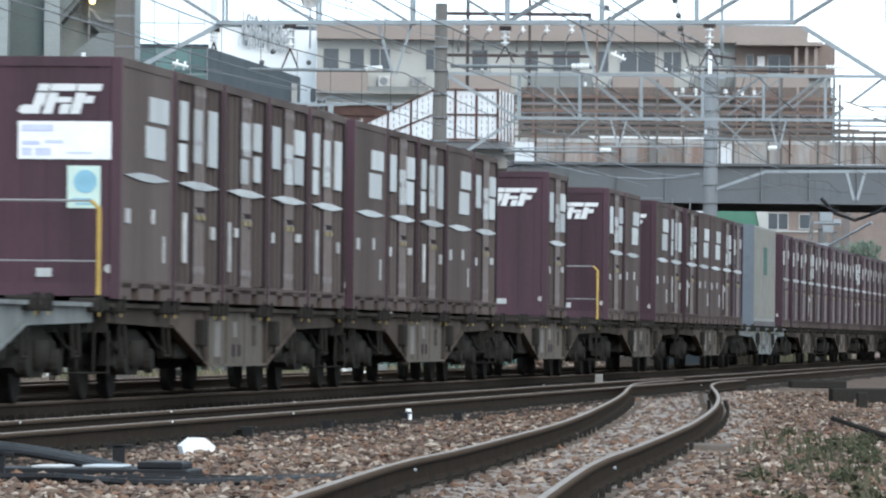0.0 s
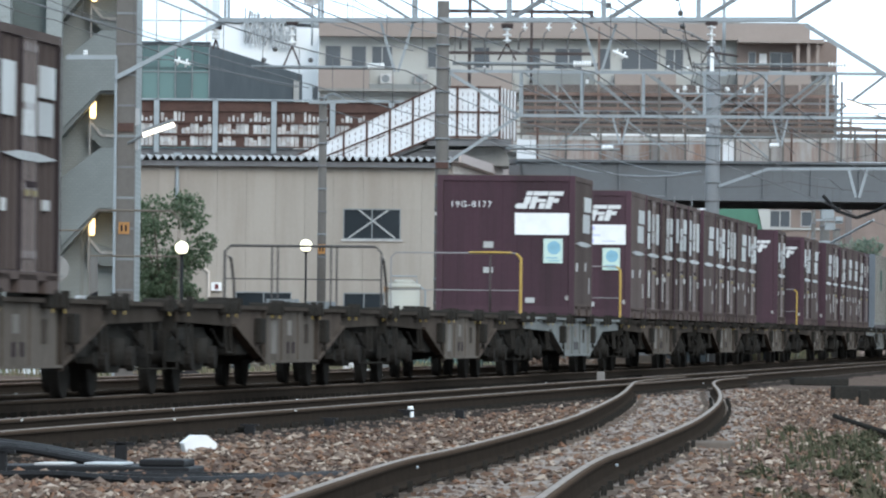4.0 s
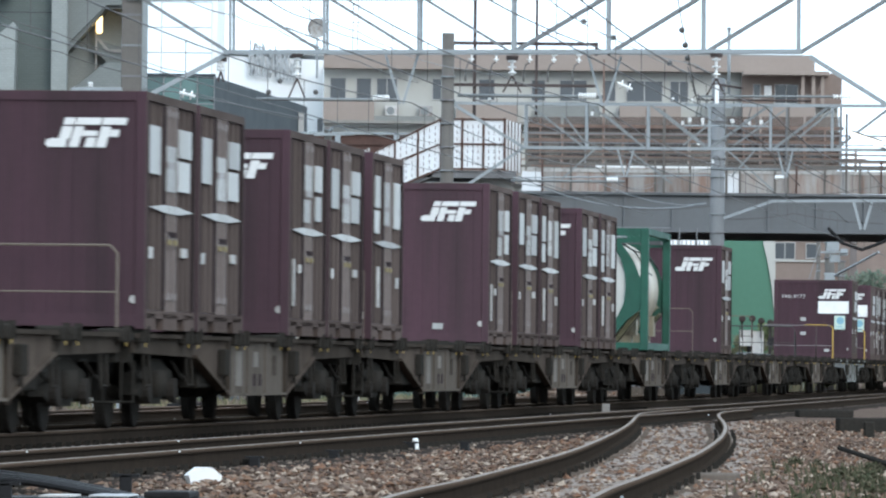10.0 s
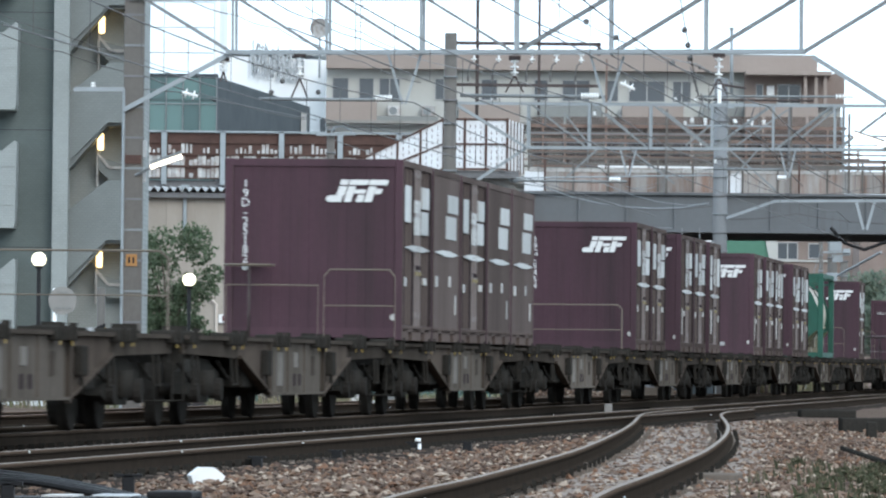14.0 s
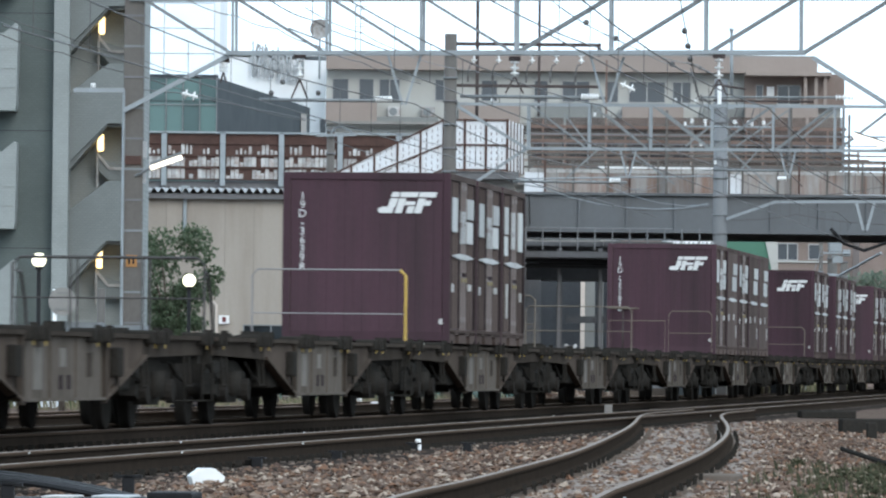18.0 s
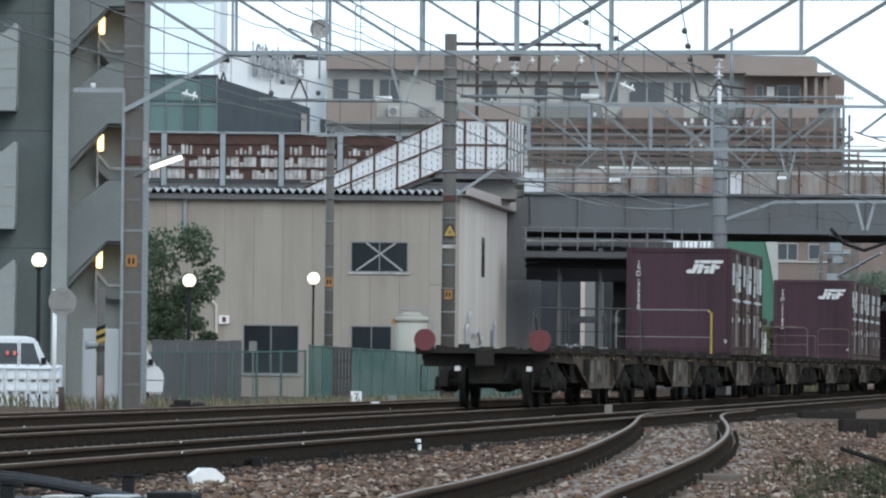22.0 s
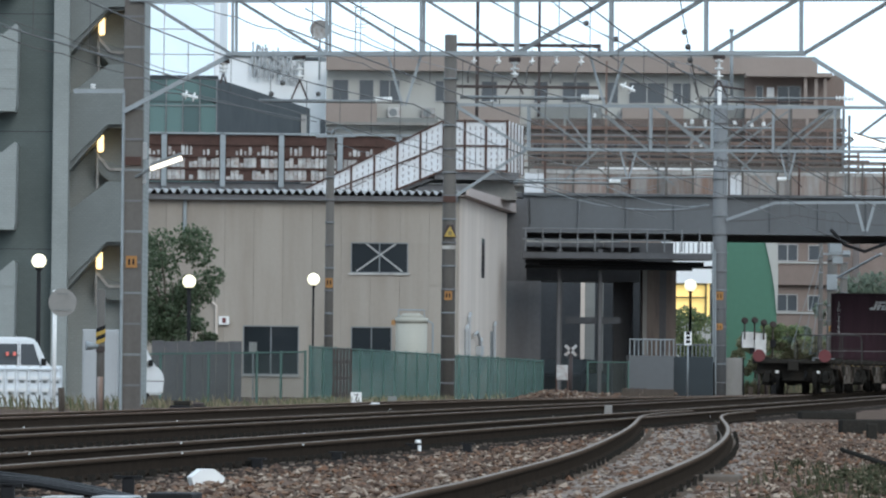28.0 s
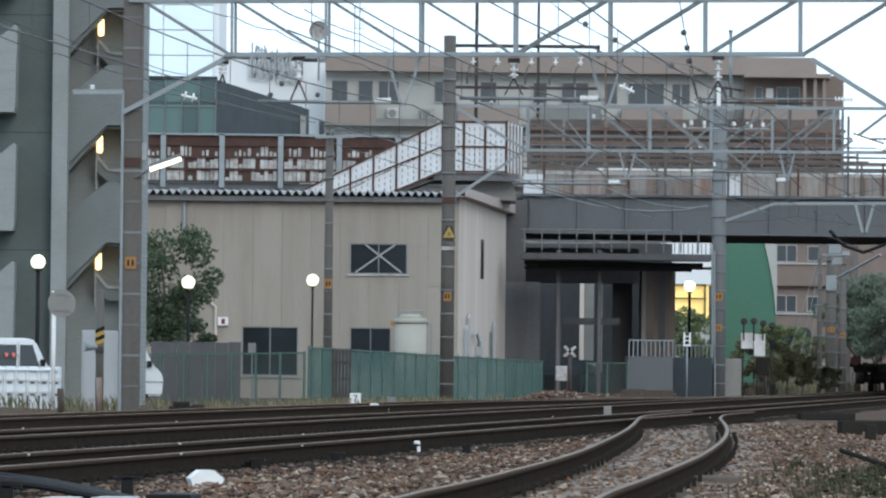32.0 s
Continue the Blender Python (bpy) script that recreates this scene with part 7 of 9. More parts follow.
# ---------------------------------------------------------------- poles and gantries of the overhead line
def insulator(bm, a, b, n=5, r=0.07):
    """Porcelain sheds along the line a-b."""
    a, b = Vector(a), Vector(b)
    bar(bm, a, b, r * 0.35, 6)
    for i in range(n):
        c = a.lerp(b, (i + 0.5) / n)
        d = (b - a).normalized() * 0.018
        bar(bm, c - d, c + d, r, 10)


def catenary_pole(name, x, y, top, r, label, style="round", plates=(), mat="pole"):
    p = place(name, label, "utility pole", m=pose(x, y, -0.35))
    bm = bmesh.new()
    if style == "round":
        bar(bm, (0, 0, 0), (0, 0, top), r * 1.08, 18, r * 0.92)
    else:
        bevelled(bm, -r, r, -r, r, 0, top, 0.02)
    part("shaft", bm, mat, p)
    z = 0.6
    k = 0
    while z < top:
        bm = bmesh.new()
        if style == "round":
            bar(bm, (0, 0, z), (0, 0, z + 0.05), r * 1.13, 18)
        else:
            box(bm, -r - 0.012, r + 0.012, -r - 0.012, r + 0.012, z, z + 0.045)
        part("band", bm, "dull_steel" if k % 2 else "dark_concrete", p)
        z += 0.62
        k += 1
    for z, h, w, kind in plates:
        plate = boxpart("plate", p, kind, (-w / 2, w / 2, -r - 0.03, -r - 0.014, z, z + h), "orange number plate" if kind == "orange" else "warning plate")
        if kind == "orange":
            for u in (-0.22, 0.18):
                boxpart("mark", plate, "black", (w * u - 0.02, w * u + 0.02, -r - 0.036, -r - 0.031, z + h * 0.25, z + h * 0.75))
    return p


def truss(name, label, x, y, zb, zt, x1, first, step, count, middle, w=0.06, rz=-HEAD, cant=0.0, low=None):
    """A flat lattice beam: two chords, uprights and diagonals that lean towards the middle."""
    t = place(name, label, "gantry beam", m=pose(x, y, 0, 0, cant, rz))
    for yy in (-0.28, 0.28):
        for z in (zb, zt):
            bm = bmesh.new()
            u0, u1 = low if low and z == zb else (0, x1)
            beam(bm, (u0, yy, z), (u1, yy, z), w, w * 1.3)
            part("chord", bm, "galv", t)
    for i in range(count):
        u = first + i * step
        if u > x1:
            break
        for yy in (-0.28, 0.28):
            bm = bmesh.new()
            beam(bm, (u, yy, zb), (u, yy, zt), w * 0.9, w * 0.9)
            part("upright", bm, "galv", t)
            bm = bmesh.new()
            o = -step if u <= middle + 0.1 else step
            if 0 <= u + o <= x1:
                beam(bm, (u + 0.06 * (1 if o > 0 else -1), yy * 0.9, zb), (u + o * 0.97, yy * 0.9, zt), w, w * 0.8)
                if abs(u - middle) < 0.1:
                    beam(bm, (u, yy * 0.9, zb), (u - o * 0.97, yy * 0.9, zt), w, w * 0.8)
                part("diagonal", bm, "dull_steel", t)
            else:
                bm.free()
        bm = bmesh.new()
        beam(bm, (u, -0.28, zb), (u, 0.28, zb), w * 0.8, w * 0.8)
        beam(bm, (u, -0.28, zt), (u, 0.28, zt), w * 0.8, w * 0.8)
        part("cross_tie", bm, "galv", t)
    return t


# first gantry, across all tracks
G1Y = 145.0
gx = -6.30
catenary_pole("catenary_pole", gx, G1Y, 9.6, 0.20, "square grey-brown gantry pole with bands and an orange plate", "square",
              ((2.64 + 0.35, 0.24, 0.22, "orange"), (4.70 + 0.35, 0.18, 0.35, "rust")))
catenary_pole("catenary_pole", 10.27, 143.4, 9.6, 0.17, "square grey-brown gantry pole with bands", "square")
bm = bmesh.new()
pipe(bm, [(-6.49, 144.75, -0.3), (-6.49, 144.75, 6.2)], 0.03, 8)
solid("cable_conduit", bm, "galv", "thin grey conduit beside the gantry pole", "conduit")
g1zb, g1zt = 6.955, 8.05
g1 = truss("gantry_beam", "grey lattice gantry beam over the tracks", gx, G1Y, g1zb, g1zt, 16.8, -4.23 - gx + 0.02, 1.905, 9, 1.43 - gx + 0.02, cant=-0.40, low=(1.95, 13.6))
bm = bmesh.new()
beam(bm, (-6.50, 144.70, 5.78), (-4.29, 144.70, 6.97), 0.09, 0.09)
part("knee_brace", bm, "galv", g1).matrix_parent_inverse = g1.matrix_basis.inverted()
bm = bmesh.new()
beam(bm, (7.33, G1Y - 1.4, g1zb), (9.64, G1Y - 1.6, 5.52), 0.09, 0.09)
part("knee_brace", bm, "galv", g1).matrix_parent_inverse = g1.matrix_basis.inverted()
arm1 = place("cross_arm", "blue-grey steel arm with an insulator on the gantry pole", "overhead line bracket")
bm = bmesh.new()
beam(bm, (-7.50, 144.72, 6.19), (-6.48, 144.72, 6.20), 0.08, 0.09)
part("arm", bm, "galv", arm1)
bm = bmesh.new()
insulator(bm, (-7.11, 144.72, 6.24), (-7.11, 144.72, 6.34), 2, 0.05)
part("insulator", bm, "porcelain", arm1)
# brackets on the underside: V hangers with a level registration pipe and white insulators
def hanger(xm, zb, drop, half, y, pipe0, pipe1, zp, insul, label, mat="galv"):
    h = place("catenary_bracket", label, "overhead line bracket")
    bm = bmesh.new()
    beam(bm, (xm - half, y, zb), (xm - 0.03, y, zb - drop), 0.05, 0.07)
    beam(bm, (xm + half, y, zb), (xm + 0.03, y, zb - drop), 0.05, 0.07)
    part("v_hanger", bm, mat, h)
    bm = bmesh.new()
    bar(bm, (pipe0, y, zp), (pipe1, y, zp), 0.035, 8)
    part("pipe", bm, "dull_steel", h)
    bm = bmesh.new()
    insulator(bm, insul[0], insul[1], 7, 0.065)
    part("insulator", bm, "porcelain", h, "white ribbed insulator")
    return h


G1F = G1Y - 0.5
hanger(-0.84, g1zb, 1.0, 0.33, G1F, -3.76, -0.87, 6.03, ((-1.42, 144.50, 6.06), (-1.08, 144.50, 6.07)), "V-shaped bracket with a long level pipe under the gantry")
hanger(3.24, g1zb, 1.0, 0.33, G1F, 0.29, 3.21, 6.14, ((2.71, 144.20, 6.14), (3.07, 144.20, 6.14)), "V-shaped bracket with a long level pipe under the gantry")
# hanging insulator strings with Y droppers
def string(xt, zt_, z1, z2, y, spread, label="dark insulator string with a forked dropper"):
    s = place("insulator_string", label, "insulator")
    bm = bmesh.new()
    insulator(bm, (xt, y, zt_), (xt, y, z1), 3, 0.085)
    part("sheds", bm, "porcelain", s)
    bm = bmesh.new()
    beam(bm, (xt, y, z1), (xt - spread, y, z2), 0.035, 0.035)
    beam(bm, (xt, y, z1), (xt + spread, y, z2), 0.035, 0.035)
    box(bm, xt - 0.12, xt + 0.12, y - 0.06, y + 0.06, zt_ - 0.03, zt_ + 0.06)
    part("fork", bm, "dark_steel", s)


string(-2.95, 6.91, 6.46, 6.05, 144.7, 0.17)
string(1.38, 6.89, 6.55, 6.21, 144.5, 0.18)
string(5.47, 6.97, 6.52, 6.18, 144.0, 0.18)
string(-4.49, 6.81, 6.58, 6.38, 144.8, 0.06)

# second gantry
G2Y = 190.0
g2x = 0.12
catenary_pole("catenary_pole", g2x, G2Y, 9.50 + 0.35, 0.175, "round concrete gantry pole with warning plates", "round",
              ((2.48 + 0.35, 0.24, 0.20, "orange"), (3.82 + 0.35, 0.10, 0.34, "white_mark"), (5.06 + 0.35, 0.17, 0.34, "rust")))
bm = bmesh.new()
prism(bm, [(4.13, -0.03), (4.13, 0.32), (4.47, 0.23), (4.47, 0.06)], 1, 189.76, 189.79)
sign = place("warning_sign", "yellow triangular warning sign on a dark board on the concrete pole", "sign")
part("board", bm, "dark_steel", sign)
bm = bmesh.new()
prism(bm, [(4.15, -0.01), (4.15, 0.30), (4.44, 0.145)], 1, 189.73, 189.756)
part("face", bm, "sign_yellow", sign)
bm = bmesh.new()
prism(bm, [(4.19, 0.10), (4.19, 0.19), (4.27, 0.20), (4.31, 0.145), (4.27, 0.09)], 1, 189.72, 189.728)
part("symbol", bm, "ochre", sign)
g2zb, g2zt = 6.49, 7.65
g2 = truss("gantry_beam", "second grey lattice gantry beam over the tracks", 2.15, G2Y, g2zb, g2zt, 13.5, 0.05, 1.62, 9, 5.0, 0.05)
for a, b in (((0.15, G2Y, 5.14), (2.15, G2Y, g2zb)), ((0.12, G2Y, 7.71), (2.15, G2Y, g2zb)), ((0.12, G2Y, g2zt), (2.14, G2Y, g2zt))):
    bm = bmesh.new()
    beam(bm, a, b, 0.08, 0.08)
    part("brace", bm, "galv", g2).matrix_parent_inverse = g2.matrix_basis.inverted()
catenary_pole("catenary_pole", 12.82, 188.6, 9.0, 0.175, "round concrete gantry pole", "round")
# V hangers of the second gantry
hanger(9.03, g2zb, 0.75, 0.20, 189.2, 7.06, 8.99, 5.95, ((8.76, 189.20, 5.74), (8.99, 189.20, 5.75)), "short V bracket under the second gantry")
hanger(4.83, g2zb, 0.72, 0.22, 189.5, 1.80, 4.81, 5.60, ((4.33, 189.50, 5.65), (4.63, 189.50, 5.65)), "short V bracket under the second gantry")
# dark feeder frame on the concrete pole
ff = place("feeder_bracket", "dark steel feeder bracket with hanging insulators", "overhead line bracket")
for dims in ((0.27, 4.10, 190.30, 190.38, 9.21, 9.30), (0.28, 4.08, 190.30, 190.38, 8.11, 8.19), (0.78, 0.87, 190.40, 190.48, 7.28, 10.42), (2.43, 2.50, 190.40, 190.48, 7.37, 10.44), (4.01, 4.09, 190.40, 190.48, 8.96, 9.31)):
    boxpart("bar", ff, "dark_steel", dims)
bm = bmesh.new()
for xx in (0.74, 1.39, 2.28, 2.92, 3.58):
    bm = bmesh.new()
    insulator(bm, (xx, 190.1, 9.16), (xx, 190.1, 8.75), 3, 0.075)
    q = part("insulator", bm, "porcelain", ff)
    bm = bmesh.new()
    zz = 8.75
    pipe(bm, [(xx, 190.1, zz), (xx - 0.1, 190.1, zz - 0.06), (xx - 0.16, 190.1, zz - 0.25), (xx - 0.16, 190.1, zz - 0.5)], 0.018, 5)
    box(bm, xx - 0.19, xx - 0.13, 190.07, 190.13, zz - 0.52, zz - 0.34)
    part("jumper", bm, "wire", q)

# third gantry pole, before the bridge
G3Y = 240.0
catenary_pole("catenary_pole", 9.20, G3Y, 10.40 + 0.35, 0.24, "thick concrete pole with cable conduits before the bridge", "round",
              ((3.04 + 0.35, 0.28, 0.26, "orange"), (2.04 + 0.35, 0.22, 0.24, "orange")), "pole_grey")
g3 = place("gantry_arm", "grey steel arm with V bracket on the concrete pole", "gantry beam")
for a, b in (((11.02, 239.60, 6.30), (16.07, 239.60, 6.37)), ((11.02, 239.60, 6.30), (9.40, 239.80, 5.72)), ((13.73, 239.50, 6.28), (13.97, 239.50, 5.38)), ((14.33, 239.50, 6.29), (14.08, 239.50, 5.38))):
    bm = bmesh.new()
    beam(bm, a, b, 0.09, 0.09)
    part("bar", bm, "galv", g3)
bm = bmesh.new()
for a, b in (((8.97, 239.70, 4.92), (9.01, 239.70, 0.96)), ((9.04, 239.70, 4.73), (9.10, 239.70, -0.17))):
    bar(bm, a, b, 0.035, 6)
solid("cable_conduit", bm, "galv", "grey conduits down the thick concrete pole", "conduit")
bm = bmesh.new()
beam(bm, (8.70, 239.90, 9.45), (9.64, 239.90, 9.46), 0.1, 0.12)
solid("cross_arm", bm, "galv", "short steel cross arm on the concrete pole", "overhead line bracket")
arm = place("insulator_rack", "steel rack with a row of white insulators", "insulator")
for p in ((6.87, 200.00, 7.55), (7.23, 200.00, 7.55), (8.05, 200.00, 7.53), (8.45, 200.00, 7.52), (8.86, 200.00, 7.51)):
    bm = bmesh.new()
    insulator(bm, p, (p[0], p[1], p[2] + 0.12), 2, 0.055)
    part("insulator", bm, "porcelain", arm)
bm = bmesh.new()
bar(bm, (6.71, 200.00, 7.45), (9.07, 200.00, 7.45), 0.03, 6)
part("arm", bm, "galv", arm)

# stayed mast, feeder pipes and jumpers round the thick pole
mast = place("feeder_mast", "slim pale steel mast with level feeder pipes and insulators", "overhead line bracket")
bm = bmesh.new()
bar(bm, (9.53, 239.50, 9.86), (9.51, 239.50, 12.00), 0.055, 8)
bar(bm, (9.51, 239.50, 12.00), (9.51, 239.50, 12.08), 0.075, 8)
part("mast", bm, "galv", mast)
for a, b, k in (((7.10, 200.20, 8.28), (10.88, 200.20, 8.31), "dull_steel"), ((7.45, 200.20, 8.19), (10.25, 200.20, 8.19), "dark_steel"), ((7.54, 200.20, 8.63), (8.36, 200.20, 8.52), "dark_steel")):
    bm = bmesh.new()
    bar(bm, a, b, 0.035, 6)
    part("pipe", bm, k, mast)
bm = bmesh.new()
insulator(bm, (10.85, 200.20, 8.31), (11.38, 200.20, 8.31), 6, 0.07)
part("insulator", bm, "porcelain", mast)
for q in ((8.07, 200.00, 7.91), (8.54, 200.00, 7.91), (7.10, 200.00, 8.05)):
    bm = bmesh.new()
    pipe(bm, [(q[0], q[1], q[2] + 0.3), (q[0] + 0.06, q[1], q[2] + 0.1), (q[0] - 0.03, q[1], q[2] - 0.2), (q[0] - 0.05, q[1], q[2] - 0.38)], 0.016, 5)
    part("jumper", bm, "wire", mast)
bm = bmesh.new()
box(bm, *(7.56, 7.67, 199.80, 199.90, 8.04, 8.59))
part("gap_tube", bm, "porcelain", mast, "white upright tube")
for a, b in (((6.80, 199.90, 9.09), (7.03, 199.90, 8.27)), ((7.03, 199.90, 8.21), (7.44, 199.90, 8.15)), ((6.69, 199.90, 9.24), (7.43, 199.90, 8.90))):
    bm = bmesh.new()
    bar(bm, a, b, 0.02, 5)
    for u in (0.2, 0.5, 0.8):
        ball(bm, Vector(a).lerp(Vector(b), u), 0.05, 1)
    part("strain_rod", bm, "wire", mast)

# slim pole and far poles
slim = catenary_pole("catenary_pole", -3.13, 196.0, 7.20 + 0.35, 0.115, "slim concrete pole with a small lamp arm", "round", ((2.84 + 0.35, 0.26, 0.20, "orange"),))
bm = bmesh.new()
pipe(bm, [(-3.13, 195.80, 6.96), (-3.06, 195.80, 7.15), (-2.84, 195.80, 7.21), (-2.59, 195.80, 7.09), (-2.50, 195.80, 6.97)], 0.02, 6)
beam(bm, (-3.52, 195.80, 6.96), (-2.44, 195.80, 6.99), 0.07, 0.07)
part("lamp_arm", bm, "galv", slim, "small curved arm on the slim pole").matrix_parent_inverse = slim.matrix_basis.inverted()
catenary_pole("catenary_pole", 14.95, 285.0, 6.6, 0.09, "thin dark pole beyond the bridge", "round")
catenary_pole("catenary_pole", 15.78, 292.0, 6.2, 0.21, "brownish concrete pole beyond the bridge", "round", ((2.33 + 0.35, 0.20, 0.28, "orange"),))
catenary_pole("catenary_pole", 16.70, 300.0, 5.6, 0.16, "brownish concrete pole beyond the bridge", "round", ((2.15 + 0.35, 0.18, 0.20, "orange"),))
for a, b in (((14.94, 284.00, 5.63), (13.18, 282.00, -0.08)), ((14.88, 284.00, 4.85), (13.76, 282.00, -0.07)), ((14.84, 284.00, 3.73), (14.23, 282.00, -0.06))):
    bm = bmesh.new()
    bar(bm, a, b, 0.014, 5)
    solid("guy_wire", bm, "dull_steel", "pale guy wire with a sleeve beside the pole", "wire", group="guy wires")
sw = place("line_switchgear", "cluster of grey switchgear on a pole arm beyond the bridge", "switchgear")
for dims in ((15.55, 16.05, 290.00, 290.40, 5.49, 5.90), (16.10, 16.40, 290.00, 290.30, 5.31, 5.59), (15.69, 16.10, 290.00, 290.40, 5.04, 5.36), (15.47, 15.88, 290.00, 290.30, 3.99, 4.60), (15.25, 16.39, 289.90, 290.00, 5.40, 5.47)):
    bm = bmesh.new()
    v = dims
    bevelled(bm, v[0], v[1], v[2], v[3], v[4], v[5], 0.02)
    part("unit", bm, "galv", sw)
bm = bmesh.new()
bar(bm, (15.83, 289.00, 4.48), (17.28, 284.00, 5.37), 0.05, 6)
part("strut", bm, "galv", sw)


# ---------------------------------------------------------------- wires
def wire(points, label, r=0.012, group="overhead wires", mat="wire", sag=0.0):
    bm = bmesh.new()
    pts = []
    for a, b in zip(points, points[1:]):
        a, b = Vector(a), Vector(b)
        n = 8 if sag else 1
        for i in range(n):
            t = i / n
            p = a.lerp(b, t)
            p.z -= sag * 4 * t * (1 - t)
            pts.append(p)
    pts.append(Vector(points[-1]))
    pipe(bm, pts, r, 5)
    return solid("overhead_wire", bm, mat, label, "wire", group=group)


for x130, lab in ((MAIN, "main"), (NEAR, "near"), (FAR, "far")):
    end = 330 if x130 != FAR else 210
    ys = [95, 145, 190, 240, 290, end] if end > 300 else [95, 145, 190, end]
    wire([(line_x(y, x130), y, 5.15) for y in ys], "straight contact wire above the %s track" % lab, 0.011)
    wire([(line_x(y, x130), y, 6.0) for y in ys], "sagging messenger wire above the %s track" % lab, 0.012, sag=0.28)
    bm = bmesh.new()
    for y in np.arange(97.5, end - 4, 5.0):
        a = min(range(len(ys) - 1), key=lambda i: 0 if ys[i] <= y <= ys[i + 1] else 9)
        t = (y - ys[a]) / (ys[a + 1] - ys[a])
        bar(bm, (line_x(y, x130), y, 5.15), (line_x(y, x130), y, 6.0 - 0.28 * 4 * t * (1 - t)), 0.006, 4)
    solid("droppers", bm, "wire", "thin droppers between messenger and contact wire", "wire", kind="stuff")
# feeders and signal cables that cross the picture
LINES = [
    ((2.15, 141.00, 7.83), (3.42, 145.00, 7.36), (5.70, 158.00, 7.11)),
    ((-10.70, 172.00, 9.03), (-9.40, 173.00, 8.64), (-7.43, 175.00, 8.11), (-6.58, 182.00, 8.08), (-5.82, 190.00, 8.24)),
    ((-10.70, 172.00, 8.55), (-9.25, 173.00, 8.16), (-7.47, 176.00, 7.75), (-5.69, 186.00, 7.52), (-3.79, 194.00, 7.31)),
    ((-10.70, 172.00, 8.85), (-9.12, 173.00, 8.42), (-7.43, 175.00, 8.06)),
    ((-5.08, 140.00, 7.81), (-4.26, 146.00, 7.78), (-3.59, 152.00, 7.82), (-2.86, 158.00, 7.74), (-1.95, 166.00, 7.71), (-0.63, 180.00, 7.78)),
    ((-3.50, 141.00, 7.88), (-2.78, 150.00, 7.90), (-1.89, 160.00, 7.96), (-0.93, 170.00, 8.09)),
    ((-0.92, 168.00, 7.97), (0.72, 180.00, 8.11), (1.64, 189.00, 8.40)),
    ((-2.80, 142.00, 7.77), (-1.83, 155.00, 7.88), (-0.72, 168.00, 7.97)),
    ((0.73, 120.00, 6.83), (3.08, 145.00, 7.16), (6.89, 190.00, 7.63), (14.68, 262.00, 7.42)),
    ((1.74, 120.00, 6.84), (3.65, 145.00, 7.23), (5.60, 160.00, 7.48), (7.78, 190.00, 8.24)),
    ((4.23, 130.00, 7.38), (4.89, 144.00, 7.08), (5.68, 160.00, 6.60)),
    ((6.74, 190.00, 7.93), (9.50, 215.00, 7.54), (11.94, 240.00, 6.84)),
    ((-2.29, 196.00, 7.29), (0.19, 200.00, 6.82), (2.60, 240.00, 6.75)),
    ((-3.05, 196.00, 6.82), (0.22, 220.00, 6.56)),
    ((2.69, 240.00, 6.93), (6.29, 240.00, 5.99), (8.97, 240.00, 6.13)),
    ((2.69, 240.00, 6.56), (4.77, 240.00, 6.35), (8.95, 240.00, 7.38)),
    ((9.48, 240.00, 7.20), (11.57, 240.00, 6.46), (14.73, 240.00, 6.87)),
    ((9.50, 240.00, 5.69), (11.76, 240.00, 5.90), (14.75, 240.00, 5.59))]
for i, pts in enumerate(LINES):
    wire(pts, "slack cable between the poles" if i % 2 else "thin feeder wire between the poles", 0.008 + 0.003 * (i % 3), sag=0.06, mat="wire" if i % 3 else "dull_steel")
# thick rubber cable loop under the bridge girder
wire([(13.44, 250.00, 5.64), (13.93, 250.00, 5.11), (14.62, 250.00, 4.88), (15.37, 250.00, 5.16), (15.99, 250.00, 5.56)], "thick black cable loop before the bridge girder", 0.06, mat="black", group="")
# level feeder pipe and slack cables before the girder
wire([(2.37, 239.50, 6.98), (8.91, 239.60, 7.14)], "level pale feeder pipe before the bridge girder", 0.026, mat="galv")
wire([(2.61, 244.00, 6.91), (3.37, 243.43, 6.79), (4.23, 242.86, 6.47), (5.17, 242.29, 6.24), (6.11, 241.71, 6.11), (7.05, 241.14, 6.05), (7.98, 240.57, 6.08), (8.81, 240.00, 6.23)], "slack pale cable hanging before the bridge girder", 0.018, mat="galv")
wire([(4.80, 243.00, 7.13), (5.46, 242.40, 6.86), (6.30, 241.80, 6.51), (7.14, 241.20, 6.28), (8.07, 240.60, 6.16), (8.83, 240.00, 6.19)], "slack pale cable hanging before the bridge girder", 0.011, mat="galv")
stays = place("line_stays", "criss-cross pale steel stays of the overhead line", "overhead line bracket")
for a, b in (((0.39, 200.00, 7.88), (2.18, 200.00, 6.86)), ((3.83, 232.00, 8.90), (4.66, 232.00, 7.87)), ((5.20, 232.00, 8.91), (6.54, 232.00, 7.78)), ((6.93, 232.00, 9.10), (8.62, 232.00, 7.80)), ((11.04, 232.00, 9.07), (9.41, 232.00, 7.92)), ((8.37, 215.00, 8.35), (7.20, 215.00, 7.37)), ((11.01, 200.00, 8.08), (9.92, 200.00, 7.16)), ((5.02, 236.00, 7.88), (3.92, 236.00, 6.87)), ((6.14, 236.00, 7.82), (7.54, 236.00, 6.76)), ((9.29, 236.00, 7.93), (10.88, 236.00, 6.57)), ((10.31, 236.00, 7.94), (9.49, 236.00, 7.00))):
    bm = bmesh.new()
    beam(bm, a, b, 0.055, 0.055)
    part("stay", bm, "dull_steel", stays)
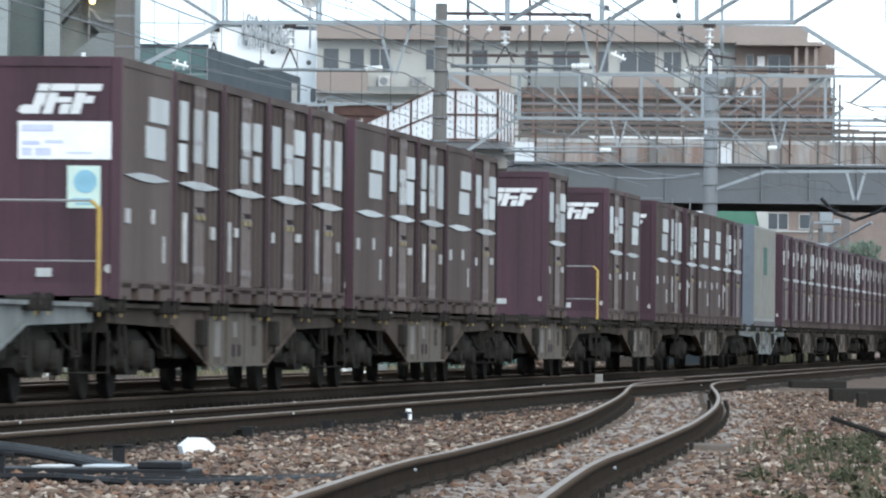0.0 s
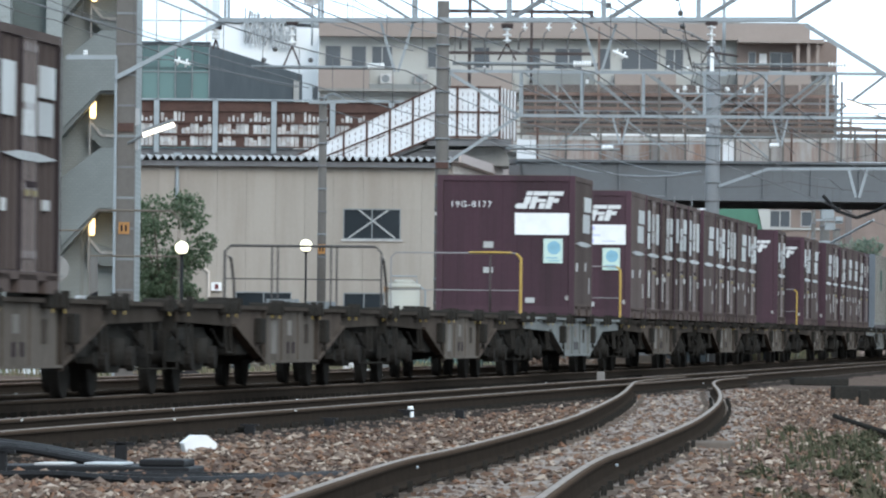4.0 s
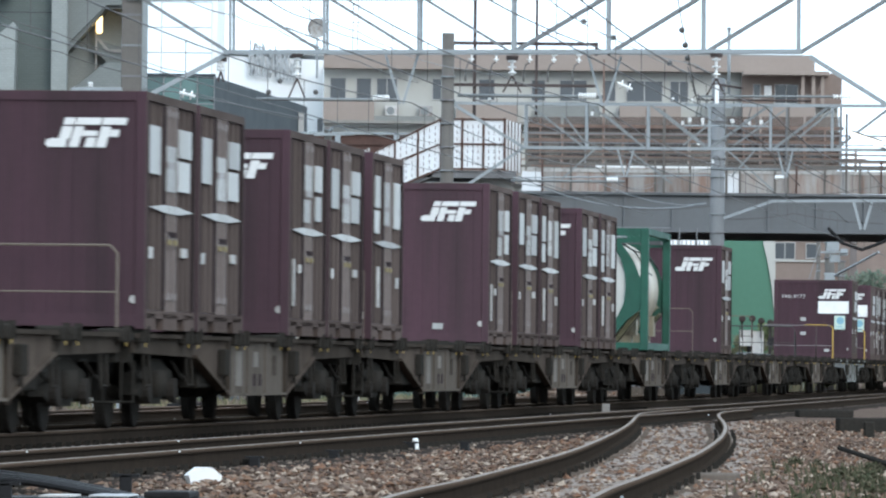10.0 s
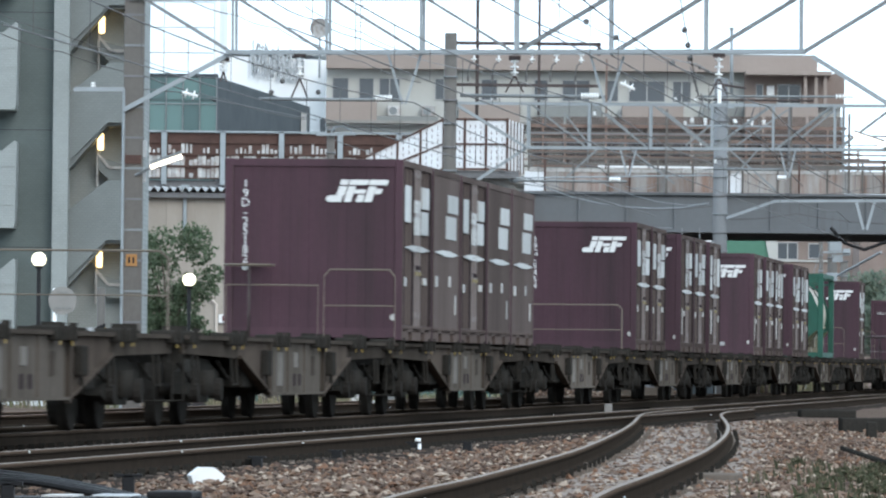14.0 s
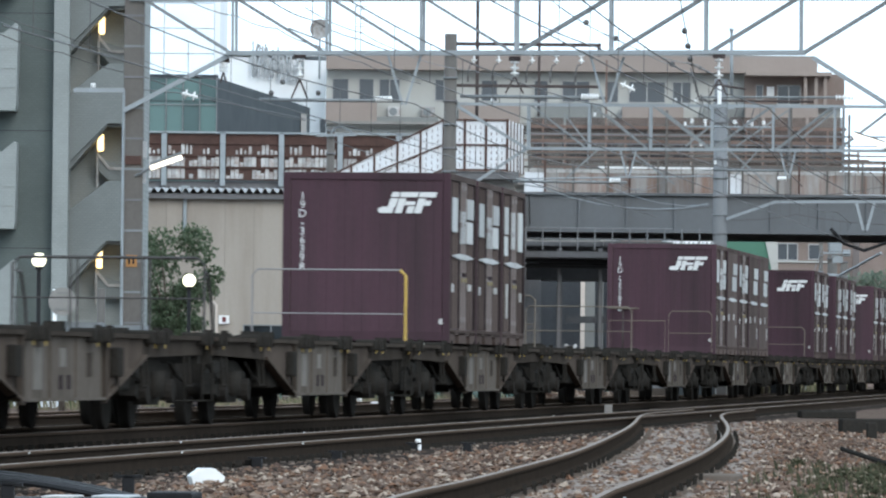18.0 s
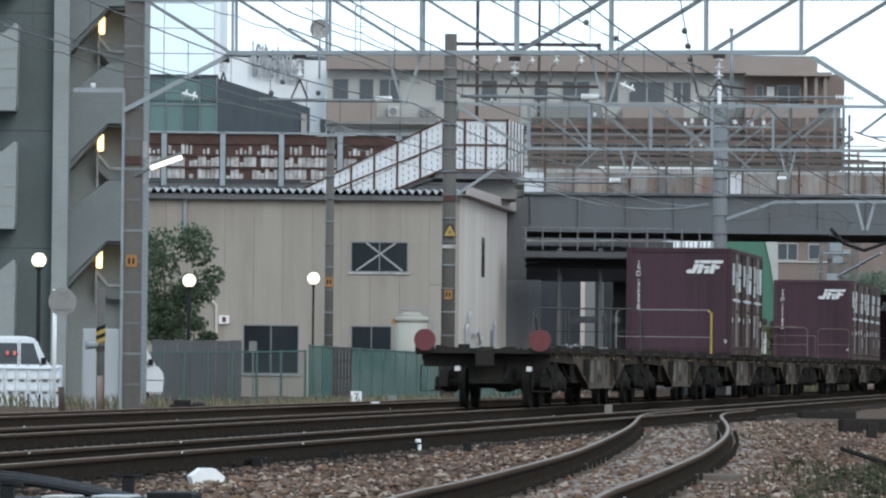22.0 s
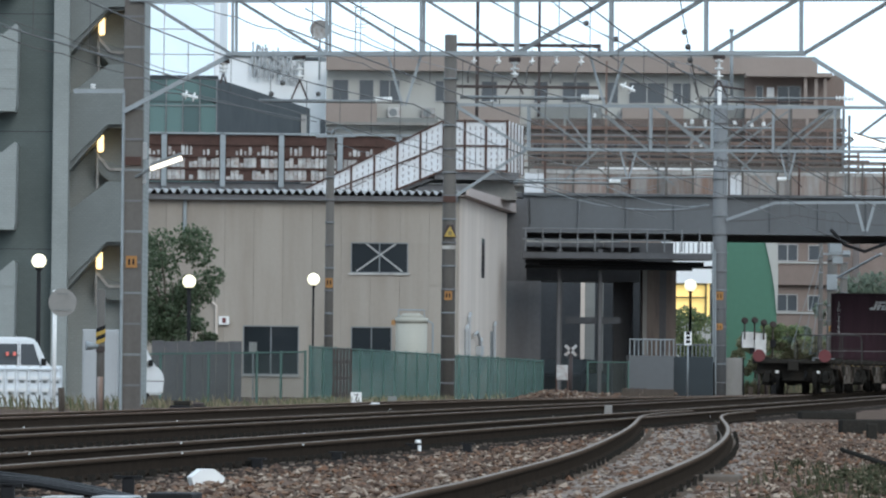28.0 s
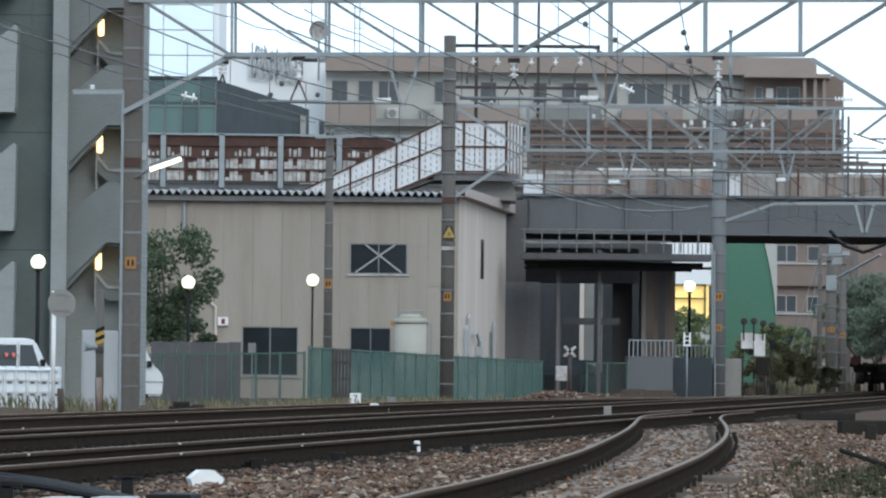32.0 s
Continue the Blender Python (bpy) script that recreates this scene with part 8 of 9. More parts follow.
for x, y, z in ((7.34, 225.00, 9.13), (7.96, 225.00, 9.10), (7.65, 225.00, 8.39), (8.28, 225.00, 8.40), (9.24, 225.00, 8.41), (9.74, 225.00, 8.41), (8.15, 225.00, 7.76), (8.60, 225.00, 7.20), (4.81, 225.00, 8.66), (1.59, 225.00, 9.11)):
    jp = place("jumper_clamp", "small dark jumper loop with white insulator", "fitting", group="jumper clamps")
    bm = bmesh.new()
    pipe(bm, [(x - 0.14, y, z + 0.05), (x - 0.05, y, z + 0.16), (x + 0.06, y, z + 0.10), (x + 0.10, y, z - 0.10), (x + 0.02, y, z - 0.22)], 0.016, 5)
    part("loop", bm, "wire", jp)
    bm = bmesh.new()
    insulator(bm, (x - 0.14, y, z + 0.05), (x - 0.14, y, z - 0.08), 2, 0.05)
    part("insulator", bm, "porcelain", jp)
# line beads: small round weights on the feeder wires
bm = bmesh.new()
for p in ((2.78, 143.00, 7.58), (3.42, 145.00, 7.36), (4.13, 150.00, 7.28), (4.88, 155.00, 7.28), (4.64, 140.00, 7.29), (4.81, 143.00, 7.13), (4.96, 146.00, 7.00), (-3.02, 170.00, 7.14), (-3.89, 160.00, 6.75), (-3.64, 160.00, 7.00)):
    ball(bm, p, 0.062, 2)
solid("line_fittings", bm, "wire", "small dark clamps on the feeder wires", "fitting", kind="stuff")
sw2 = place("strain_insulator", "white strain insulators in a feeder wire", "insulator")
bm = bmesh.new()
insulator(bm, (4.56, 188.00, 8.15), (4.95, 188.00, 7.98), 2, 0.12)
part("sheds", bm, "porcelain", sw2)
sw3 = place("strain_insulator", "white strain insulators on a slanting wire", "insulator")
bm = bmesh.new()
insulator(bm, (-5.51, 150.00, 6.35), (-5.18, 150.00, 6.27), 2, 0.10)
part("sheds", bm, "porcelain", sw3)
bm = bmesh.new()
pipe(bm, [(-6.27, 145.20, 6.24), (-5.51, 150.00, 6.35), (-5.18, 150.00, 6.27), (-3.42, 190.00, 7.16)], 0.012, 5)
part("wire", bm, "wire", sw3)
# lit tube lamps
for a, b, rod in (((-5.93, 144.60, 4.63), (-5.30, 144.60, 4.86), (-6.24, 144.80, 4.47)), ((10.73, 188.60, 6.88), (11.54, 188.60, 6.62), (12.82, 188.60, 6.01))):
    lp = place("tube_lamp", "lit fluorescent tube lamp on an arm", "lamp", group="tube lamps")
    bm = bmesh.new()
    bar(bm, a, b, 0.048 if a[0] < 0 else 0.075, 10)
    part("tube", bm, "tube", lp)
    bm = bmesh.new()
    bar(bm, rod, a, 0.03, 6)
    beam(bm, (a[0], a[1], a[2] + 0.09), (b[0], b[1], b[2] + 0.09), 0.16, 0.05)
    part("hood", bm, "dull_steel", lp)


# ---------------------------------------------------------------- fence, lamps, signs, vehicles beside the line
def fence_run(x0, y0, x1, y1, z0a, z1a, z1b, posts, label, mat="fence_green"):
    f = place("fence", label, "fence", kind="structure")
    for i in range(posts + 1):
        t = i / posts
        x, y, zt = x0 + (x1 - x0) * t, y0 + (y1 - y0) * t, z1a + (z1b - z1a) * t
        bm = bmesh.new()
        bar(bm, (x, y, -0.4), (x, y, zt + 0.04), 0.035, 6)
        part("post", bm, "fence_green", f)
    for i in range(posts):
        t0, t1 = i / posts, (i + 1) / posts
        a = (x0 + (x1 - x0) * t0, y0 + (y1 - y0) * t0, z1a + (z1b - z1a) * t0)
        b = (x0 + (x1 - x0) * t1, y0 + (y1 - y0) * t1, z1a + (z1b - z1a) * t1)
        bm = bmesh.new()
        n = 12
        va, vb = Vector(a), Vector(b)
        for j in range(n):
            p, q = va.lerp(vb, j / n), va.lerp(vb, (j + 1) / n)
            off = 0.004 if j % 2 else -0.004
            w = [bm.verts.new((p.x, p.y + off, z0a)), bm.verts.new((q.x, q.y + off, z0a)), bm.verts.new((q.x, q.y + off, q.z)), bm.verts.new((p.x, p.y + off, p.z))]
            w2 = [bm.verts.new((u.co.x, u.co.y + 0.012, u.co.z)) for u in w]
            bm.faces.new(w)
            bm.faces.new(w2[::-1])
            for k in range(4):
                bm.faces.new((w[k], w2[k], w2[(k + 1) % 4], w[(k + 1) % 4]))
        part("mesh_panel", bm, mat, f, "green netting panel")
        bm = bmesh.new()
        beam(bm, a, b, 0.04, 0.04)
        part("top_bar", bm, "fence_green", f)
    return f


fence_run(-3.56, 192, 3.27, 236, -0.38, 1.21, 0.95, 22, "green net fence along the workshop yard", "net_dense")
fence_run(-8.27, 194, -3.68, 192, -0.38, 0.97, 1.07, 7, "old green wire fence before a grey wall", "net_thin")
fence_run(4.75, 236, 6.09, 236, -0.3, 0.92, 0.93, 2, "short green fence panel beside the crossing", "net_thin")
yard = place("yard_wall", "dark grey panel wall between the yard and the line", "wall", kind="structure")
for i in range(7):
    x0 = -8.03 + i * 0.355
    boxpart("panel", yard, "sooty_concrete", (x0, x0 + 0.345, 198, 198.12, -0.4, 1.36 - 0.02 * (i % 2)))
gate = place("yard_gate", "brown steel bar gate between fence runs", "gate")
for x in (0.0, 0.09, 0.18, 0.27, 0.36, 0.45):
    boxpart("upright", gate, "dark_steel", (-2.91 + x - 0.032, -2.91 + x + 0.032, 191.45, 191.5, -0.35, 1.18))
for z in (-0.1, 0.35, 0.78):
    boxpart("crossbar", gate, "dark_steel", (-2.91 - 0.03, -2.91 + 0.48, 191.51, 191.55, z, z + 0.07))

# small boxes on the gantry pole
for dims in ((-6.16, -6.02, 144.90, 145.06, 4.83, 5.18), (-6.12, -6.03, 144.90, 145.00, 4.33, 4.60)):
    bm = bmesh.new()
    bevelled(bm, *dims, 0.015)
    solid("pole_box", bm, "cabinet", "small pale junction box on the gantry pole", "box", group="pole boxes")
sb = place("stake_board", "small grey board on a stake behind the wire fence", "sign")
boxpart("board", sb, "soft_tile", (-5.26, -5.05, 194.60, 194.63, 1.03, 1.33))
boxpart("stake", sb, "dull_steel", (-5.17, -5.13, 194.64, 194.67, -0.42, 1.06))

# number board 7
nb = place("number_board", "small white board with a black figure 7", "sign", m=pose(-1.83, 152, 0.03))
boxpart("board", nb, "white", (-0.115, 0.115, 0, 0.03, -0.125, 0.125))
letters("figure", "7", 0.21, "black", nb, pose(0, -0.006, 0, 90, 0, 0))
bm = bmesh.new()
bar(bm, (0, 0.04, -0.45), (0, 0.04, -0.08), 0.03, 6)
part("post", bm, "dark_steel", nb)


def globe_lamp(x, y, z, r, label, r_post=0.05, lit=True):
    g = place("globe_lamp", label, "lamp", group="globe lamps", m=pose(x, y, 0))
    bm = bmesh.new()
    bar(bm, (0, 0, -0.4), (0, 0, z - r), r_post, 10)
    bar(bm, (0, 0, -0.4), (0, 0, 0.9), r_post * 1.6, 10)
    part("post", bm, "black", g)
    bm = bmesh.new()
    bar(bm, (0, 0, z - r - 0.04), (0, 0, z - r + 0.03), r_post * 1.8, 12)
    part("collar", bm, "black", g)
    bm = bmesh.new()
    ball(bm, (0, 0, z), r, 3)
    for f in bm.faces:
        f.smooth = True
    part("globe", bm, "lamp_white" if lit else "white", g, "glowing white globe" if lit else "white globe")


globe_lamp(-9.70, 172, 3.14, 0.175, "black post lamp with a lit white globe")
globe_lamp(-7.09, 200, 3.01, 0.185, "black post lamp with a lit white globe before the tree")
globe_lamp(-3.81, 210, 3.23, 0.18, "thin post lamp with a lit white globe before the workshop", 0.03)
globe_lamp(9.20, 268, 3.85, 0.22, "dark post lamp with a white globe by the bridge", 0.05)

# round mirror-like sign on a white post
rs = place("round_sign", "round grey sign back on a white post", "sign", m=pose(-8.55, 158, 0))
bm = bmesh.new()
bar(bm, (0, 0, -0.35), (0, 0, 2.31), 0.045, 10)
part("post", bm, "white", rs)
bm = bmesh.new()
disc(bm, (2.04, 0.17), 0.31, 1, -0.06, -0.03, 28)
part("disc", bm, "concrete", rs)
bm = bmesh.new()
box(bm, 0.05, 0.3, -0.075, -0.061, 2.21, 2.24)
box(bm, 0.0, 0.36, -0.075, -0.061, 1.86, 1.89)
part("stiffener", bm, "soft_tile", rs)

# striped post with loudspeaker and meter boxes
sp = place("striped_post", "rusty post with a black and yellow band and a grey horn", "post", m=pose(-7.15, 150, 0))
bm = bmesh.new()
bar(bm, (0, 0, -0.35), (0, 0, 2.26), 0.085, 12)
part("shaft", bm, "pole", sp)
for i in range(4):
    bm = bmesh.new()
    z = 1.13 + i * 0.085
    prism(bm, [(z - 0.04, -0.094), (z + 0.045, -0.094), (z + 0.125, 0.094), (z + 0.04, 0.094)], 1, -0.094, 0.094)
    part("band", bm, "yellow" if i % 2 == 0 else "black", sp)
bm = bmesh.new()
bar(bm, (-0.05, -0.1, 1.06), (-0.30, -0.16, 1.07), 0.05, 12, 0.10)
part("horn", bm, "galv", sp)
boxpart("meter", sp, "dark_steel", (-0.09, 0.09, -0.11, -0.08, 0.94, 1.06))
bm = bmesh.new()
bar(bm, (0.0, -0.1, -0.3), (0.0, -0.1, 0.43), 0.06, 8)
part("guard", bm, "rust_panel", sp)
cb = place("equipment_cabinet", "pale grey trackside equipment cabinet", "cabinet")
bm = bmesh.new()
bevelled(bm, -8.03, -7.25, 160, 160.6, -0.35, 1.46, 0.02)
part("body", bm, "cabinet", cb)
boxpart("door", cb, "cabinet", (-7.98, -7.30, 159.97, 159.995, -0.2, 1.39))
stump = place("short_post", "short dark wooden post in the grass", "post")
bm = bmesh.new()
bar(bm, (-7.84, 148, -0.35), (-7.86, 148, 0.20), 0.07, 10)
part("shaft", bm, "bark", stump)


# vehicles parked behind the fence
def white_van(x, y):
    t = place("white_van", "small white van parked behind the fence", "van", m=pose(x, y, -0.35, 0, 0, 4))
    bm = bmesh.new()
    v = [(-1.7, 0.25), (0.56, 0.25), (0.60, 0.72), (0.50, 0.92), (0.24, 1.10), (0.08, 1.58), (-0.12, 1.66), (-1.7, 1.66)]
    a = [bm.verts.new((u, -0.72, w)) for u, w in v]
    b = [bm.verts.new((u, 0.72, w)) for u, w in v]
    bm.faces.new(a)
    bm.faces.new(b[::-1])
    for i in range(len(v)):
        bm.faces.new((a[i], b[i], b[(i + 1) % len(v)], a[(i + 1) % len(v)]))
    bmesh.ops.bevel(bm, geom=list(bm.edges), offset=0.05, segments=2, affect="EDGES")
    body = part("body", bm, "car_white", t)
    bm = bmesh.new()
    prism(bm, [(1.0, -0.30), (1.0, 0.16), (1.5, 0.0), (1.5, -0.30)], 1, -0.735, -0.722)
    part("side_window", bm, "window_mid", body)
    bm = bmesh.new()
    prism(bm, [(1.0, -1.2), (1.0, -0.38), (1.5, -0.38), (1.5, -1.2)], 1, -0.735, -0.722)
    part("side_window", bm, "window_mid", body)
    bm = bmesh.new()
    box(bm, -0.34, 0.58, -0.728, -0.72, 0.60, 0.62)
    box(bm, -0.345, -0.335, -0.728, -0.72, 0.32, 1.55)
    part("door_seam", bm, "recess", body)
    bm = bmesh.new()
    w = [bm.verts.new(p) for p in ((0.236, -0.62, 1.14), (0.236, 0.62, 1.14), (0.092, 0.6, 1.55), (0.092, -0.6, 1.55))]
    w2 = [bm.verts.new((p.co.x + 0.012, p.co.y, p.co.z + 0.004)) for p in w]
    bm.faces.new(w2)
    bm.faces.new(w[::-1])
    part("windscreen", bm, "window", body)
    bm = bmesh.new()
    bevelled(bm, 0.18, 0.30, -0.84, -0.73, 1.0, 1.16, 0.02)
    part("mirror", bm, "black", body)
    for y2 in (-0.62, 0.62):
        bm = bmesh.new()
        disc(bm, (0.26, -0.05), 0.26, 1, y2 - 0.08, y2 + 0.08, 20)
        part("wheel", bm, "tyre", t)


white_van(-9.18 - 0.55, 170.5)
white_van(-7.33 - 0.58, 188.0)
lt = place("tail_lamp_board", "small red lamps glowing beside the parked van", "lamp")
for x in (-10.29, -10.12):
    bm = bmesh.new()
    bevelled(bm, x - 0.035, x + 0.035, 169.62, 169.66, 0.86, 0.96, 0.012)
    part("lens", bm, "tail_light", lt)
boxpart("bracket", lt, "dark_steel", (-10.39, -10.02, 169.662, 169.70, 0.88, 0.91))
barrier = place("road_barrier", "white ribbed road barrier before the parked van", "barrier")
for i in range(7):
    x0 = -10.37 + i * 0.26
    bm = bmesh.new()
    bevelled(bm, x0, x0 + 0.22, 162, 162.2, -0.35, 0.64 - 0.015 * (i % 2), 0.04)
    slat = part("slat", bm, "car_white", barrier)
    for z in (0.05, 0.32):
        boxpart("rib", slat, "white", (x0 + 0.03, x0 + 0.19, 161.93, 161.999, z, z + 0.08))
        boxpart("slot", slat, "dull_steel", (x0 + 0.05, x0 + 0.15, 161.985, 161.999, z - 0.07, z - 0.02))
bm = bmesh.new()
bar(bm, (-10.37, 161.95, 0.56), (-8.68, 161.95, 0.56), 0.03, 8)
part("top_tube", bm, "car_white", barrier)

# ---------------------------------------------------------------- level crossing and right-hand trackside
xs = place("crossing_mark", "rusty post with a white cross board", "sign", m=pose(3.80, 214, 0))
bm = bmesh.new()
bar(bm, (0, 0, -0.3), (0, 0, 1.36), 0.06, 10)
part("post", bm, "dark_steel", xs)
zc = 1.24
for s in (-1, 1):
    for e in (-1, 1):
        bm = bmesh.new()
        beam(bm, (0.04 * s, -0.09, zc + 0.03 * e), (0.17 * s, -0.09, zc + 0.15 * e), 0.02, 0.09)
        part("cross_board", bm, "flake", xs)
rb = place("round_board", "white rounded board on two short legs", "sign", m=pose(3.45, 208, 0))
bm = bmesh.new()
bevelled(bm, -0.165, 0.165, -0.03, 0.03, 0.36, 0.80, 0.028)
part("board", bm, "flake", rb)
bm = bmesh.new()
for x in (-0.16, 0.16):
    bar(bm, (x, 0.03, -0.35), (x, 0.03, 0.80), 0.025, 6)
part("leg", bm, "rust", rb)
cw = place("retaining_wall", "pale grey retaining wall with white railings beside the crossing", "wall", kind="structure")
boxpart("wall", cw, "girder", (6.16, 7.64, 238.00, 242.00, -0.22, 1.16))
boxpart("wall", cw, "slate", (7.67, 8.99, 239.00, 243.00, -0.21, 1.14), "dark green painted wall")
bm = bmesh.new()
for i in range(11):
    x = 6.19 + i * 0.145
    bar(bm, (x, 238.2, 1.12), (x, 238.2, 1.72), 0.022, 5)
bar(bm, (6.17, 238.2, 1.69), (7.69, 238.2, 1.69), 0.025, 5)
part("railing", bm, "galv", cw, "white upright railings")
bm = bmesh.new()
for i in range(11):
    x = 7.77 + i * 0.13
    bar(bm, (x, 239.2, 1.10), (x, 239.2, 1.56), 0.022, 5)
bar(bm, (7.74, 239.2, 1.54), (8.98, 239.2, 1.54), 0.025, 5)
part("railing", bm, "dull_steel", cw)
tb = place("timber_edge", "row of dark weathered timber edge posts", "edging", kind="structure")
for i in range(8):
    x0 = 5.14 + i * 0.085
    boxpart("board", tb, "bark", (x0, x0 + 0.075, 206, 206.08, -0.35, 0.15 + 0.02 * (i % 2)))
boxpart("sill", tb, "bark", (5.83, 6.70, 208.00, 209.00, -0.16, 0.13))
def rubble(rng, n):
    """A low heap of loose stones at the end of the crossing."""
    y = rng.uniform(203, 211, n)
    u = rng.uniform(0, 1, n)
    x = (0.0090 + 0.0150 * u) * y
    return np.stack([x, y, -0.24 + 0.30 * np.sin(np.pi * np.clip(u * 1.1, 0, 1)) * rng.uniform(0, 1, n)], -1)


scatter("rubble_heap", "low heap of brown rubble beside the crossing", 1800, rubble, (0.03, 0.10), "stones", "rubble", 21)


def rubble_bed(rng, n):
    """The lower bed of stones that runs on to the timber edging."""
    y = rng.uniform(209, 216, n)
    x = rng.uniform(0.0135, 0.0325, n) * y
    return np.stack([x, y, -0.22 + 0.24 * rng.uniform(0, 1, n) ** 2 + 0.05 * np.sin(x * 2.3)], -1)


scatter("rubble_heap", "low bed of grey-brown stones before the retaining wall", 1800, rubble_bed, (0.03, 0.10), "stones", "rubble", 22)
bk = place("speed_board", "narrow white board with three black marks on a post", "sign", m=pose(7.90, 232, 0))
boxpart("board", bk, "white", (-0.12, 0.12, -0.04, 0.0, 1.49, 1.93))
for i in range(3):
    z = 1.56 + i * 0.135
    boxpart("mark", bk, "black", (-0.06, 0.06, -0.05, -0.041, z, z + 0.09))
bm = bmesh.new()
bar(bm, (0, 0.03, -0.3), (0, 0.03, 1.89), 0.028, 8)
part("post", bm, "galv", bk)

sg = place("crossing_signals", "group of dark crossing lamps on posts before white boxes", "signal")
for px0, top, foot in ((10.57, 2.45, 1.78), (10.92, 2.46, 1.78), (11.24, 2.38, 1.79), (11.56, 2.32, -0.35)):
    bm = bmesh.new()
    bar(bm, (px0, 252.1, foot), (px0, 252.1, top), 0.03, 8)
    part("post", bm, "dark_steel", sg)
    bm = bmesh.new()
    disc(bm, (top, px0), 0.12, 1, 251.95, 252.05, 18)
    bar(bm, (px0, 251.95, top), (px0, 251.78, top), 0.07, 12)
    part("lamp_head", bm, "dark_steel", sg)
for dims, k in (((10.49, 10.93, 252.40, 252.80, 1.50, 2.06), "white"), ((10.94, 11.34, 252.30, 252.70, 1.23, 2.02), "white"), ((11.02, 11.45, 252.00, 252.30, 0.60, 1.19), "grime"), ((10.76, 10.93, 252.00, 252.20, 1.27, 1.50), "black"), ((11.49, 11.69, 251.80, 252.00, -0.15, 0.24), "black"), ((10.70, 10.88, 251.80, 252.00, -0.20, 0.12), "bark"), ((11.46, 11.66, 251.90, 252.10, 1.51, 1.79), "black")):
    bm = bmesh.new()
    bevelled(bm, *dims, 0.015)
    part("box", bm, k, sg)
bm = bmesh.new()
for x in (11.08, 11.34):
    bar(bm, (x, 252.1, -0.35), (x, 252.1, 0.70), 0.05, 8)
part("post", bm, "dark_steel", sg)
cab2 = place("crossing_cabinet", "pale grey crossing cabinet with dark edge", "cabinet")
bm = bmesh.new()
bevelled(bm, 9.85, 10.42, 250.00, 250.50, -0.32, 1.14, 0.02)
part("body", bm, "concrete", cab2)
boxpart("edge", cab2, "black", (10.42, 10.48, 250.00, 250.40, -0.31, 1.14))
cab3 = place("relay_box", "pale blue relay box in the weeds", "cabinet")
bm = bmesh.new()
bevelled(bm, 13.89, 14.26, 276.00, 276.40, 0.34, 1.26, 0.02)
part("body", bm, "concrete", cab3)
car = place("parked_car", "dark blue car behind the crossing fence", "car", m=pose(4.55, 249, -0.35, 0, 0, 72))
bm = bmesh.new()
v = [(-1.7, 0.25), (1.7, 0.25), (1.72, 0.7), (1.0, 0.85), (0.5, 1.35), (-0.9, 1.38), (-1.5, 0.9), (-1.72, 0.85)]
a = [bm.verts.new((u, -0.75, w)) for u, w in v]
b = [bm.verts.new((u, 0.75, w)) for u, w in v]
bm.faces.new(a)
bm.faces.new(b[::-1])
for i in range(len(v)):
    bm.faces.new((a[i], b[i], b[(i + 1) % len(v)], a[(i + 1) % len(v)]))
bmesh.ops.bevel(bm, geom=list(bm.edges), offset=0.05, segments=2, affect="EDGES")
part("body", bm, "slate", car)
bm = bmesh.new()
prism(bm, [(0.9, -1.2), (0.9, 0.85), (1.28, 0.45), (1.28, -0.8)], 1, -0.77, -0.755)
part("side_window", bm, "window", car)
for u in (-1.05, 1.05):
    bm = bmesh.new()
    disc(bm, (0.3, u), 0.3, 1, -0.78, 0.78, 18)
    part("wheel", bm, "tyre", car)

# ---------------------------------------------------------------- small things in the ballast
mx, my = -1.75, 53.30
bm = bmesh.new()
prism(bm, [(-0.24, -0.10), (-0.24, 0.11), (-0.155, 0.125), (-0.095, 0.05), (-0.095, -0.05), (-0.155, -0.125)], 1, -0.12, 0.12)
solid("marker_block", bm, "white", "white concrete marker block lying in the ballast", "marker", pose(mx, my, 0.022, 0, 0, 10))
bm = bmesh.new()
prism(bm, [(-0.22, -0.10), (-0.22, 0.11), (-0.11, 0.13), (-0.05, 0.05), (-0.05, -0.05), (-0.11, -0.13)], 1, -0.12, 0.12)
solid("marker_block", bm, "white", "white concrete marker block beside the rusty rails", "marker", pose(-1.29, 138.0, 0.06, 0, 0, 5))
st = place("marker_stake", "short white stake with a dark band in the ballast", "marker", m=pose(-0.25, 74.00, 0))
bm = bmesh.new()
bar(bm, (0, 0, -0.25), (0, 0, -0.105), 0.035, 12)
part("foot", bm, "white", st)
bm = bmesh.new()
bar(bm, (0, 0, -0.105), (0, 0, -0.088), 0.033, 12)
part("band", bm, "black", st)
bm = bmesh.new()
bar(bm, (0, 0, -0.088), (0, 0, -0.05), 0.036, 12, 0.025)
part("cap", bm, "white", st)
for gxy in (((0.26, 74.4)), ((-0.3, 73.9)), ((-0.97, 66.1)), ((-2.28, 56.8)), ((-1.57, 61.0)), ((-2.83, 85.7))):
    bm = bmesh.new()
    bevelled(bm, -0.045, 0.045, -0.05, 0.05, -0.25, -0.09, 0.012)
    box(bm, -0.075, 0.075, -0.05, 0.05, -0.10, -0.085)
    solid("rail_anchor_block", bm, "black", "small dark block beside the rail", "fitting", pose(gxy[0], gxy[1], 0, 0, 0, -6), group="dark blocks beside the rail")
bm = bmesh.new()
bevelled(bm, -0.07, 0.07, -0.05, 0.05, -0.2, 0.04, 0.012)
solid("lineside_block", bm, "concrete", "small pale block between the rails", "marker", pose(3.00, 130, 0, 0, 0, 0))
bm = bmesh.new()
bevelled(bm, -0.09, 0.09, -0.05, 0.05, -0.2, 0.08, 0.012)
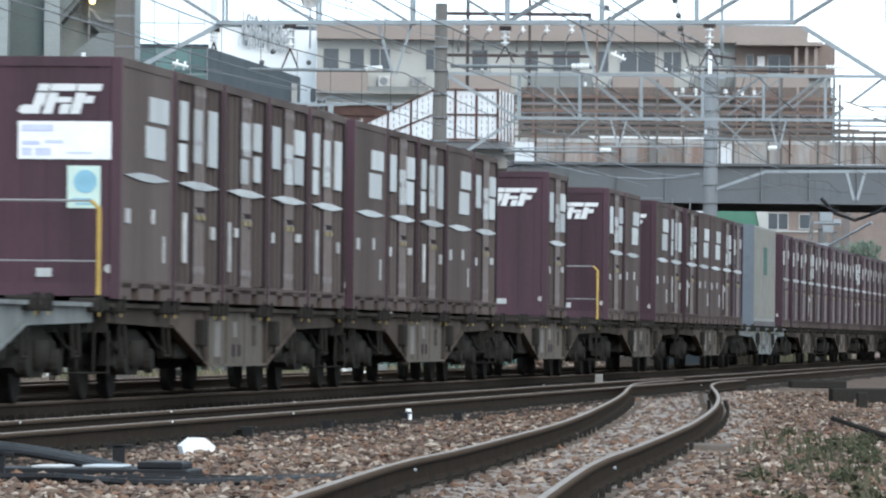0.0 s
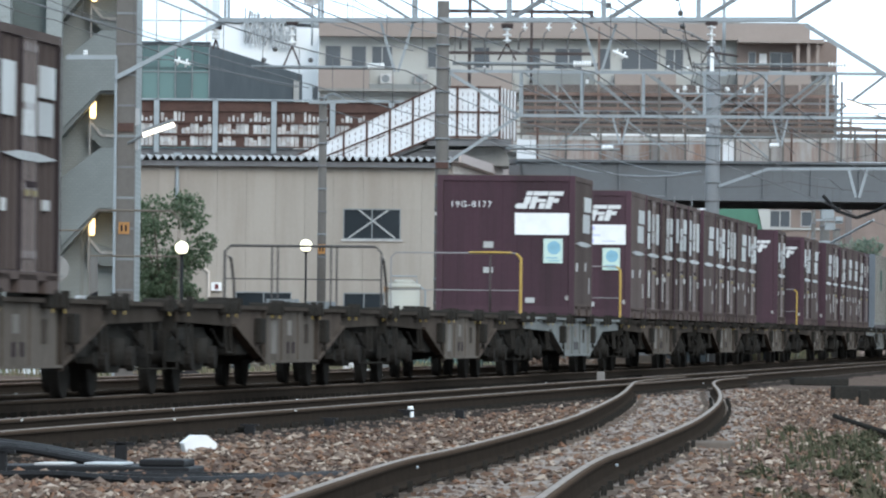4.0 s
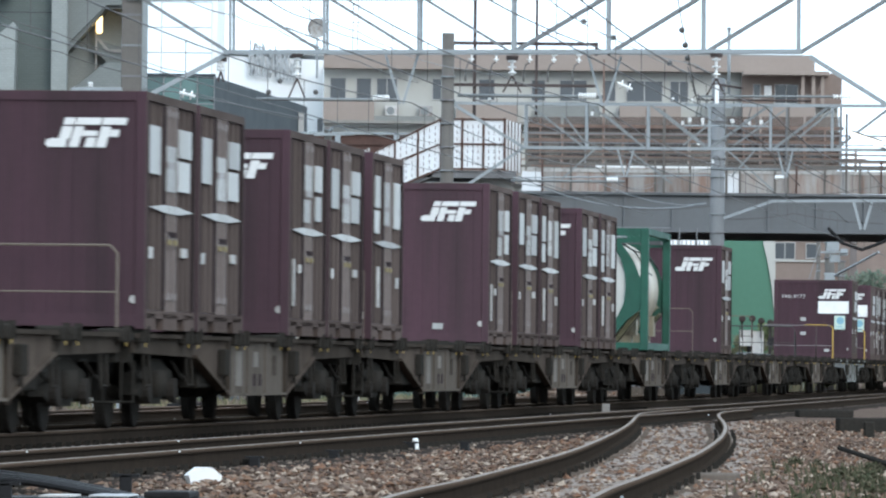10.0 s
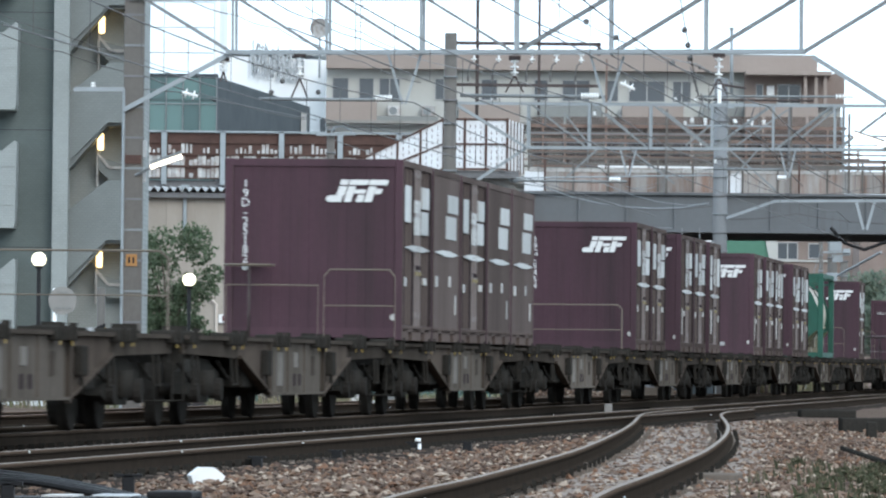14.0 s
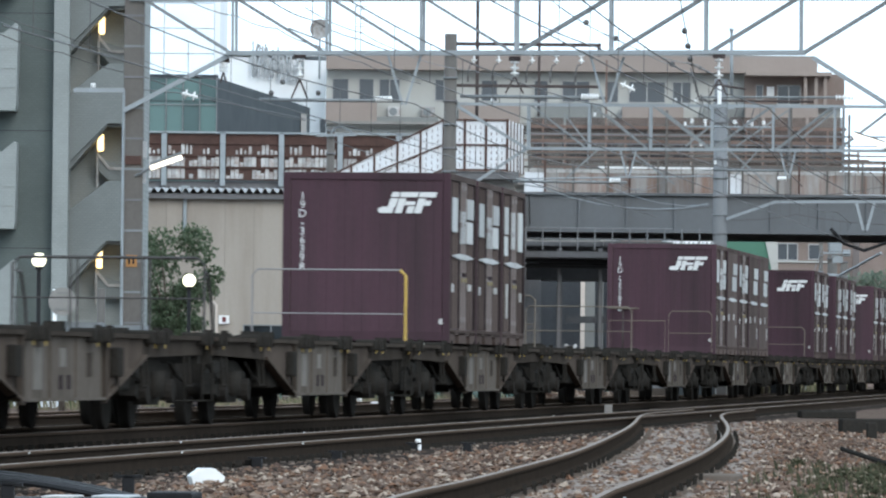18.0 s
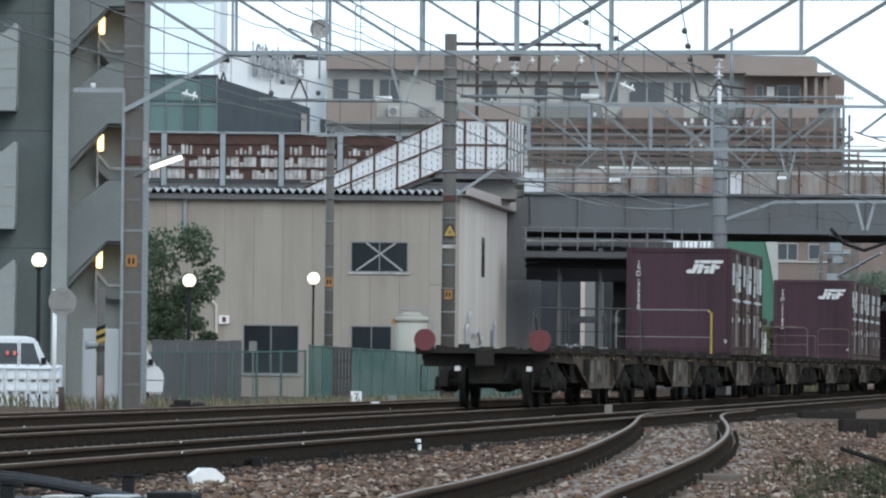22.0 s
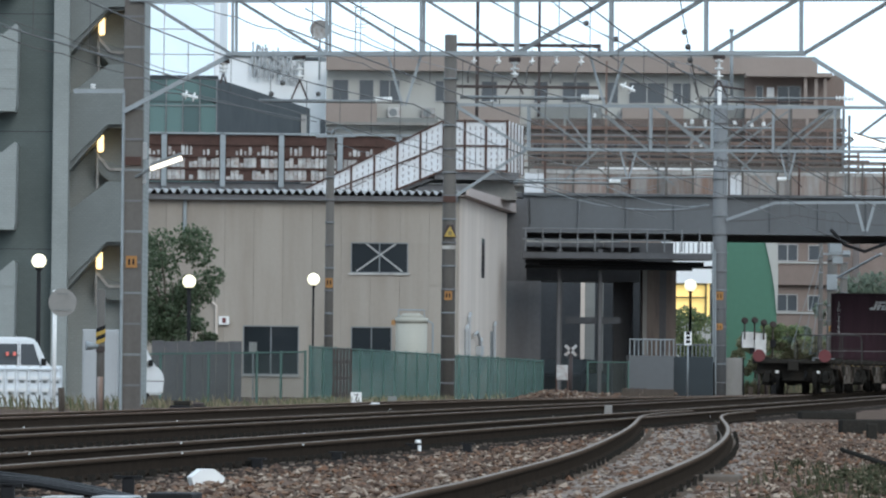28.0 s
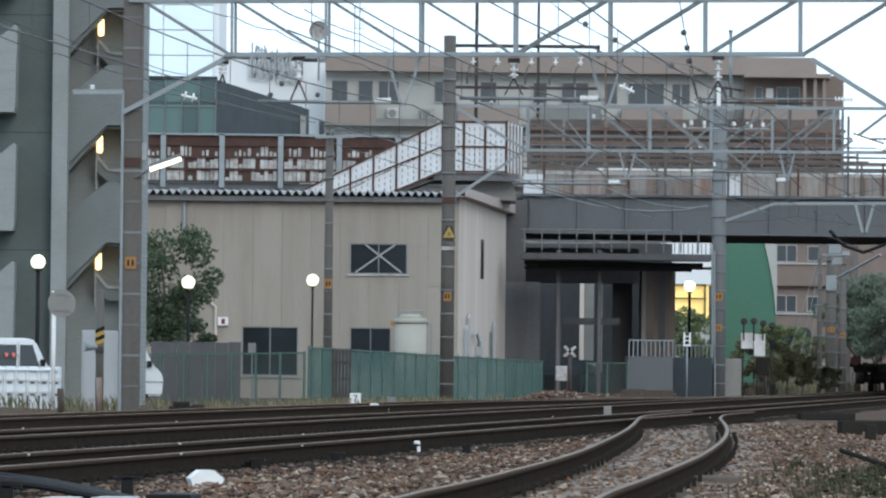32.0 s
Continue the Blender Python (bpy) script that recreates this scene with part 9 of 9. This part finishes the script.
solid("lineside_block", bm, "soft_tile", "small pale block beside the rusty track", "marker", pose(-1.05, 150, 0, 0, 0, 0))

# cables and connection boxes at the foot of the near track
def cable(points, r, label):
    bm = bmesh.new()
    pipe(bm, smooth3(points), r, 6)
    solid("ground_cable", bm, "black", label, "cable", group="cables in the ballast")


def smooth3(points, n=8):
    p = [Vector(q) for q in (points[0], *points, points[-1])]
    out = []
    for a, b, c, d in zip(p, p[1:], p[2:], p[3:]):
        for i in range(n):
            t = i / n
            out.append(0.5 * (2 * b + (c - a) * t + (2 * a - 5 * b + 4 * c - d) * t * t + (3 * b - a - 3 * c + d) * t ** 3))
    return out + [p[-1]]


for i in range(7):
    cable([(-4.3, 46.0 + 0.40 * i, -0.15), (-3.3, 46.4 + 0.34 * i, -0.09 + 0.02 * (i % 3)), (-2.75, 46.2 + 0.28 * i, -0.07), (-2.25, 45.7 + 0.22 * i, -0.13), (-1.85, 45.2 + 0.12 * i, -0.19)], 0.022 + 0.006 * (i % 3), "black rubber cable lying in the ballast")
for i in range(3):
    cable([(-3.2, 41.6 + i * 0.7, -0.17), (-2.3, 42.2 + i * 0.3, -0.15 - 0.02 * i), (-1.7, 41.4 + i * 0.9, -0.165), (-1.1, 42.6 + i * 0.4, -0.175), (-0.5, 44.8 + i * 0.3, -0.19)], 0.026, "black rubber cable lying along the siding")
jb = place("impedance_bond", "dark trackside connection box with pale metal lids", "box", m=pose(-2.08, 44.4, -0.21, 0, 0, -6))
for dims, k, nm in (((-0.62, 0.62, -0.35, 0.35, 0.0, 0.075), "black", "case"), ((-0.36, -0.16, -0.25, 0.2, 0.076, 0.09), "flake", "lid"), ((-0.05, 0.20, -0.25, 0.2, 0.076, 0.095), "cabinet", "lid"), ((0.30, 0.58, -0.28, 0.2, 0.076, 0.12), "black", "terminal_box")):
    bm = bmesh.new()
    bevelled(bm, *dims, 0.012)
    part(nm, bm, k, jb)
for x, y in ((-2.62, 43.4), (-2.05, 47.0)):
    bm = bmesh.new()
    bevelled(bm, -0.04, 0.04, -0.04, 0.04, -0.25, -0.03, 0.01)
    box(bm, -0.09, 0.09, -0.04, 0.04, -0.05, -0.03)
    solid("cable_post", bm, "black", "short dark cable post beside the rail", "fitting", pose(x, y, 0), group="cable posts")
# spring-like dark rail clips along the siding's foot, shiny bond clips, and bright chips as glints
bm = bmesh.new()
for path in (SIDING_L, SIDING_R):
    for (x, y) in smooth_path(path, 1.5):
        if y < 95:
            for s in (-0.11, 0.11):
                box(bm, x + s - 0.016, x + s + 0.016, y - 0.03, y + 0.03, -0.19, -0.10)
for c in (NEAR, MAIN):
    for y in np.arange(45, 150, 0.62):
        for s in (-0.5335, 0.5335):
            for q in (-0.1, 0.1):
                x = line_x(y, c) + s + q
                box(bm, x - 0.03, x + 0.03, y - 0.03, y + 0.03, -0.17, -0.11)
solid("rail_clips", bm, "grime", "dark rail clips along the rail feet", "fitting", kind="stuff")
for gxy in (((-0.13, 39.6)), ((1.0, 40.8))):
    bm = bmesh.new()
    bevelled(bm, -0.008, 0.008, -0.03, 0.03, -0.045, -0.030, 0.004)
    solid("bond_clip", bm, "galv", "small shiny bond clip on the rail", "fitting", pose(gxy[0] + 0.038, gxy[1], 0.0), group="bond clips")
# tiny bright chips added on the rail heads where glints show
for gxy in ((-3.19, 55.58), (-2.34, 64.42), (-1.44, 74.97), (-2.06, 56.95), (-1.24, 64.08), (-4.55, 78.16), (-3.32, 89.98), (-0.87, 119.02), (1.64, 106.19), (4.06, 108.69)):
    bm = bmesh.new()
    bevelled(bm, -0.007, 0.007, -0.02, 0.02, -0.008, 0.003, 0.002)
    solid("bond_clip", bm, "bright_steel", "small shiny bond clip on the rail", "fitting", pose(gxy[0], gxy[1], 0.0), group="bond clips")
for gxy, r in ((((1.07, 62.5)), 4), (((2.18, 56.7)), -5)):
    bm = bmesh.new()
    bevelled(bm, -0.18, 0.18, -0.35, 0.35, -0.26, -0.125, 0.015)
    solid("concrete_slab", bm, "sleeper", "flat pale concrete slab in the ballast", "slab", pose(gxy[0], gxy[1], 0, 0, 0, r), group="concrete slabs")
# dark trough blocks on the bank to the right of the siding
tr = place("cable_trough", "dark concrete cable trough blocks beside the line", "trough")
for dims in ((5.59, 6.45, 112.00, 113.20, -0.05, 0.07), (5.56, 6.43, 100.00, 101.00, -0.17, 0.03), (5.44, 5.57, 92.00, 92.30, -0.26, 0.04)):
    bm = bmesh.new()
    bevelled(bm, *dims, 0.02)
    part("block", bm, "grime", tr)
bm = bmesh.new()
bar(bm, (4.19, 75.30, -0.12), (3.87, 60.10, -0.12), 0.025, 8)
solid("old_pipe", bm, "grime", "rusty pipe lying on the bank", "pipe")
pt = place("point_machine", "dark point machine and lever beside the rusty track", "machine", m=pose(-5.05, 141, -0.3))
for dims, k in (((-0.30, 0.42, -0.2, 0.2, 0.0, 0.20), "black"), ((-0.22, 0.1, -0.15, 0.15, 0.20, 0.29), "grime"), ((0.15, 0.38, -0.12, 0.12, 0.20, 0.26), "dark_steel")):
    bm = bmesh.new()
    bevelled(bm, *dims, 0.02)
    part("casing", bm, k, pt)
bm = bmesh.new()
bar(bm, (-0.9, 0, 0.12), (1.2, 0, 0.10), 0.03, 6)
part("rod", bm, "dark_steel", pt)


# ---------------------------------------------------------------- what moves
def motions():
    times = [0, 1, 2, 3, 4, 5] + list(range(6, 33, 2))
    for ob, along in TRAIN:
        z = 0.0 if ob.name.startswith("flat_wagon") else DECK
        walk(ob, [(t, train_pose(tail_at(t) + along, z)) for t in times])
    # the wheels of the last wagons turn as they roll
    ticks = [k / FPS for k in range(32 * FPS + 1)]
    turns = [-math.degrees((tail_at(t) - tail_at(0)) / 0.405) for t in ticks]
    for ob, along in TRAIN:
        if ob.name.startswith("flat_wagon") and along < ROLLING:
            for wheels in [o for o in ob.children_recursive if o.name.startswith("wheelset")]:
                x, y, z = wheels.location
                walk(wheels, [(t, pose(x, y, z, a % 360)) for t, a in zip(ticks, turns)])


motions()
